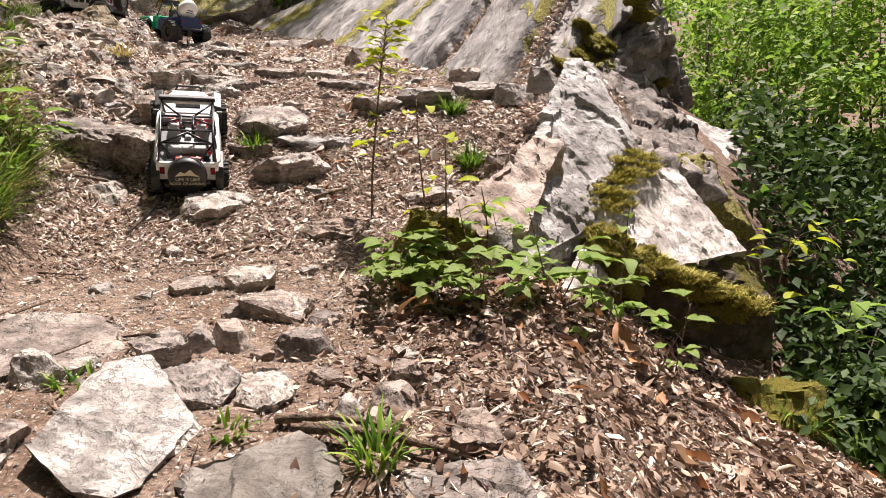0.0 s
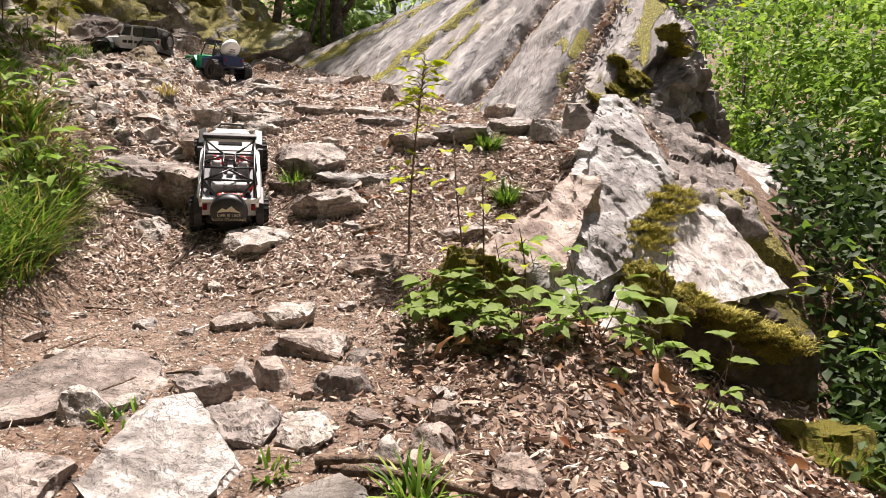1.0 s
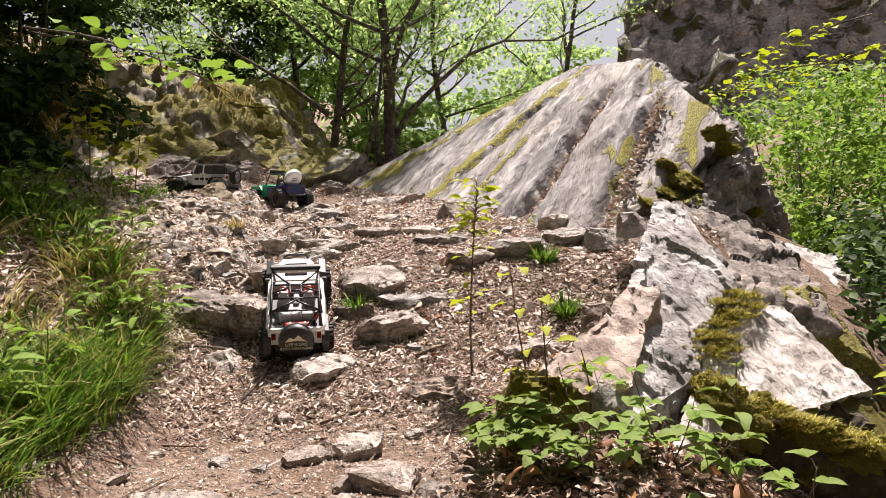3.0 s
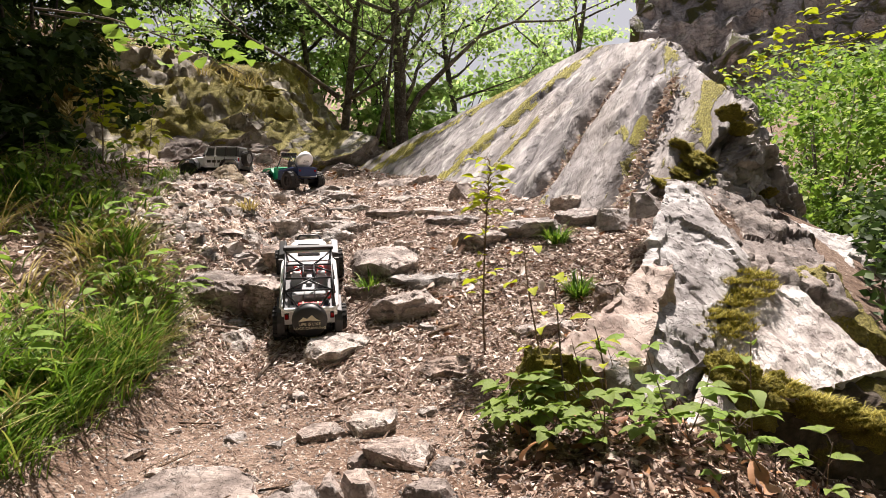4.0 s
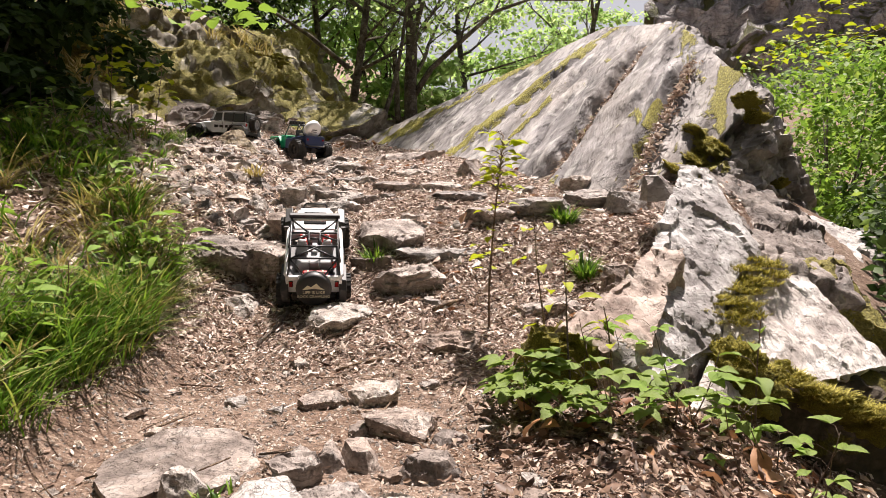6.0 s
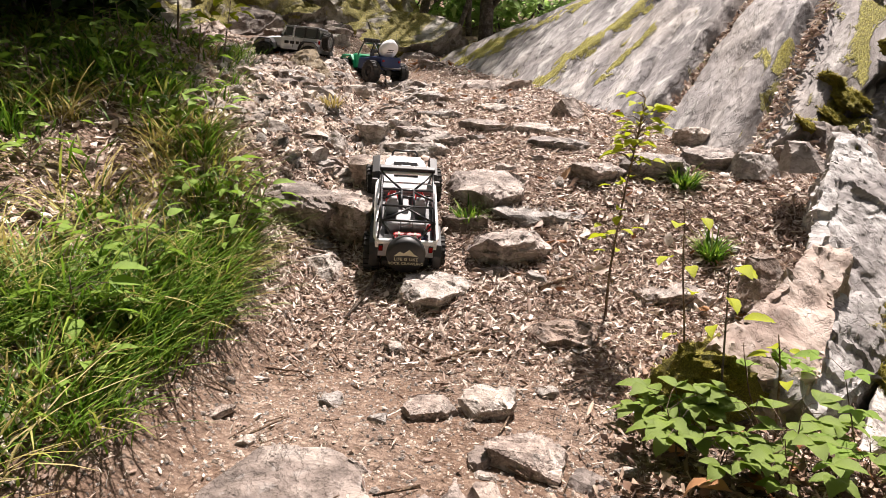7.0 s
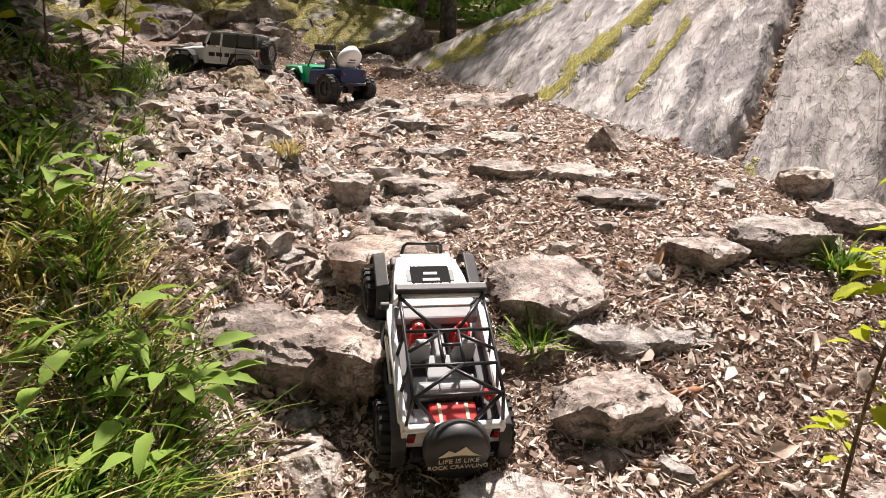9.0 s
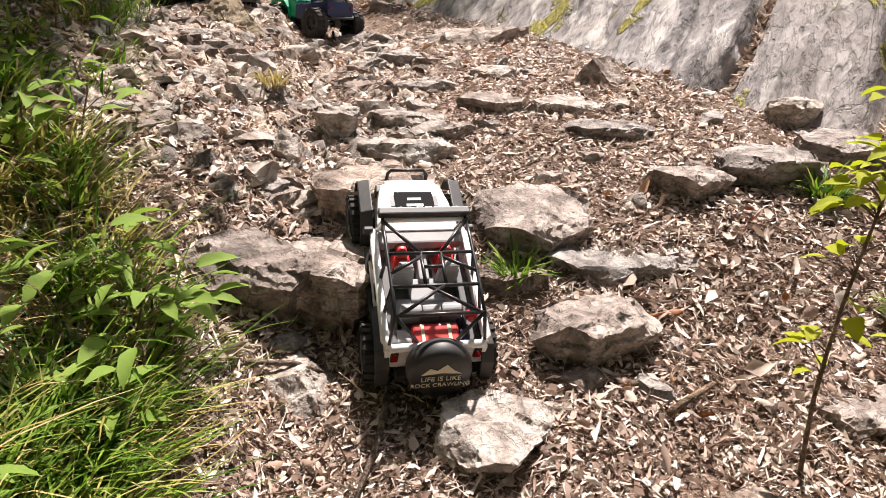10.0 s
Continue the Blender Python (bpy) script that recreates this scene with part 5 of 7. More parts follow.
    grille = part("grille", box((0, 0.191, 0.122), (0.106, 0.006, 0.048)), WHITE_PAINT, car, bevel=0.002)
    for k in range(7):
        part("slot", box((-0.03 + 0.01 * k, 0.195, 0.121), (0.005, 0.002, 0.03)), BLACK, grille)
    part("front_bumper", join(box((0, 0.215, 0.088), (0.13, 0.022, 0.022)), box((0, 0.224, 0.088), (0.05, 0.01, 0.028))), BLACK, car, "black steel winch bumper", bevel=0.004)
    part("bull_bar", tube([(-0.045, 0.218, 0.098), (-0.040, 0.224, 0.135), (-0.034, 0.226, 0.142), (0.034, 0.226, 0.142), (0.040, 0.224, 0.135), (0.045, 0.218, 0.098)], 0.0038, 8), TUBE_PAINT, car, shade=True)
    part("rear_bumper", join(box((0, -0.218, 0.088), (0.14, 0.02, 0.02)), box((0.05, -0.228, 0.084), (0.012, 0.012, 0.016)), box((-0.05, -0.228, 0.084), (0.012, 0.012, 0.016))), BLACK, car, bevel=0.003)
    # windscreen and light bar
    wind = part("windscreen_frame", join(tube([(-0.080, 0.052, 0.163), (-0.077, 0.030, 0.218), (0.077, 0.030, 0.218), (0.080, 0.052, 0.163)], 0.0055, 8)), WHITE_PAINT, car, "white windscreen frame", shade=True)
    part("dashboard", box((0, 0.035, 0.150), (0.160, 0.03, 0.022)), MID_GREY, car, bevel=0.004)
    part("steering_wheel", [[(v[0] - 0.037, v[1] + 0.010, v[2] + 0.158) for v in lathe([(0.014, -0.002), (0.017, 0.0), (0.014, 0.002), (0.012, 0.0), (0.014, -0.002)], 20, "y")[0]], lathe([(0.014, -0.002), (0.017, 0.0), (0.014, 0.002), (0.012, 0.0), (0.014, -0.002)], 20, "y")[1]], BLACK, car, shade=True)
    bar = part("light_bar", join(box((0, 0.038, 0.229), (0.172, 0.016, 0.014)), box((-0.07, 0.036, 0.221), (0.006, 0.01, 0.012)), box((0.07, 0.036, 0.221), (0.006, 0.01, 0.012))), BLACK, car, "black roof light bar", bevel=0.003)
    for k in range(8):
        part("lamp_cell", box((-0.059 + 0.0169 * k, 0.0465, 0.229), (0.013, 0.002, 0.009)), SILVER, bar)
    # roll cage
    zt, a, b = 0.224, 0.078, 0.077
    bars = [[(-a, 0.028, zt - 0.004), (-a, -0.02, zt), (-b, -0.12, zt), (-b, -0.178, zt - 0.006), (-0.084, -0.198, 0.162)], [(a, 0.028, zt - 0.004), (a, -0.02, zt), (b, -0.12, zt), (b, -0.178, zt - 0.006), (0.084, -0.198, 0.162)],
            [(-a, -0.052, zt), (a, -0.052, zt)], [(-b, -0.122, zt), (b, -0.122, zt)], [(-b, -0.176, zt - 0.006), (b, -0.176, zt - 0.006)],
            [(-a, 0.026, zt - 0.003), (-0.018, -0.052, zt)], [(a, 0.026, zt - 0.003), (0.018, -0.052, zt)], [(-0.018, -0.052, zt), (-0.018, -0.122, zt)], [(0.018, -0.052, zt), (0.018, -0.122, zt)], [(-0.018, -0.082, zt), (0.018, -0.082, zt)],
            [(-0.014, -0.122, zt), (b * 0.9, -0.176, zt - 0.005)], [(0.014, -0.122, zt), (-b * 0.9, -0.176, zt - 0.005)], [(-a, -0.095, zt), (-0.018, -0.06, zt)], [(a, -0.095, zt), (0.018, -0.06, zt)],
            [(-a, -0.052, zt), (-0.086, -0.062, 0.16)], [(a, -0.052, zt), (0.086, -0.062, 0.16)], [(-b, -0.122, zt), (-0.087, -0.135, 0.16)], [(b, -0.122, zt), (0.087, -0.135, 0.16)],
            [(-b, -0.176, zt - 0.006), (-0.035, -0.196, 0.162)], [(b, -0.176, zt - 0.006), (0.035, -0.196, 0.162)], [(-a, 0.028, zt), (-0.072, 0.05, 0.163)], [(a, 0.028, zt), (0.072, 0.05, 0.163)]]
    for pts in bars:
        part("cage_bar", tube(pts, 0.0034, 8), TUBE_PAINT, car, shade=True)
    for sx in (-1, 1):
        part("side_tray", box((sx * 0.072, -0.10, 0.122), (0.022, 0.17, 0.03)), DARK_GREY, car, "dark inner ledge", bevel=0.003)
    part("console", join(box((0, -0.005, 0.128), (0.024, 0.10, 0.03), top=(0.8, 0.95)), box((0, -0.07, 0.124), (0.06, 0.05, 0.02))), MID_GREY, car, "grey centre console", bevel=0.003)
    part("tow_pin", join(tube([(0.0, -0.205, 0.150), (0.0, -0.205, 0.180)], 0.003, 8), tube([(-0.012, -0.205, 0.172), (0.012, -0.205, 0.172)], 0.0028, 8)), BLACK, car)
    # load
    part("rear_bench", join(box((0, -0.105, 0.118), (0.118, 0.04, 0.022)), box((-0.038, -0.128, 0.142), (0.040, 0.014, 0.044)), box((0.0, -0.128, 0.142), (0.034, 0.014, 0.044)), box((0.038, -0.128, 0.142), (0.040, 0.014, 0.044))), MID_GREY, car, bevel=0.004)
    for sx in (-1, 1):
        part("seat_cover", box((sx * 0.038, -0.120, 0.150), (0.036, 0.004, 0.026)), MID_GREY, car)
    crate = part("red_case", box((0.004, -0.172, 0.130), (0.084, 0.042, 0.036)), RED, car, "red plastic fuel case with pale straps", bevel=0.005)
    for sx in (-1, 1):
        part("strap", box((0.004 + sx * 0.024, -0.172, 0.1482), (0.006, 0.038, 0.0016)), CREAM, crate)
    part("grey_box", box((-0.052, -0.172, 0.124), (0.026, 0.034, 0.028)), MID_GREY, car, bevel=0.003)
    part("blue_bag", box((0.058, -0.172, 0.122), (0.024, 0.036, 0.03), top=(0.8, 0.8)), BLUE_CLOTH, car, bevel=0.006)
    part("fire_extinguisher", tube([(0.066, -0.135, 0.15), (0.066, -0.155, 0.165), (0.066, -0.16, 0.185)], 0.007, 10), RED, car, shade=True)
    # Red body and head blocks standing for the two seated dolls.
    for sx in (-1, 1):
        part("seat_pad", join(box((sx * 0.042, -0.014, 0.146), (0.040, 0.034, 0.040), top=(0.75, 0.7)), box((sx * 0.042, -0.012, 0.174), (0.024, 0.022, 0.022), top=(0.7, 0.7))), RED, car, "plain red shape of a seated doll", bevel=0.006)
    # spare wheel with its printed cover
    sp = part("spare_wheel", [[(v[0], v[1], v[2]) for v in lathe([(0.0005, 0.020), (0.046, 0.020), (0.056, 0.014), (0.058, 0.0), (0.056, -0.014), (0.050, -0.022), (0.0005, -0.023)], 36, "y")[0]], lathe([(0.0005, 0.020), (0.046, 0.020), (0.056, 0.014), (0.058, 0.0), (0.056, -0.014), (0.050, -0.022), (0.0005, -0.023)], 36, "y")[1]], BLACK, car, "spare wheel in a black printed cover", shade=True)
    sp.location = (0.0, -0.234, 0.140)
    sp.rotation_euler = (radians(-16), 0, 0)
    back = pose(0, -0.0242, 0.0, 90, 0, 0)
    lettering("LIFE IS LIKE", 0.0145, CREAM, sp, back @ pose(0, -0.004, 0), "cream print reading LIFE IS LIKE")
    lettering("ROCK CRAWLING", 0.0125, CREAM, sp, back @ pose(0, -0.0185, 0), "cream print reading ROCK CRAWLING")
    peak = [(-0.036, 0, 0.006), (-0.02, 0, 0.022), (-0.008, 0, 0.016), (0.008, 0, 0.029), (0.022, 0, 0.014), (0.036, 0, 0.006), (0.0, 0, 0.010)]
    v = [(x, -0.0236 - d, z) for d in (0, 0.0008) for x, _, z in peak]
    n = len(peak)
    part("print_mountain", (v, [tuple(range(n)), tuple(range(2 * n - 1, n - 1, -1))] + [(i, (i + 1) % n, (i + 1) % n + n, i + n) for i in range(n)]), CREAM, sp, "cream mountain outline")
    return car


def green_buggy(m):
    R, W = 0.066, 0.052
    car = thing("model_car", m, "green and blue model buggy with a covered spare wheel", "model car")
    add_wheels(car, R, W, 0.30, 0.215, front_turn=8, ring=None)
    part("front_body", shell([(0.02, 0.082, 0.078, 0.08, 0.158), (0.08, 0.078, 0.070, 0.085, 0.166), (0.14, 0.072, 0.062, 0.085, 0.160), (0.20, 0.062, 0.050, 0.09, 0.140)]), GREEN_PAINT, car, "bright green front body", bevel=0.003)
    part("rear_body", shell([(-0.20, 0.074, 0.076, 0.085, 0.160), (-0.10, 0.084, 0.082, 0.08, 0.158), (-0.03, 0.084, 0.082, 0.075, 0.146), (0.03, 0.083, 0.078, 0.078, 0.146)]), BLUE_PAINT, car, "dark blue rear body", bevel=0.003)
    for sx in (-1, 1):
        part("fender", flare(0.15, sx, 0.050, R, 0.040, 0.104), GREEN_PAINT, car, "green front wing", bevel=0.002)
        part("seat", join(box((sx * 0.034, -0.03, 0.145), (0.040, 0.04, 0.02)), box((sx * 0.034, -0.058, 0.172), (0.040, 0.014, 0.055))), BLACK, car, bevel=0.004)
        part("tail_lamp", box((sx * 0.06, -0.202, 0.135), (0.014, 0.006, 0.012)), RED_LENS, car, bevel=0.002)
    zt = 0.232
    for pts in ([(-0.066, 0.06, 0.155), (-0.056, 0.02, zt), (-0.056, -0.09, zt), (-0.066, -0.18, 0.15)], [(0.066, 0.06, 0.155), (0.056, 0.02, zt), (0.056, -0.09, zt), (0.066, -0.18, 0.15)], [(-0.056, 0.02, zt), (0.056, 0.02, zt)],
                [(-0.056, -0.09, zt), (0.056, -0.09, zt)], [(-0.056, -0.02, zt), (0.056, -0.02, zt)], [(-0.056, -0.09, zt), (-0.07, -0.07, 0.14)], [(0.056, -0.09, zt), (0.07, -0.07, 0.14)], [(-0.056, 0.02, zt), (0.056, -0.09, zt)], [(0.056, 0.02, zt), (-0.056, -0.09, zt)]):
        part("cage_bar", tube(pts, 0.004, 8), TUBE_PAINT, car, shade=True)
    rack = part("lamp_rack", join(box((0, 0.012, zt + 0.008), (0.12, 0.012, 0.006))), BLACK, car)
    for k in range(5):
        q = part("spot_lamp", lathe([(0.0005, -0.008), (0.010, -0.008), (0.012, 0.006), (0.0005, 0.007)], 14, "y"), BLACK, rack)
        q.location = (-0.048 + 0.024 * k, 0.012, zt + 0.020)
    part("engine_block", join(box((0, -0.13, 0.158), (0.07, 0.06, 0.03)), box((0, -0.12, 0.176), (0.04, 0.05, 0.02))), DARK_GREY, car, bevel=0.004)
    part("red_can", box((0.03, -0.07, 0.168), (0.03, 0.025, 0.035)), RED, car, bevel=0.004)
    part("yellow_case", box((-0.03, -0.10, 0.166), (0.035, 0.03, 0.02)), CREAM, car, bevel=0.004)
    sp = part("spare_wheel", tyre_geo(0.054, 0.036), RUBBER, car, "spare wheel tilted on the tail", shade=False)
    sp.matrix_local = pose(0, -0.165, 0.205, 0, 0, 90) @ pose(0, 0, 0, 0, -32, 0)
    cover = part("wheel_cover", lathe([(0.0005, -0.0235), (0.046, -0.0235), (0.059, -0.016), (0.061, 0.012), (0.0005, 0.014)], 30), GREY_PAINT, sp, "pale grey cover with worn print", shade=True)
    part("print_bar", box((-0.0232, 0.0, 0.008), (0.001, 0.040, 0.007)), DARK_GREY, cover)
    part("print_bar", box((-0.0232, 0.0, -0.006), (0.001, 0.046, 0.006)), DARK_GREY, cover)
    part("rear_bumper", tube([(-0.07, -0.2, 0.10), (-0.06, -0.215, 0.092), (0.06, -0.215, 0.092), (0.07, -0.2, 0.10)], 0.006, 8), BLACK, car, shade=True)
    part("aerial", tube([(0.05, -0.16, 0.15), (0.052, -0.165, 0.30)], 0.0012, 5), BLACK, car)
    return car


def grey_suv(m):
    R, W = 0.058, 0.046
    car = thing("model_car", m, "grey hard-top model off-roader parked at the path's side", "model car")
    add_wheels(car, R, W, 0.312, 0.198, ring=None)
    part("body", join(box((0, -0.075, 0.125), (0.166, 0.262, 0.075))), GREY_PAINT, car, "light grey lower body", bevel=0.005)
    part("hood", shell([(0.048, 0.068, 0.068, 0.10, 0.165), (0.12, 0.062, 0.060, 0.10, 0.160), (0.185, 0.055, 0.050, 0.095, 0.148)]), GREY_PAINT, car, bevel=0.002)
    part("roof", box((0, -0.085, 0.229), (0.148, 0.235, 0.012)), MID_GREY, car, "pale grey roof", bevel=0.004)
    part("windscreen", box((0, 0.040, 0.196), (0.126, 0.004, 0.052), turn=(22, 0, 0)), GLASS_DARK, car)
    for sx in (-1, 1):
        for y0, y1 in ((0.052, 0.028), (-0.030, -0.034), (-0.110, -0.114), (-0.198, -0.194)):
            part("pillar", tube([(sx * 0.079, y0, 0.163), (sx * 0.072, y1, 0.226)], 0.0065, 6), GREY_PAINT if y0 > -0.1 else BLACK, car, shade=False)
        for yy, w in ((-0.002, 0.052), (-0.072, 0.068), (-0.154, 0.072)):
            part("pane", box((sx * 0.0745, yy, 0.195), (0.003, w, 0.052), turn=(0, -sx * 6, 0)), GLASS_DARK, car, "dark window pane")
        for yy in (0.156, -0.156):
            part("fender", flare(yy, sx, 0.066, R, 0.054, 0.098), BLACK, car, "black wheel-arch flare", bevel=0.002)
        part("door_line", box((sx * 0.0835, -0.032, 0.128), (0.001, 0.0025, 0.062)), BLACK, car)
        part("door_line", box((sx * 0.0835, -0.108, 0.128), (0.001, 0.0025, 0.062)), BLACK, car)
        for yy, w in ((0.012, 0.030), (-0.026, 0.030), (-0.064, 0.022), (-0.09, 0.016)):
            part("print_bar", box((sx * 0.0840, yy, 0.128), (0.001, w, 0.018)), BLACK, car)
        part("sill", box((sx * 0.088, -0.05, 0.088), (0.014, 0.18, 0.008)), GREY_PAINT, car, bevel=0.002)
        part("tail_lamp", box((sx * 0.072, -0.209, 0.140), (0.014, 0.006, 0.026)), RED_LENS, car, bevel=0.002)
        part("mirror", box((sx * 0.094, 0.045, 0.168), (0.02, 0.008, 0.016)), BLACK, car, bevel=0.002)
    part("rear_panel", box((0, -0.206, 0.195), (0.140, 0.004, 0.056)), GLASS_DARK, car)
    part("front_bumper", box((0, 0.21, 0.088), (0.14, 0.025, 0.022)), BLACK, car, bevel=0.004)
    part("rear_bumper", box((0, -0.216, 0.088), (0.15, 0.02, 0.022)), BLACK, car, bevel=0.004)
    sp = part("spare_wheel", tyre_geo(0.056, 0.04), RUBBER, car, "black spare wheel", shade=False)
    sp.matrix_local = pose(0.005, -0.236, 0.155, 0, 0, 90)
    part("rim", rim_geo(0.056, 0.04, -1), MID_GREY, sp)
    return car


white_jeep(pose(-0.966, 2.66, 1.142, 0, 0, 18) @ pose(0, 0, 0, 35, 3, 0) @ Matrix.Scale(1.11, 4))
green_buggy(pose(-1.71, 4.58, 1.675, 0, 0, 54) @ pose(0, 0, 0, 4, 2, 0))
grey_suv(pose(-2.09, 4.26, 1.772, 0, 0, 88) @ pose(0, 0, 0, 5, 2, 0) @ Matrix.Scale(0.9, 4))


# ---- plants ----
def blades(name, roots, n_each, length, mat, label, seed, spread=0.05, width=0.0042, lean=0.9, category="grass", stuff=True, on=None):
    """Tufts of arching grass blades growing from roots (x, y)."""
    r = np.random.RandomState(seed)
    roots = np.asarray(roots, float)
    n = len(roots) * n_each
    size = np.repeat(r.uniform(0.6, 1.15, len(roots)), n_each)
    base = np.repeat(roots[:, :2], n_each, 0)
    a = r.uniform(0, 6.283, n)
    off = spread * np.sqrt(r.uniform(0, 1, n))
    base = base + np.c_[np.cos(a), np.sin(a)] * (off * size)[:, None]
    z = np.repeat(roots[:, 2], n_each) if roots.shape[1] > 2 else land(base[:, 0], base[:, 1]) - 0.01 if on is None else np.full(n, on)
    a = a + r.normal(0, 0.7, n)
    ln = r.uniform(length[0], length[1], n) * size
    tip = lean * r.uniform(0.25, 1.0, n)
    droop = r.uniform(0.25, 1.3, n)
    out = np.c_[np.cos(a), np.sin(a), np.zeros(n)]
    side = np.c_[-np.sin(a), np.cos(a), np.zeros(n)]
    steps = (0.0, 0.3, 0.6, 0.85, 1.0)
    wide = (0.8, 1.0, 0.85, 0.5, 0.06)
    rows = []
    for s, w in zip(steps, wide):
        h = ln * (s - droop * 0.42 * s ** 2.4)
        o = ln * tip * (0.35 * s + 0.65 * s * s)
        p = np.c_[base, z] + out * o[:, None] + np.c_[np.zeros(n), np.zeros(n), h]
        q = side * (w * width * r.uniform(0.7, 1.3, n))[:, None]
        rows += [p - q, p + q]
    v = np.stack(rows, 1).reshape(-1, 3)
    k = np.arange(n)[:, None] * 10
    f = np.concatenate([k + np.array([2 * i, 2 * i + 1, 2 * i + 3, 2 * i + 2])[None] for i in range(4)], 0)
    ob = new(name, mesh(name, v, f, mat))
    return tagged(ob, label, category, kind="stuff" if stuff else "")


def cloud_geo(n, centre, radii, size, seed, hollow=0.45, flat=0.8, wide=0.55):
    """Leaves through an uneven mass: positions, each leaf a folded blade."""
    r = np.random.RandomState(seed)
    d = r.normal(0, 1, (n, 3))
    d /= np.linalg.norm(d, axis=1)[:, None]
    lump = 1 + 0.35 * vnoise(d * 2.1 + seed, 1.6, 3)
    p = d * (r.uniform(0, 1, n) ** hollow * lump)[:, None]
    p = np.array(centre) + p * np.array(radii)
    keep = vnoise(p + seed, 1.6 / max(min(radii), 0.2), 2) > -0.25
    p, d = p[keep], d[keep]
    n = len(p)
    nrm = np.c_[np.zeros(n), np.zeros(n), np.full(n, flat)] + 0.45 * d + r.normal(0, 0.38, (n, 3))
    nrm /= np.linalg.norm(nrm, axis=1)[:, None]
    t = np.cross(nrm, r.normal(0, 1, (n, 3)))
    t /= np.linalg.norm(t, axis=1)[:, None]
    t[:, 2] -= 0.25
    b = np.cross(nrm, t)
    s = r.uniform(size[0], size[1], n)[:, None]
    v = np.stack([p - 0.5 * s * t, p - 0.05 * s * t - wide * 0.5 * s * b + 0.06 * s * nrm, p + 0.5 * s * t, p - 0.05 * s * t + wide * 0.5 * s * b + 0.06 * s * nrm], 1).reshape(-1, 3)
    f = np.arange(n * 4).reshape(n, 4)
    f = np.concatenate([f[:, [0, 1, 2]], f[:, [0, 2, 3]]])
    return v, f


def merge(geos):
    vs, fs, k = [], [], 0
    for v, f in geos:
        vs.append(v)
        fs.append(f + k)
        k += len(v)
    return np.concatenate(vs), np.concatenate(fs)


def bough(p, d, length, r0, r1, seed, bend=0.25, rise=0.15, n=7):
    """A limb's line: wandering points from p along d."""
    r = random.Random(seed)
    p, d = Vector(p), Vector(d).normalized()
    pts = [p.copy()]
    for i in range(n):
        d = (d + Vector((r.uniform(-1, 1), r.uniform(-1, 1), r.uniform(-0.6, 0.6))) * bend * 0.5 + Vector((0, 0, rise * 0.15))).normalized()
        p = p + d * (length / n)
        pts.append(p.copy())
    return pts


def tree(x, y, height, r0, way, seed, leaf, label, limbs=6, size=(0.05, 0.1), leaves=2600, fork=0.3, z0=None, spread=1.0, own=(), bend=0.1):
    rr = random.Random(seed)
    z = ground_at(x, y) - 0.08 if z0 is None else z0
    top = thing("tree", pose(x, y, z), label, "tree", "trees at the head of the path")
    trunk = bough((0, 0, 0), way, height, r0, r0 * 0.4, seed, bend, 0.5, 9)
    part("trunk", tube(trunk, r0, 12, r0 * 0.42), BARK, top, "dark rough trunk", shade=True)
    tips, geos = [], []
    lines = []
    for pts, ra, rb in own:
        lines.append(([Vector(q) for q in pts], ra, rb))
    for k in range(limbs):
        i = 2 + int((len(trunk) - 3) * (fork + (1 - fork) * k / max(limbs - 1, 1)))
        i = min(i, len(trunk) - 1)
        a = rr.uniform(0, 6.283)
        d = Vector((math.cos(a), math.sin(a) * 0.7, rr.uniform(0.25, 0.8)))
        lines.append((bough(trunk[i], d, height * rr.uniform(0.35, 0.6) * spread, 0, 0, seed * 31 + k, 0.35, 0.3), r0 * rr.uniform(0.28, 0.45), r0 * 0.08))
    for k, (pts, ra, rb) in enumerate(lines):
        part("limb", tube(pts, ra, 8, rb), BARK, top, shade=True)
        for j in range(4):
            i = 2 + j * (len(pts) - 2) // 4
            i = min(i, len(pts) - 1)
            d = (pts[i] - pts[i - 1]).normalized() + Vector((rr.uniform(-1, 1), rr.uniform(-1, 1), rr.uniform(-0.2, 0.9)))
            tw = bough(pts[i], d, height * 0.2 * spread, 0, 0, seed * 77 + k * 9 + j, 0.5, 0.2, 5)
            part("twig", tube(tw, ra * 0.35, 5, 0.003), BARK, top, shade=True)
            tips += [tw[3], tw[-1]]
        tips.append(pts[-1])
    each = max(leaves // len(tips), 6)
    for k, q in enumerate(tips):
        geos.append(cloud_geo(each, q, (0.34 * spread, 0.34 * spread, 0.16 * spread), size, seed * 13 + k, 0.6))
    v, f = merge(geos)
    part("crown", (v, f), leaf, top, "thin layered green foliage")
    return top


def leaf_blade(length, wide, seed, teeth=0.06):
    """A leaf with a folded midrib, drooping tip and a slightly toothed edge, along +x from its stalk."""
    r = random.Random(seed)
    ts = (0.0, 0.06, 0.16, 0.28, 0.4, 0.52, 0.64, 0.76, 0.87, 0.95, 1.0)
    v, f = [], []
    for i, t in enumerate(ts):
        w = wide * 0.5 * math.sin(math.pi * min(t * 1.02, 1.0) ** 0.78) ** 0.85 * (1 + r.uniform(-teeth, teeth) * 2) if 0 < t < 1 else 0.0012
        x, z = length * t, -length * 0.22 * t * t + 0.05 * length * math.sin(3 * t)
        v += [(x - (0.03 * length if i % 2 else 0), -w, z + w * 0.30), (x, 0, z), (x - (0.03 * length if i % 2 else 0), w, z + w * 0.30)]
    for i in range(len(ts) - 1):
        a = i * 3
        f += [(a, a + 3, a + 4, a + 1), (a + 1, a + 4, a + 5, a + 2)]
    return v, f


LEAF_SHAPES = {}


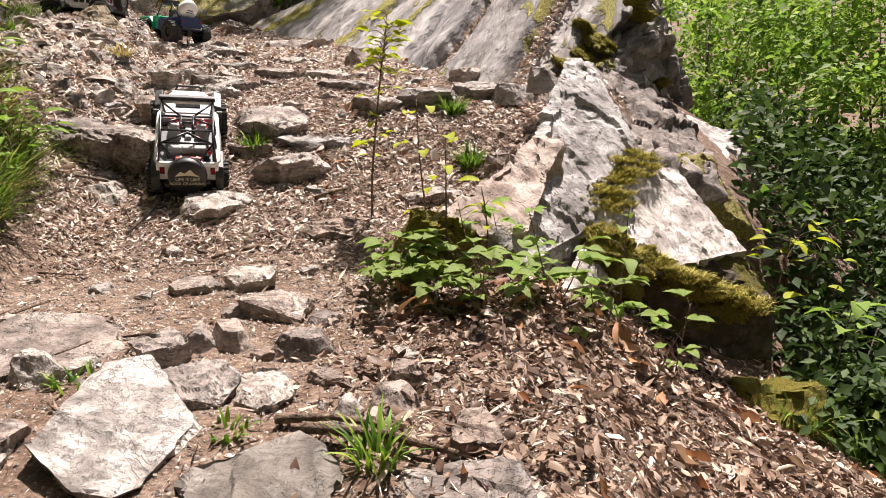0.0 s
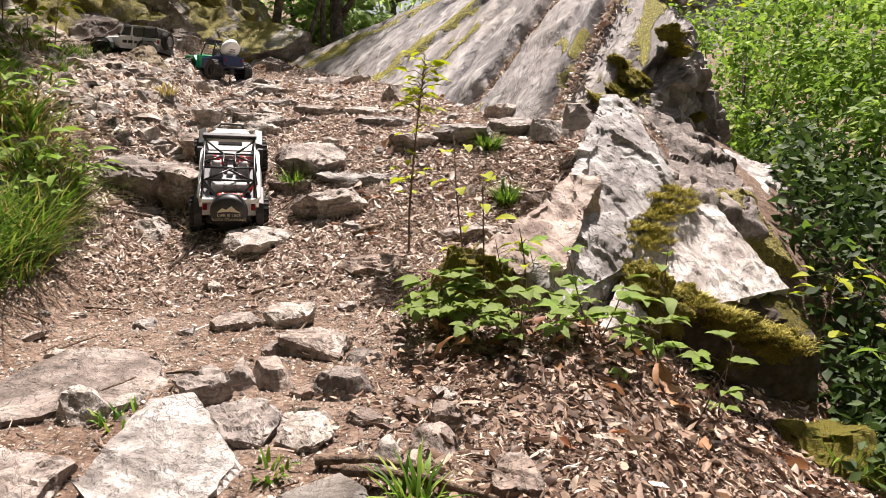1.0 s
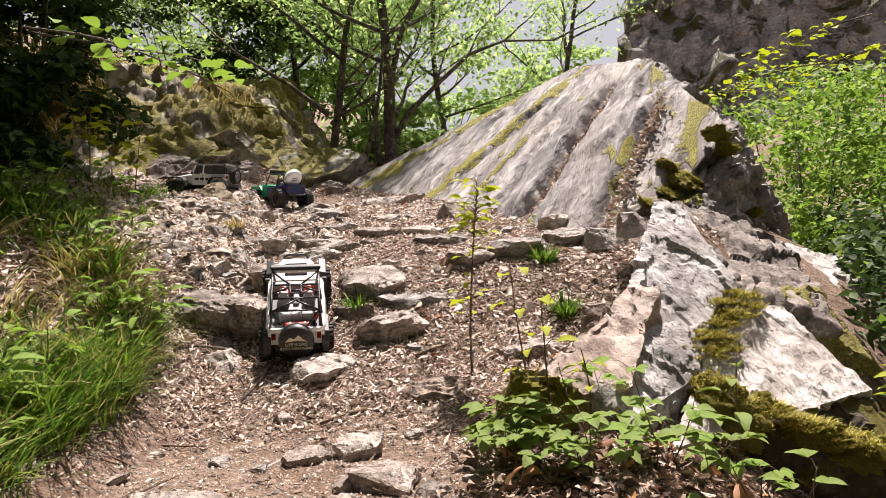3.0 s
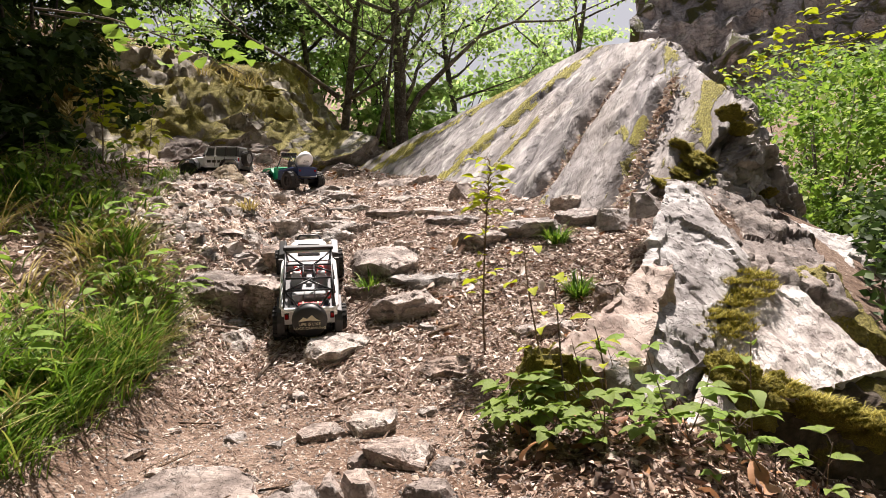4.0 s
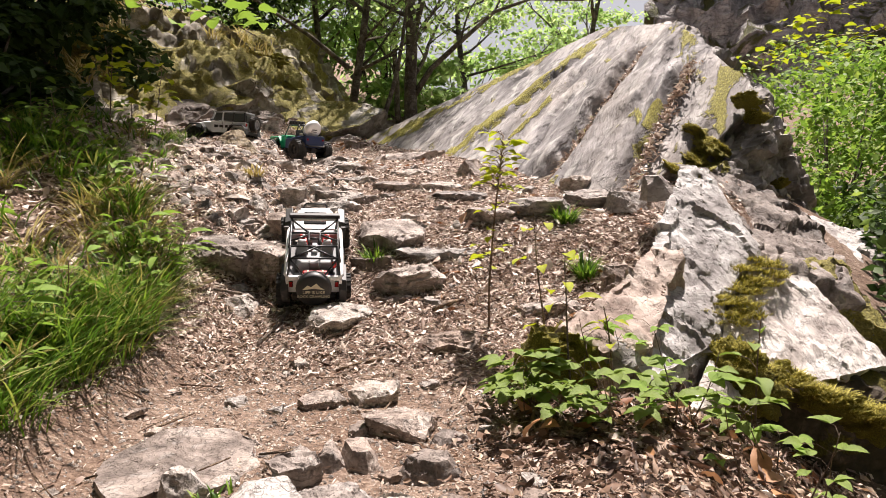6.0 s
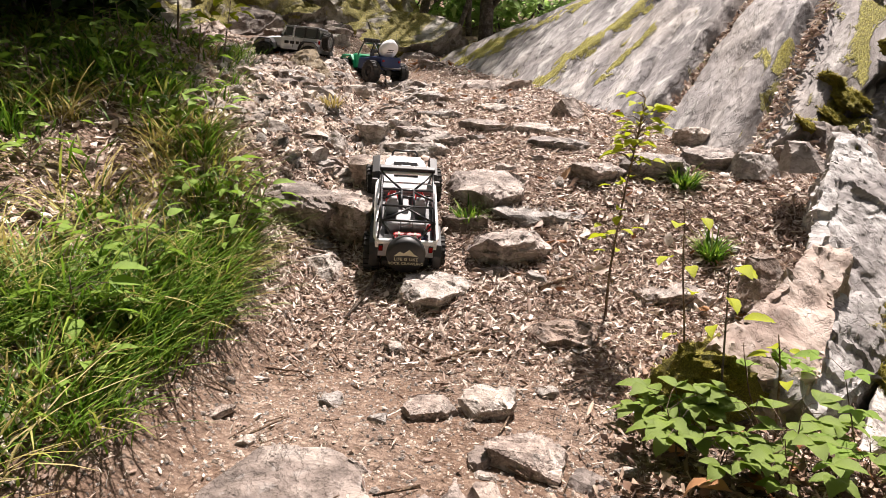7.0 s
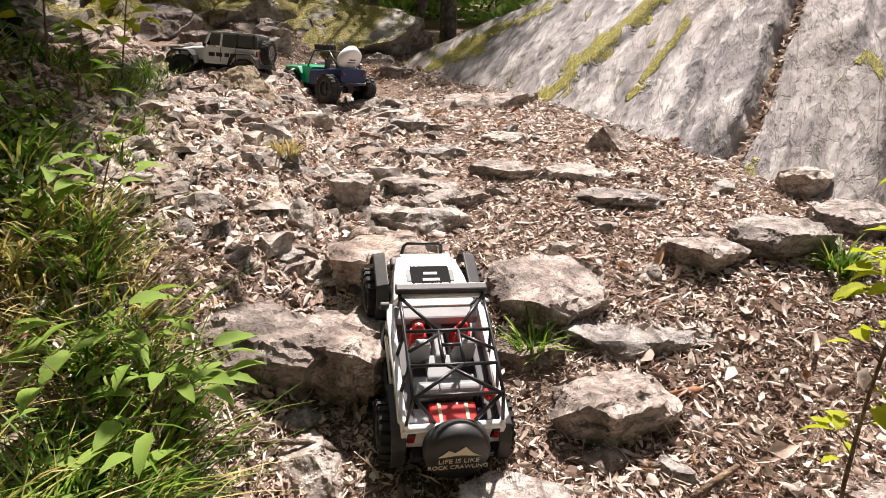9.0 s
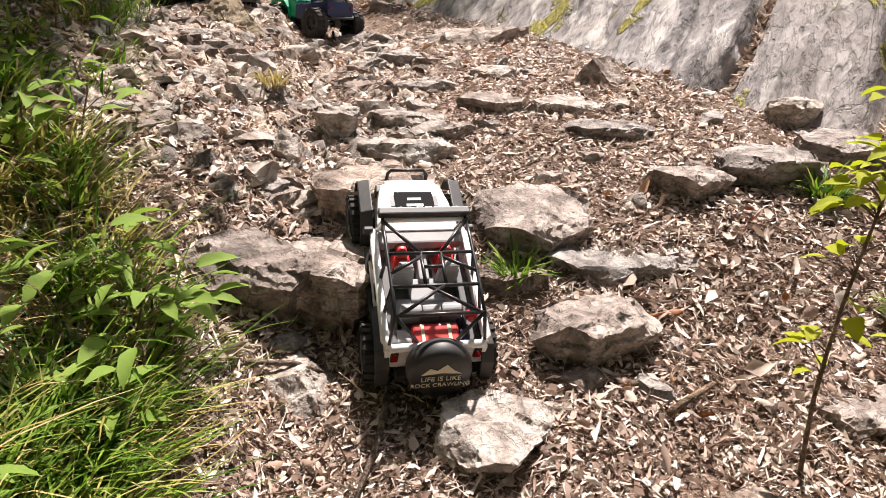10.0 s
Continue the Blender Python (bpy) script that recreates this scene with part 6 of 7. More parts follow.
def leaf_part(parent, mat, size, at, heading, pitch, roll, k, narrow=0.55):
    key = (mat.name, k % 4, narrow)
    if key not in LEAF_SHAPES:
        LEAF_SHAPES[key] = mesh("leaf", *leaf_blade(1.0, narrow, k % 4 + 3), mat)
    ob = new("leaf", LEAF_SHAPES[key])
    ob.parent = parent
    ob.matrix_local = Matrix.Translation(at) @ pose(0, 0, 0, roll, -pitch, heading) @ Matrix.Diagonal((size, size, size, 1))
    return ob


def sapling(x, y, tall, lean, n, size, mat, seed, label, top_share=0.7, z=None, narrow=0.55, stem_r=0.0035, trifoliate=False, category="sapling"):
    """A thin young stem with single leaves, most of them near its top."""
    r = random.Random(seed)
    z = ground_at(x, y) - 0.01 if z is None else z
    top = thing("sapling", pose(x, y, z), label, category)
    d = Vector((lean[0], lean[1], 1))
    pts = bough((0, 0, 0), d, tall, 0, 0, seed, 0.14, 0.5, 8)
    stem = part("stem", tube(pts, stem_r, 7, stem_r * 0.4), TWIG, top, "thin brown stem", shade=True)
    for k in range(n):
        s = 1 - (1 - top_share) * 1.0 * r.random() if r.random() < 0.75 else r.uniform(0.25, 0.8)
        f = s * (len(pts) - 1)
        i = min(int(f), len(pts) - 2)
        p = pts[i].lerp(pts[i + 1], f - i)
        h = r.uniform(0, 360)
        reach = r.uniform(0.3, 1.3) * size
        q = p + Vector((math.cos(radians(h)), math.sin(radians(h)), r.uniform(0.1, 0.6))) * reach
        part("stalk", tube([p, p.lerp(q, 0.5) + Vector((0, 0, 0.01)), q], stem_r * 0.35, 5, stem_r * 0.25), TWIG, top)
        if trifoliate:
            for j, t in enumerate((-62, 0, 62)):
                leaf_part(top, mat, size * (1.0 if t == 0 else 0.8), q, h + t, r.uniform(-8, 22), r.uniform(-20, 20), k + j, narrow)
        else:
            leaf_part(top, mat, size * r.uniform(0.75, 1.2), q, h + r.uniform(-25, 25), r.uniform(-15, 20), r.uniform(-25, 25), k, narrow)
    return top


MOSS_GRASS = leaf_mat("shaggy moss", [(0.0, (0.12, 0.105, 0.018)), (0.5, (0.33, 0.285, 0.045)), (1.0, (0.58, 0.51, 0.13))], 0.7, 0.25, 0.1)
rg = np.random.RandomState(77)


def bank_roots(n, deep=1.25, lo=0.6, hi=4.3, patchy=False):
    if patchy:
        p = bank_roots(4 * n, deep, lo, hi)
        p = p[vnoise(np.c_[p, 0 * p[:, 0]], 2.2, 2) > 0.05]
        return p[:n]
    y = rg.uniform(lo, hi, n)
    edge = np.interp(y, (0.6, 1.2, 1.5, 2.0, 2.4, 2.75, 3.2, 3.8, 4.3), (-1.14, -1.22, -1.26, -1.28, -1.48, -1.68, -1.98, -2.4, -2.7))
    x = edge - deep * rg.uniform(0, 1, n) ** 1.4 - 0.03
    return np.c_[x, y]


blades("grass", bank_roots(60, 0.9, 0.6, 2.45, True), 100, (0.07, 0.24), GRASS, "long arching green grass on the bank", 1, 0.07, 0.0025, 1.5)
blades("grass", bank_roots(46, 1.2, 2.3, 4.3, True), 56, (0.06, 0.18), GRASS, "short green grass higher up the bank", 6, 0.05, 0.0030, 1.7)
blades("grass", bank_roots(520), 5, (0.06, 0.20), GRASS, "scattered single grass blades on the bank", 5, 0.09, 0.004, 1.2)
blades("grass", bank_roots(95, 1.1, 0.6, 2.7), 34, (0.06, 0.20), STRAW, "dry straw-coloured grass among the green", 3, 0.05, 0.0026, 1.8)
blades("grass", np.c_[-1.86 - 0.46 * (np.linspace(2.95, 4.3, 40) - 3) + rg.normal(0, 0.05, 40), np.linspace(2.95, 4.3, 40)], 26, (0.04, 0.13), GRASS, "thin grass along the foot of the bank", 9, 0.05, 0.0024, 1.5)
blades("grass", bank_roots(80, 1.2, 2.5, 4.3), 26, (0.05, 0.15), STRAW, "short dry grass higher up the bank", 7, 0.05, 0.0026, 1.8)
ey = rg.uniform(1.1, 2.4, 60)
ex = np.interp(ey, (1.1, 1.5, 2.0, 2.4), (-1.20, -1.25, -1.30, -1.46)) - rg.uniform(-0.04, 0.16, 60)
blades("grass", np.c_[ex, ey][:38], 46, (0.06, 0.20), GRASS, "loose green grass spilling over the bank's foot", 10, 0.07, 0.0022, 1.5)
blades("grass", np.c_[ex, ey][38:], 40, (0.06, 0.20), STRAW, "dry grass spilling over the bank's foot", 12, 0.07, 0.0020, 1.7)
blades("grass", [(-1.40, 1.98), (-1.46, 2.06), (-1.39, 2.12), (-1.50, 1.90), (-1.42, 1.60), (-1.50, 1.48), (-1.60, 2.35), (-1.70, 2.55)], 120, (0.08, 0.24), GRASS, "thick bright tufts at the path's edge", 2, 0.06, 0.0026, 1.5)
for k, (x, y, nb, hi) in enumerate(((-0.73, 2.71, 90, 0.13), (0.10, 2.62, 190, 0.20), (0.04, 2.98, 170, 0.17), (-0.10, 0.93, 60, 0.13), (-1.52, 3.40, 80, 0.12), (-0.66, 1.16, 24, 0.06), (-1.30, 3.42, 40, 0.10), (-0.34, 1.0, 24, 0.06), (1.10, 1.95, 60, 0.22), (1.25, 1.80, 60, 0.24))):
    ob = blades("grass_tuft", [(x, y)], nb, (0.4 * hi, hi), GRASS if k != 4 else STRAW, "small tuft of grass between the stones of the path", 20 + k, 0.035 if hi < 0.16 else 0.05, 0.0032, 0.9, "grass tuft", False, on=None if k != 4 else 1.52)
sx = rg.uniform(0, 1, 90)
seam = np.c_[0.47 + 0.27 * sx + rg.normal(0, 0.028, 90), 2.14 + 0.42 * sx + rg.normal(0, 0.022, 90)]
seam = np.c_[seam, 1.205 - (0.46 * (seam[:, 0] - 0.08) - 0.53 * (seam[:, 1] - 2.03)) / 0.71 - 0.004]
blades("moss_grass", seam, 60, (0.006, 0.024), MOSS_GRASS, "short yellow-green grass and moss in the boulder's seam", 40, 0.03, 0.0016, 1.5)
foot = np.c_[rg.uniform(0.36, 1.02, 110), rg.uniform(2.09, 2.15, 110)]
foot = np.c_[foot, 0.98 - 0.42 * (foot[:, 0] - 0.42) + rg.uniform(-0.03, 0.015, 110)]
blades("moss_grass", foot, 56, (0.008, 0.026), MOSS_GRASS, "shaggy moss along the boulder's overhung edge", 41, 0.035, 0.0018, 1.8)

tips = []
for v, m in MOSSED:
    if m.translation.y < 4.0:
        out = v / np.linalg.norm(v, axis=1)[:, None]
        pick = np.where((out @ np.array(m.to_3x3()).T)[:, 2] > -0.35)[0]
        pick = rg.choice(pick, 620)
        tips.append(v[pick] @ np.array(m.to_3x3()).T + np.array(m.translation) - 0.004 * out[pick])
blades("moss_grass", np.concatenate(tips), 4, (0.004, 0.013), MOSS_GRASS, "short shaggy shoots of yellow-green moss", 42, 0.006, 0.0013, 1.3)
blades("grass", bank_roots(80, 1.6, -3.0, 0.7), 60, (0.10, 0.30), GRASS, "long green grass on the lower bank", 8, 0.06, 0.0034, 1.6)
bank = bank_roots(6000, 1.5, 0.6, 4.3, True)
iv, jf = cloud_geo(len(bank), (0, 0, 0), (1, 1, 1), (0.018, 0.05), 811, 0.4)
cnt = len(iv) // 4
iv = (iv.reshape(cnt, 4, 3) - iv.reshape(cnt, 4, 3).mean(1)[:, None] + np.c_[bank, land(bank[:, 0], bank[:, 1]) + rg.uniform(0.01, 0.09, len(bank))][:cnt, None]).reshape(-1, 3)
tagged(new("bank_cover", mesh("bank_cover", iv, jf, BRAMBLE_LEAF, False)), "small green leaves covering the bank under the grass", "ground cover", kind="stuff")
scatter("leaf_litter", 9000, lambda r, n: bank_roots(n, 1.4), CURLED, (0.02, 0.06), LITTER, "dry leaves lying between the tufts of the bank", "leaf litter", 0.01, 40, seed=17)

# plants of the bank
for k in range(64):
    x, y = bank_roots(1, 1.1)[0]
    sapling(x, y, rg.uniform(0.08, 0.22), (rg.uniform(-0.2, 0.4), rg.uniform(-0.3, 0.1)), int(rg.randint(5, 10)), rg.uniform(0.05, 0.085), LEAF, 300 + k, "leafy green herb growing through the bank's grass", 0.3, narrow=0.42, category="herb")
sapling(-1.42, 2.26, 0.16, (0.3, -0.2), 16, 0.075, LEAF, 331, "broad-leaved green herb beside the step rock", 0.3, narrow=0.40, category="herb")
for k, (x, y, h) in enumerate(((-1.37, 2.20, 0.14), (-1.45, 2.34, 0.17), (-1.38, 2.33, 0.12), (-1.36, 2.10, 0.12))):
    sapling(x, y, h, (0.25, -0.2), 14, 0.072, LEAF, 335 + k, "broad-leaved green herb beside the step rock", 0.3, narrow=0.36, category="herb")
for k, (x, y, h) in enumerate(((-2.12, 3.5, 0.42), (-2.24, 3.3, 0.42), (-2.34, 3.45, 0.46))):
    sapling(x, y, h, (0.15, -0.1), 13, 0.07, YELLOW_LEAF, 350 + k, "young maple shoot with yellow-green leaves", 0.5, narrow=0.8)

led = np.c_[rg.uniform(-4.2, -2.5, 60), rg.uniform(6.1, 6.5, 60), rg.uniform(2.2, 2.95, 60)]
blades("grass", led, 26, (0.06, 0.22), STRAW, "dry grass hanging from the outcrop's ledges", 44, 0.06, 0.004, 1.6)
led = np.c_[rg.uniform(-3.9, -3.3, 50), rg.uniform(4.5, 5.4, 50), rg.uniform(2.2, 3.0, 50)]
blades("grass", led, 26, (0.06, 0.22), STRAW, "dry grass hanging from the outcrop's ledges", 45, 0.06, 0.004, 1.6)

# saplings and brambles before the white boulder
sapling(-0.235, 2.27, 0.66, (0.0, 0.02), 70, 0.045, YELLOW_LEAF, 401, "slender sapling with yellow-green leaves on the path", 0.72, narrow=0.62, stem_r=0.0045)
sapling(-0.04, 1.98, 0.48, (-0.12, 0.05), 6, 0.058, YELLOW_LEAF, 402, "thin sapling with a few broad leaves", 0.6, narrow=0.62)
sapling(0.02, 1.78, 0.40, (-0.1, 0.0), 5, 0.055, YELLOW_LEAF, 403, "thin sapling with a few broad leaves", 0.6, narrow=0.5)
sapling(0.12, 1.74, 0.27, (0.05, 0.0), 5, 0.045, YELLOW_LEAF, 404, "short yellow-green shoot before the boulder", 0.6)
sapling(0.50, 1.86, 0.36, (0.02, 0.05), 5, 0.075, BRAMBLE_LEAF, 405, "thin upright shoot with a few leaves", 0.5)
rb = random.Random(9)
for k in range(32):
    x, y = rb.uniform(-0.12, 0.66), rb.uniform(1.5, 1.84)
    sapling(x, y, rb.uniform(0.07, 0.26) * (1.15 - 0.6 * abs(x - 0.3)), (rb.uniform(-0.5, 0.5), rb.uniform(-0.5, 0.2)), rb.randint(2, 5), rb.uniform(0.042, 0.068), BRAMBLE_LEAF if k % 4 else LEAF, 420 + k, "low bramble with three-part leaves before the white boulder", 0.55, narrow=0.6, stem_r=0.0022, trifoliate=True, category="bramble")
for k, (x, y, h) in enumerate(((1.22, 2.5, 0.42), (1.3, 2.2, 0.42), (1.45, 2.7, 0.5))):
    sapling(x, y, h, (0.15, -0.1), 9, 0.08, LEAF if k % 2 else YELLOW_LEAF, 470 + k, "leafy shoot beside the boulder's foot", 0.4)
for k in range(16):
    x, y = rb.uniform(-0.12, 0.5), rb.uniform(1.4, 1.75)
    ob = new("dry_leaf", mesh("dry_leaf", *leaf_blade(rb.uniform(0.05, 0.085), rb.uniform(0.03, 0.05), 500 + k), RUSSET))
    ob.matrix_world = pose(x, y, ground_at(x, y) + 0.02, rb.uniform(-50, 50), rb.uniform(-60, 15), rb.uniform(0, 360))
    tagged(ob, "large curled russet leaf caught in the brambles", "dry leaf", "large dry leaves")
for k, (p, q) in enumerate((((-0.44, 2.37, 0.02), (-0.34, 2.45, 0.015)), ((-0.22, 0.985, 0.02), (0.02, 0.93, 0.015)), ((-0.27, 1.02, 0.012), (-0.1, 1.0, 0.02)), ((-0.98, 2.40, 0.015), (-1.0, 2.15, 0.015)), ((-1.12, 2.44, 0.02), (-1.25, 2.36, 0.02)), ((-0.55, 2.05, 0.01), (-0.68, 1.98, 0.01)))):
    a = Vector((p[0], p[1], ground_at(p[0], p[1]) + p[2]))
    b = Vector((q[0], q[1], ground_at(q[0], q[1]) + q[2]))
    mid = a.lerp(b, 0.5) + Vector((0.01, 0.008, 0.006))
    v, f = tube([a, mid, b], 0.008 if k != 1 else 0.010, 8, 0.005)
    tagged(new("stick", mesh("stick", v, f, TWIG)), "dry broken stick lying on the path", "stick", "sticks")


def shrub(x, y, z, radii, n, size, mat, seed, label, stems=5):
    top = thing("shrub", pose(x, y, z), label, "shrub", "shrubs")
    r = random.Random(seed)
    low = ground_at(x, y) - z - 0.05
    for k in range(stems):
        q = (r.uniform(-0.6, 0.6) * radii[0], r.uniform(-0.5, 0.5) * radii[1], r.uniform(0.0, 0.7) * radii[2])
        part("stem", tube([(q[0] * 0.25, q[1] * 0.25, low), (q[0] * 0.6, q[1] * 0.5, low * 0.4), q], 0.016, 6, 0.005), BARK, top, shade=True)
    q = np.random.RandomState(seed)
    clumps = 34
    d = q.normal(0, 1, (clumps, 3))
    d *= (q.uniform(0.25, 1.0, clumps) ** 0.4 / np.linalg.norm(d, axis=1))[:, None]
    geos = []
    for k in range(clumps):
        big = q.uniform(0.24, 0.42)
        geos.append(cloud_geo(n // clumps + 1, d[k] * np.array(radii), (radii[0] * big, radii[1] * big, radii[2] * big * 0.6), size, seed * 7 + k, 0.5))
    part("foliage", merge(geos), mat, top, "dense small green leaves")
    return top


SHRUB = "dense green shrub in the gully beside the rocks"
# Low shrubs take the darkened leaf, so the hollow's shade is in colour.
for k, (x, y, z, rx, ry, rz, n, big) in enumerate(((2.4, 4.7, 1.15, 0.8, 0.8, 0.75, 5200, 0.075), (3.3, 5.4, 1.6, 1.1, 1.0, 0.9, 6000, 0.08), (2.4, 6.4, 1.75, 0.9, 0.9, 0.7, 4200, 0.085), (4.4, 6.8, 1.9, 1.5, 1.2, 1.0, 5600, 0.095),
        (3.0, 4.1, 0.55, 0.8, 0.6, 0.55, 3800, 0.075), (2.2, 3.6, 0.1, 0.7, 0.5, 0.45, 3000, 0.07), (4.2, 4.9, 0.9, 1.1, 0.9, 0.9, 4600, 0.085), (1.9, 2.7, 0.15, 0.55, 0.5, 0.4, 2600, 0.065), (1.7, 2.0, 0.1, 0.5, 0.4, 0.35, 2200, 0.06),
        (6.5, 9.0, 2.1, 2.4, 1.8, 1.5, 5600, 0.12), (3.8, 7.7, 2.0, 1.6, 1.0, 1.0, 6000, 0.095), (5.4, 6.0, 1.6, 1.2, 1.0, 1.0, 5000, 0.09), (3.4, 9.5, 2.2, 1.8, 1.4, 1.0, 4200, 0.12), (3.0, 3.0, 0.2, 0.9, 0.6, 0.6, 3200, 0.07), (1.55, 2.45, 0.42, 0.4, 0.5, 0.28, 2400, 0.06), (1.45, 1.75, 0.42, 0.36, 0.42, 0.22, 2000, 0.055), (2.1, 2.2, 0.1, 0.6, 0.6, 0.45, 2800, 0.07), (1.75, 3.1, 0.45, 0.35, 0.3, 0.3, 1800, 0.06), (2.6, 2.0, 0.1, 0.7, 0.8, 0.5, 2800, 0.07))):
    shrub(x, y, z, (rx, ry, rz), n, (big * 0.55, big), SHADE_LEAF if z < 0.6 else LEAF, 600 + k, SHRUB)
# Bushes in darkened leaf for the bank's shade; the highest also block sun.
SHADE = "bush overhanging the bank, its leaves darkened for shade"
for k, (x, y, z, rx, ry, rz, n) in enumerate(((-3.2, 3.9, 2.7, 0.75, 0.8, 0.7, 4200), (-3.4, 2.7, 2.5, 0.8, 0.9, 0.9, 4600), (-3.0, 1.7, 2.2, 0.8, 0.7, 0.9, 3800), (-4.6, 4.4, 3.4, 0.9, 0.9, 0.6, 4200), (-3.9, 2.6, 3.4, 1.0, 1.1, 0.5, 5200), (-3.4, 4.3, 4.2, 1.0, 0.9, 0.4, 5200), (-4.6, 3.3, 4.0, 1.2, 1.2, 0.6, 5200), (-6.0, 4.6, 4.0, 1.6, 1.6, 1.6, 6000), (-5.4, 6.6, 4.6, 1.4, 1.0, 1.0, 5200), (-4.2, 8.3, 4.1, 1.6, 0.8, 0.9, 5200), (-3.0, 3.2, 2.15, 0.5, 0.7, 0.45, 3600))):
    shrub(x, y, z, (rx, ry, rz), 2 * n, (0.05, 0.10), SHADE_LEAF, 640 + k, SHADE)


def hanging(x, y, z, way, n, size, mat, seed, label):
    """A leafy branch reaching in from above."""
    top = thing("branch", pose(x, y, z), label, "branch")
    pts = bough((0, 0, 0), way, 0.9, 0, 0, seed, 0.25, -0.2, 8)
    part("wood", tube(pts, 0.006, 6, 0.002), TWIG, top, shade=True)
    r = random.Random(seed)
    for k in range(n):
        i = r.randint(2, len(pts) - 1)
        q = pts[i] + Vector((r.uniform(-0.12, 0.12), r.uniform(-0.12, 0.12), r.uniform(-0.09, 0.05)))
        leaf_part(top, mat, size * r.uniform(0.7, 1.2), q, r.uniform(0, 360), r.uniform(-5, 35), r.uniform(-25, 25), k, 0.66)
    return top


hanging(-2.0, 2.6, 2.42, (1.0, 0.1, -0.12), 26, 0.085, LEAF, 701, "hazel branch with broad bright leaves hanging over the bank")
hanging(-2.2, 2.9, 2.5, (1.0, 0.0, -0.2), 22, 0.085, LEAF, 702, "hazel branch with broad bright leaves hanging over the bank")
hanging(3.4, 5.0, 2.75, (-1.0, 0.1, -0.1), 40, 0.09, YELLOW_LEAF, 703, "sunlit branch with yellow-green leaves above the shrubs")
hanging(3.9, 5.2, 2.55, (-1.0, -0.2, -0.1), 40, 0.09, YELLOW_LEAF, 704, "sunlit branch with yellow-green leaves above the shrubs")
hanging(3.6, 4.6, 2.3, (-1.0, 0.0, 0.0), 36, 0.09, YELLOW_LEAF, 705, "sunlit branch with yellow-green leaves above the shrubs")

for k, (x, z) in enumerate(((2.35, 2.68), (2.6, 2.5), (2.2, 2.42))):
    hanging(x, 5.0 + 0.1 * k, z, (-1.0, 0.05, -0.1 + 0.05 * k), 44, 0.075, YELLOW_LEAF, 706 + k, "sunlit branch with yellow-green leaves above the shrubs")

# trees at the head of the path
tree(-1.35, 6.85, 2.7, 0.070, (0.10, 0.0, 1), 21, FAR_LEAF, "dark forked tree at the head of the path", 9, (0.03, 0.065), 5200, fork=0.1, z0=1.9, bend=0.2,
     own=(([(0.02, 0, 0.42), (0.22, 0.05, 0.72), (0.52, 0.1, 0.98), (0.85, 0.15, 1.25), (1.2, 0.2, 1.36), (1.7, 0.3, 1.34)], 0.035, 0.008), ([(0.06, 0, 1.05), (0.2, 0.0, 1.5), (0.5, 0.1, 2.0), (0.75, 0.1, 2.6)], 0.04, 0.012)))
tree(-2.02, 7.1, 2.6, 0.046, (0.06, 0.0, 1), 22, FAR_LEAF, "slim dark tree at the head of the path", 10, (0.03, 0.065), 5200, fork=0.05, z0=2.1, bend=0.2,
     own=(([(0, 0, 0.6), (-0.4, -0.05, 0.95), (-0.9, -0.1, 1.3), (-1.5, -0.1, 1.9)], 0.028, 0.008), ([(0.02, 0, 0.5), (0.3, 0.1, 0.8), (0.6, 0.2, 1.25)], 0.02, 0.006)))
# Tree added with its crown and sprays out of view, to shade the bank.
canopy = tree(-4.9, 5.2, 3.6, 0.12, (0.25, -0.05, 1), 29, SHADE_LEAF, "unseen tree added to shade the bank", 5, (0.08, 0.14), 2600, spread=0.9)
part("crown", cloud_geo(11000, (1.2, -0.5, 3.3), (1.5, 2.1, 0.55), (0.10, 0.17), 291, 0.6), SHADE_LEAF, canopy, "unseen crown shading the bank")
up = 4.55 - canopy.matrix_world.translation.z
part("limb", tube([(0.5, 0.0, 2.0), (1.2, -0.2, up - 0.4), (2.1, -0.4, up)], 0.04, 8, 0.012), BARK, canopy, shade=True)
part("crown", cloud_geo(8200, (2.0, -0.45, up + 0.05), (1.25, 1.1, 0.26), (0.07, 0.12), 292, 0.6), SHADE_LEAF, canopy, "unseen spray added to shade the upper bank")
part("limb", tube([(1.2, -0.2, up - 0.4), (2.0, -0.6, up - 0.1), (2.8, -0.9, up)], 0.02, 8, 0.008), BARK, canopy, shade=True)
part("crown", cloud_geo(5200, (2.75, -0.85, up + 0.03), (0.6, 1.1, 0.2), (0.06, 0.11), 293, 0.6), SHADE_LEAF, canopy, "unseen spray added to shade the grassy bank")
tree(-1.62, 6.45, 1.5, 0.026, (0.42, 0.1, 1), 23, FAR_LEAF, "pale leaning stem beside the dark tree", 2, (0.04, 0.07), 120, z0=1.9, spread=0.6)
for k, (x, y, h, r0) in enumerate(((-2.9, 9.0, 3.0, 0.05), (-1.0, 9.0, 2.4, 0.045), (-4.4, 10.0, 3.8, 0.07), (-2.4, 10.5, 3.4, 0.06), (-6.2, 9.4, 4.0, 0.08), (0.6, 11.0, 2.8, 0.05), (-1.7, 8.0, 2.6, 0.035))):
    tree(x, y, h, r0, (0.05 * (k % 3 - 1), 0, 1), 30 + k, FAR_LEAF, "thin leafy tree in the wood behind", 9, (0.05, 0.09), 4200, 0.05, spread=1.1, bend=0.2)
WOOD = "green woodland undergrowth behind the trees"
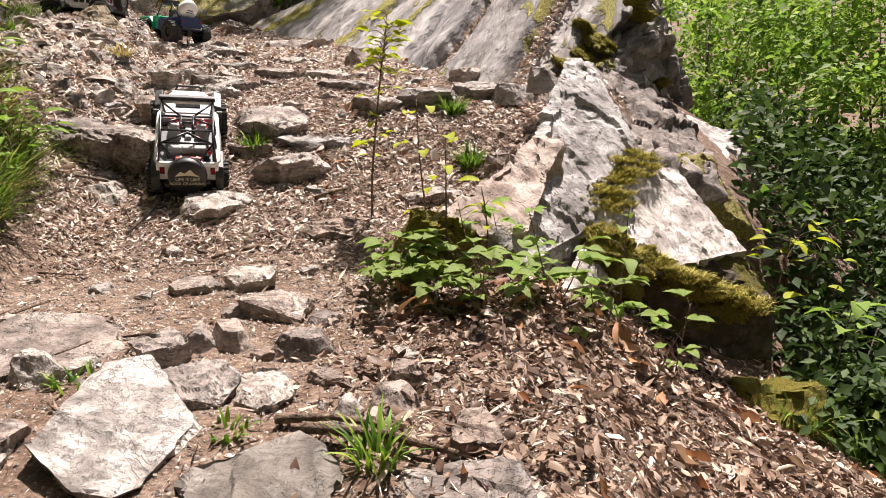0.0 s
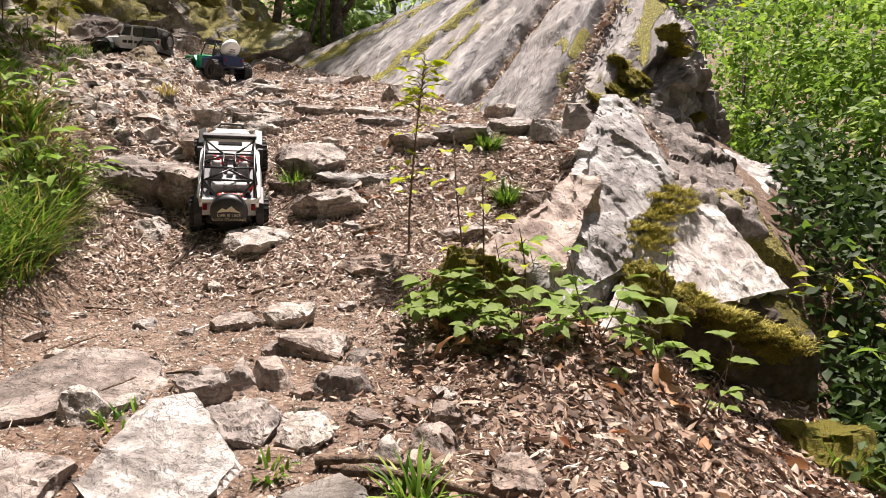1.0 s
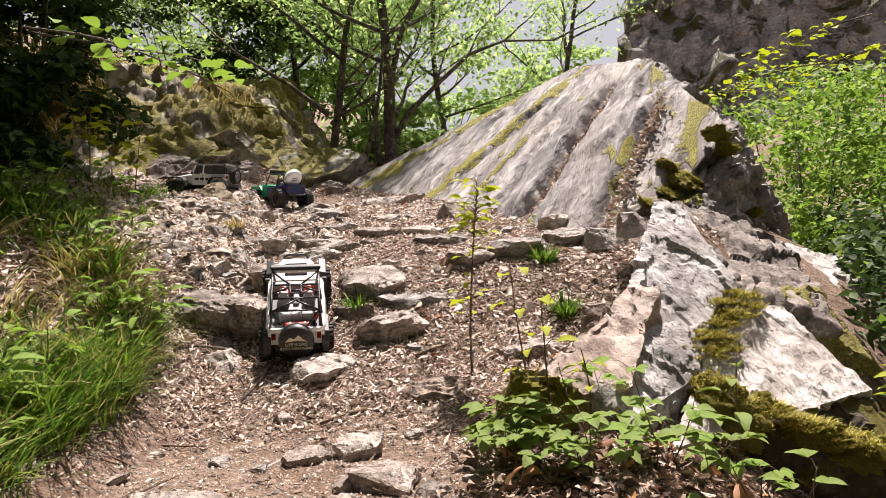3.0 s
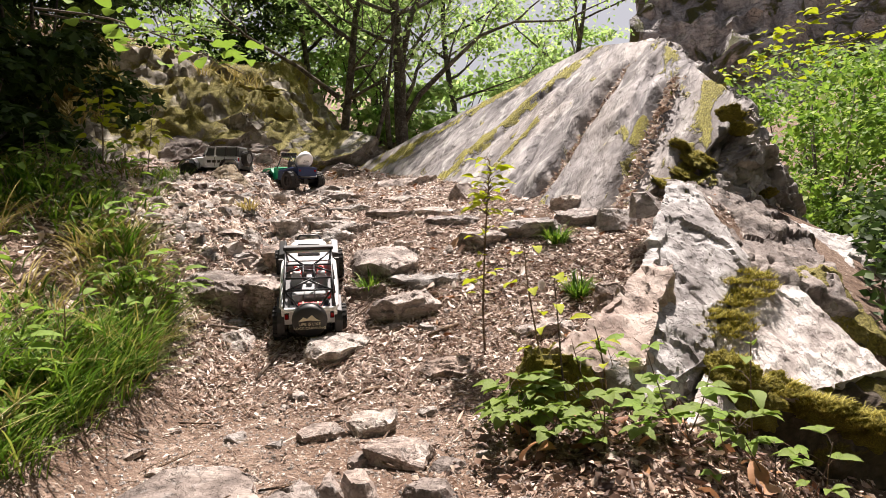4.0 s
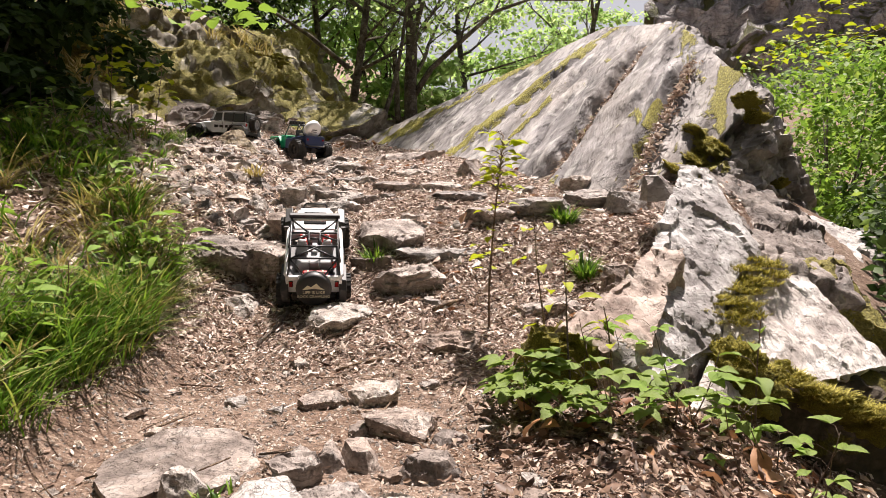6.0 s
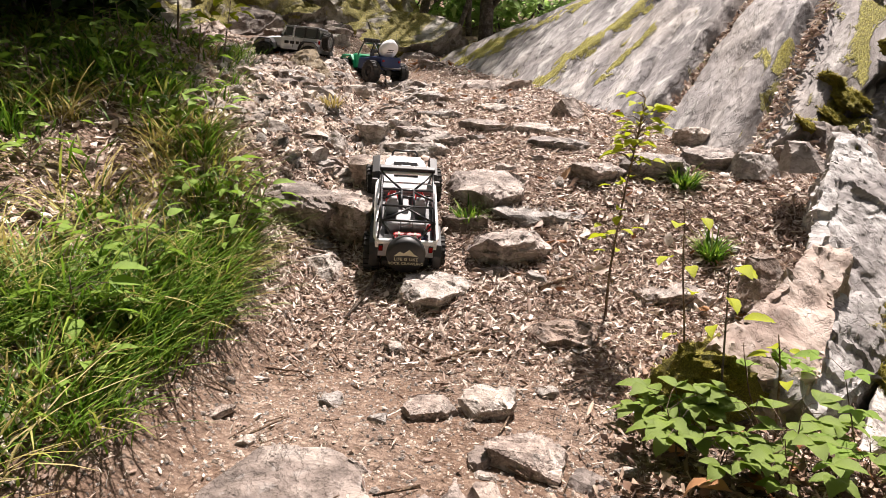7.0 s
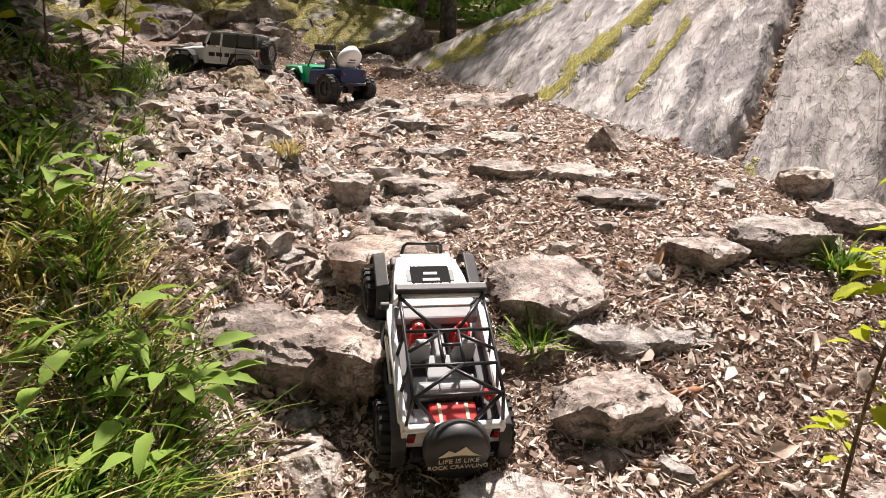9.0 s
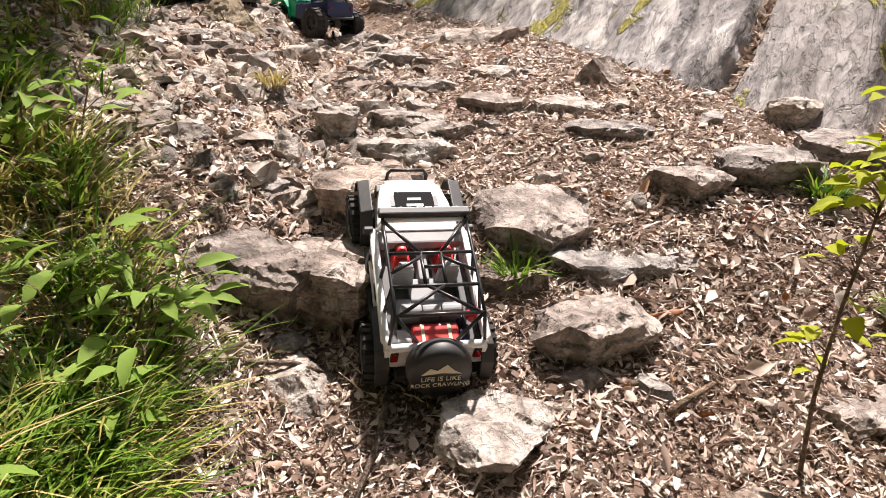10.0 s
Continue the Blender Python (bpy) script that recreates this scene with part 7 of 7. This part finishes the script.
for k, (x, y, z, rx, ry, rz, n) in enumerate(((-3.0, 9.5, 2.9, 1.6, 0.8, 0.8, 4200), (-1.2, 10.0, 2.8, 1.5, 0.8, 0.55, 3600), (-5.2, 10.5, 4.2, 2.0, 1.0, 1.8, 5200), (-2.6, 12.5, 5.0, 1.9, 1.0, 2.0, 5200), (-7.5, 12.0, 6.0, 2.5, 1.5, 2.6, 5200), (0.8, 13.0, 3.2, 2.0, 1.0, 0.7, 3200), (-4.6, 13.5, 7.2, 2.6, 1.2, 1.9, 4600), (-1.4, 8.6, 2.5, 1.0, 0.5, 0.45, 3000), (-3.2, 9.4, 3.8, 1.2, 0.6, 0.9, 3600), (-2.2, 9.5, 4.6, 1.3, 0.8, 0.7, 3600), (0.2, 12.0, 3.9, 1.2, 0.7, 0.5, 2200))):
    shrub(x, y, z, (rx, ry, rz), n, (0.07, 0.13), FAR_LEAF, 680 + k, WOOD)

SKY_BLOCK = "woods added around the path to block sky light"
# Leaf masses added behind and beside the camera to cut sky light.
for k, (x, y, z, rx, ry, rz) in enumerate(((-1.0, -7.0, 3.0, 4.0, 2.0, 4.0), (-6.0, -4.0, 3.5, 2.5, 3.5, 4.0), (5.0, -6.5, 2.5, 4.0, 2.5, 4.0), (9.0, -1.5, 2.0, 2.5, 3.5, 3.5), (-8.0, 1.5, 4.5, 2.5, 3.0, 3.5), (0.5, -11.0, 6.0, 7.0, 2.0, 5.0), (10.0, 4.5, 2.5, 2.5, 3.0, 3.0), (-7.0, 6.5, 6.0, 2.0, 2.5, 3.0))):
    shrub(x, y, z, (rx, ry, rz), 5200, (0.25, 0.55), SHADE_LEAF if k % 2 else LEAF, 900 + k, SKY_BLOCK, 4)

SKY_COVER = "unseen crown added to block sky light"
# Crowns added out of view so that less sky light reaches stone fronts.
for k, (x, y, z, rx, ry, rz) in enumerate(((0.0, -3.2, 7.0, 3.6, 2.4, 1.8), (-4.6, -2.6, 6.6, 2.4, 2.6, 1.8), (4.8, -2.8, 6.4, 2.6, 2.6, 2.0), (0.0, -6.5, 8.5, 5.0, 2.0, 2.5))):
    shrub(x, y, z, (rx, ry, rz), 4200, (0.25, 0.5), SHADE_LEAF, 920 + k, SKY_COVER, 3)

rc = np.random.RandomState(8)
gcx, gcy = rc.uniform(1.0, 5.5, 46000), -3.0 + 12.0 * rc.uniform(0, 1, 46000) ** 1.1
low_x = np.interp(gcy, (0.8, 2.0, 3.2, 4.2), (1.15, 1.12, 1.35, 1.7))
sel = gcx > low_x + 0.25 * vnoise(np.c_[gcx, gcy, 0 * gcx], 1.7, 2) * (gcy < 1.5) + 0.3 * np.clip(0.6 - gcy, 0, 3)
gcx, gcy = gcx[sel], gcy[sel]
gcz = land(gcx, gcy) + rc.uniform(0.02, 0.30, len(gcx)) * (0.4 + 0.6 * smooth(1.1, 1.8, gcx))
cv, cf = cloud_geo(len(gcx), (0, 0, 0), (1, 1, 1), (0.045, 0.085), 808, 0.4)
count = len(cv) // 4
mid = cv.reshape(count, 4, 3).mean(1)
cv = (cv.reshape(count, 4, 3) - mid[:, None] + np.c_[gcx, gcy, gcz][:count, None]).reshape(-1, 3)
# Most nearer leaves take the darkened colour, painting in the gully's shade.
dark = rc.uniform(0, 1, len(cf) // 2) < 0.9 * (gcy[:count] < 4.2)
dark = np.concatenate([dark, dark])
tagged(new("ground_cover", mesh("ground_cover", cv, cf[dark], SHADE_LEAF, False)), "leafy ground cover in the gully, shade put in its colour", "ground cover", kind="stuff")
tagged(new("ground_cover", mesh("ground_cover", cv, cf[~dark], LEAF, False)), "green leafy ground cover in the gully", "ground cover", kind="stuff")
near = np.c_[rc.uniform(1.05, 4.2, 30000), rc.uniform(0.8, 6.0, 30000)]
thick = (1 - smooth(2.6, 4.1, near[:, 0])) * smooth(0.8, 1.6, near[:, 1]) * (1 - smooth(4.6, 6.0, near[:, 1]))
near = near[rc.uniform(0, 1, len(near)) < thick]
near = near[near[:, 0] > np.interp(near[:, 1], (0.8, 2.0, 3.2, 4.2, 5.2, 6.0), (1.2, 1.18, 1.45, 1.75, 1.9, 2.1))]
nvz, nfz = cloud_geo(len(near), (0, 0, 0), (1, 1, 1), (0.04, 0.075), 809, 0.4)
kept = len(nvz) // 4
lift = land(near[:, 0], near[:, 1]) + rc.uniform(0.02, 0.42, len(near)) * (0.3 + 0.7 * smooth(1.2, 1.9, near[:, 0]))
nvz = (nvz.reshape(kept, 4, 3) - nvz.reshape(kept, 4, 3).mean(1)[:, None] + np.c_[near, lift][:kept, None]).reshape(-1, 3)
# Shade of the gully floor is put into this leaf colour.
tagged(new("ground_cover", mesh("ground_cover", nvz, nfz, SHADE_LEAF, False)), "leaves crowding the gully's floor, darkened for shade", "ground cover", kind="stuff")
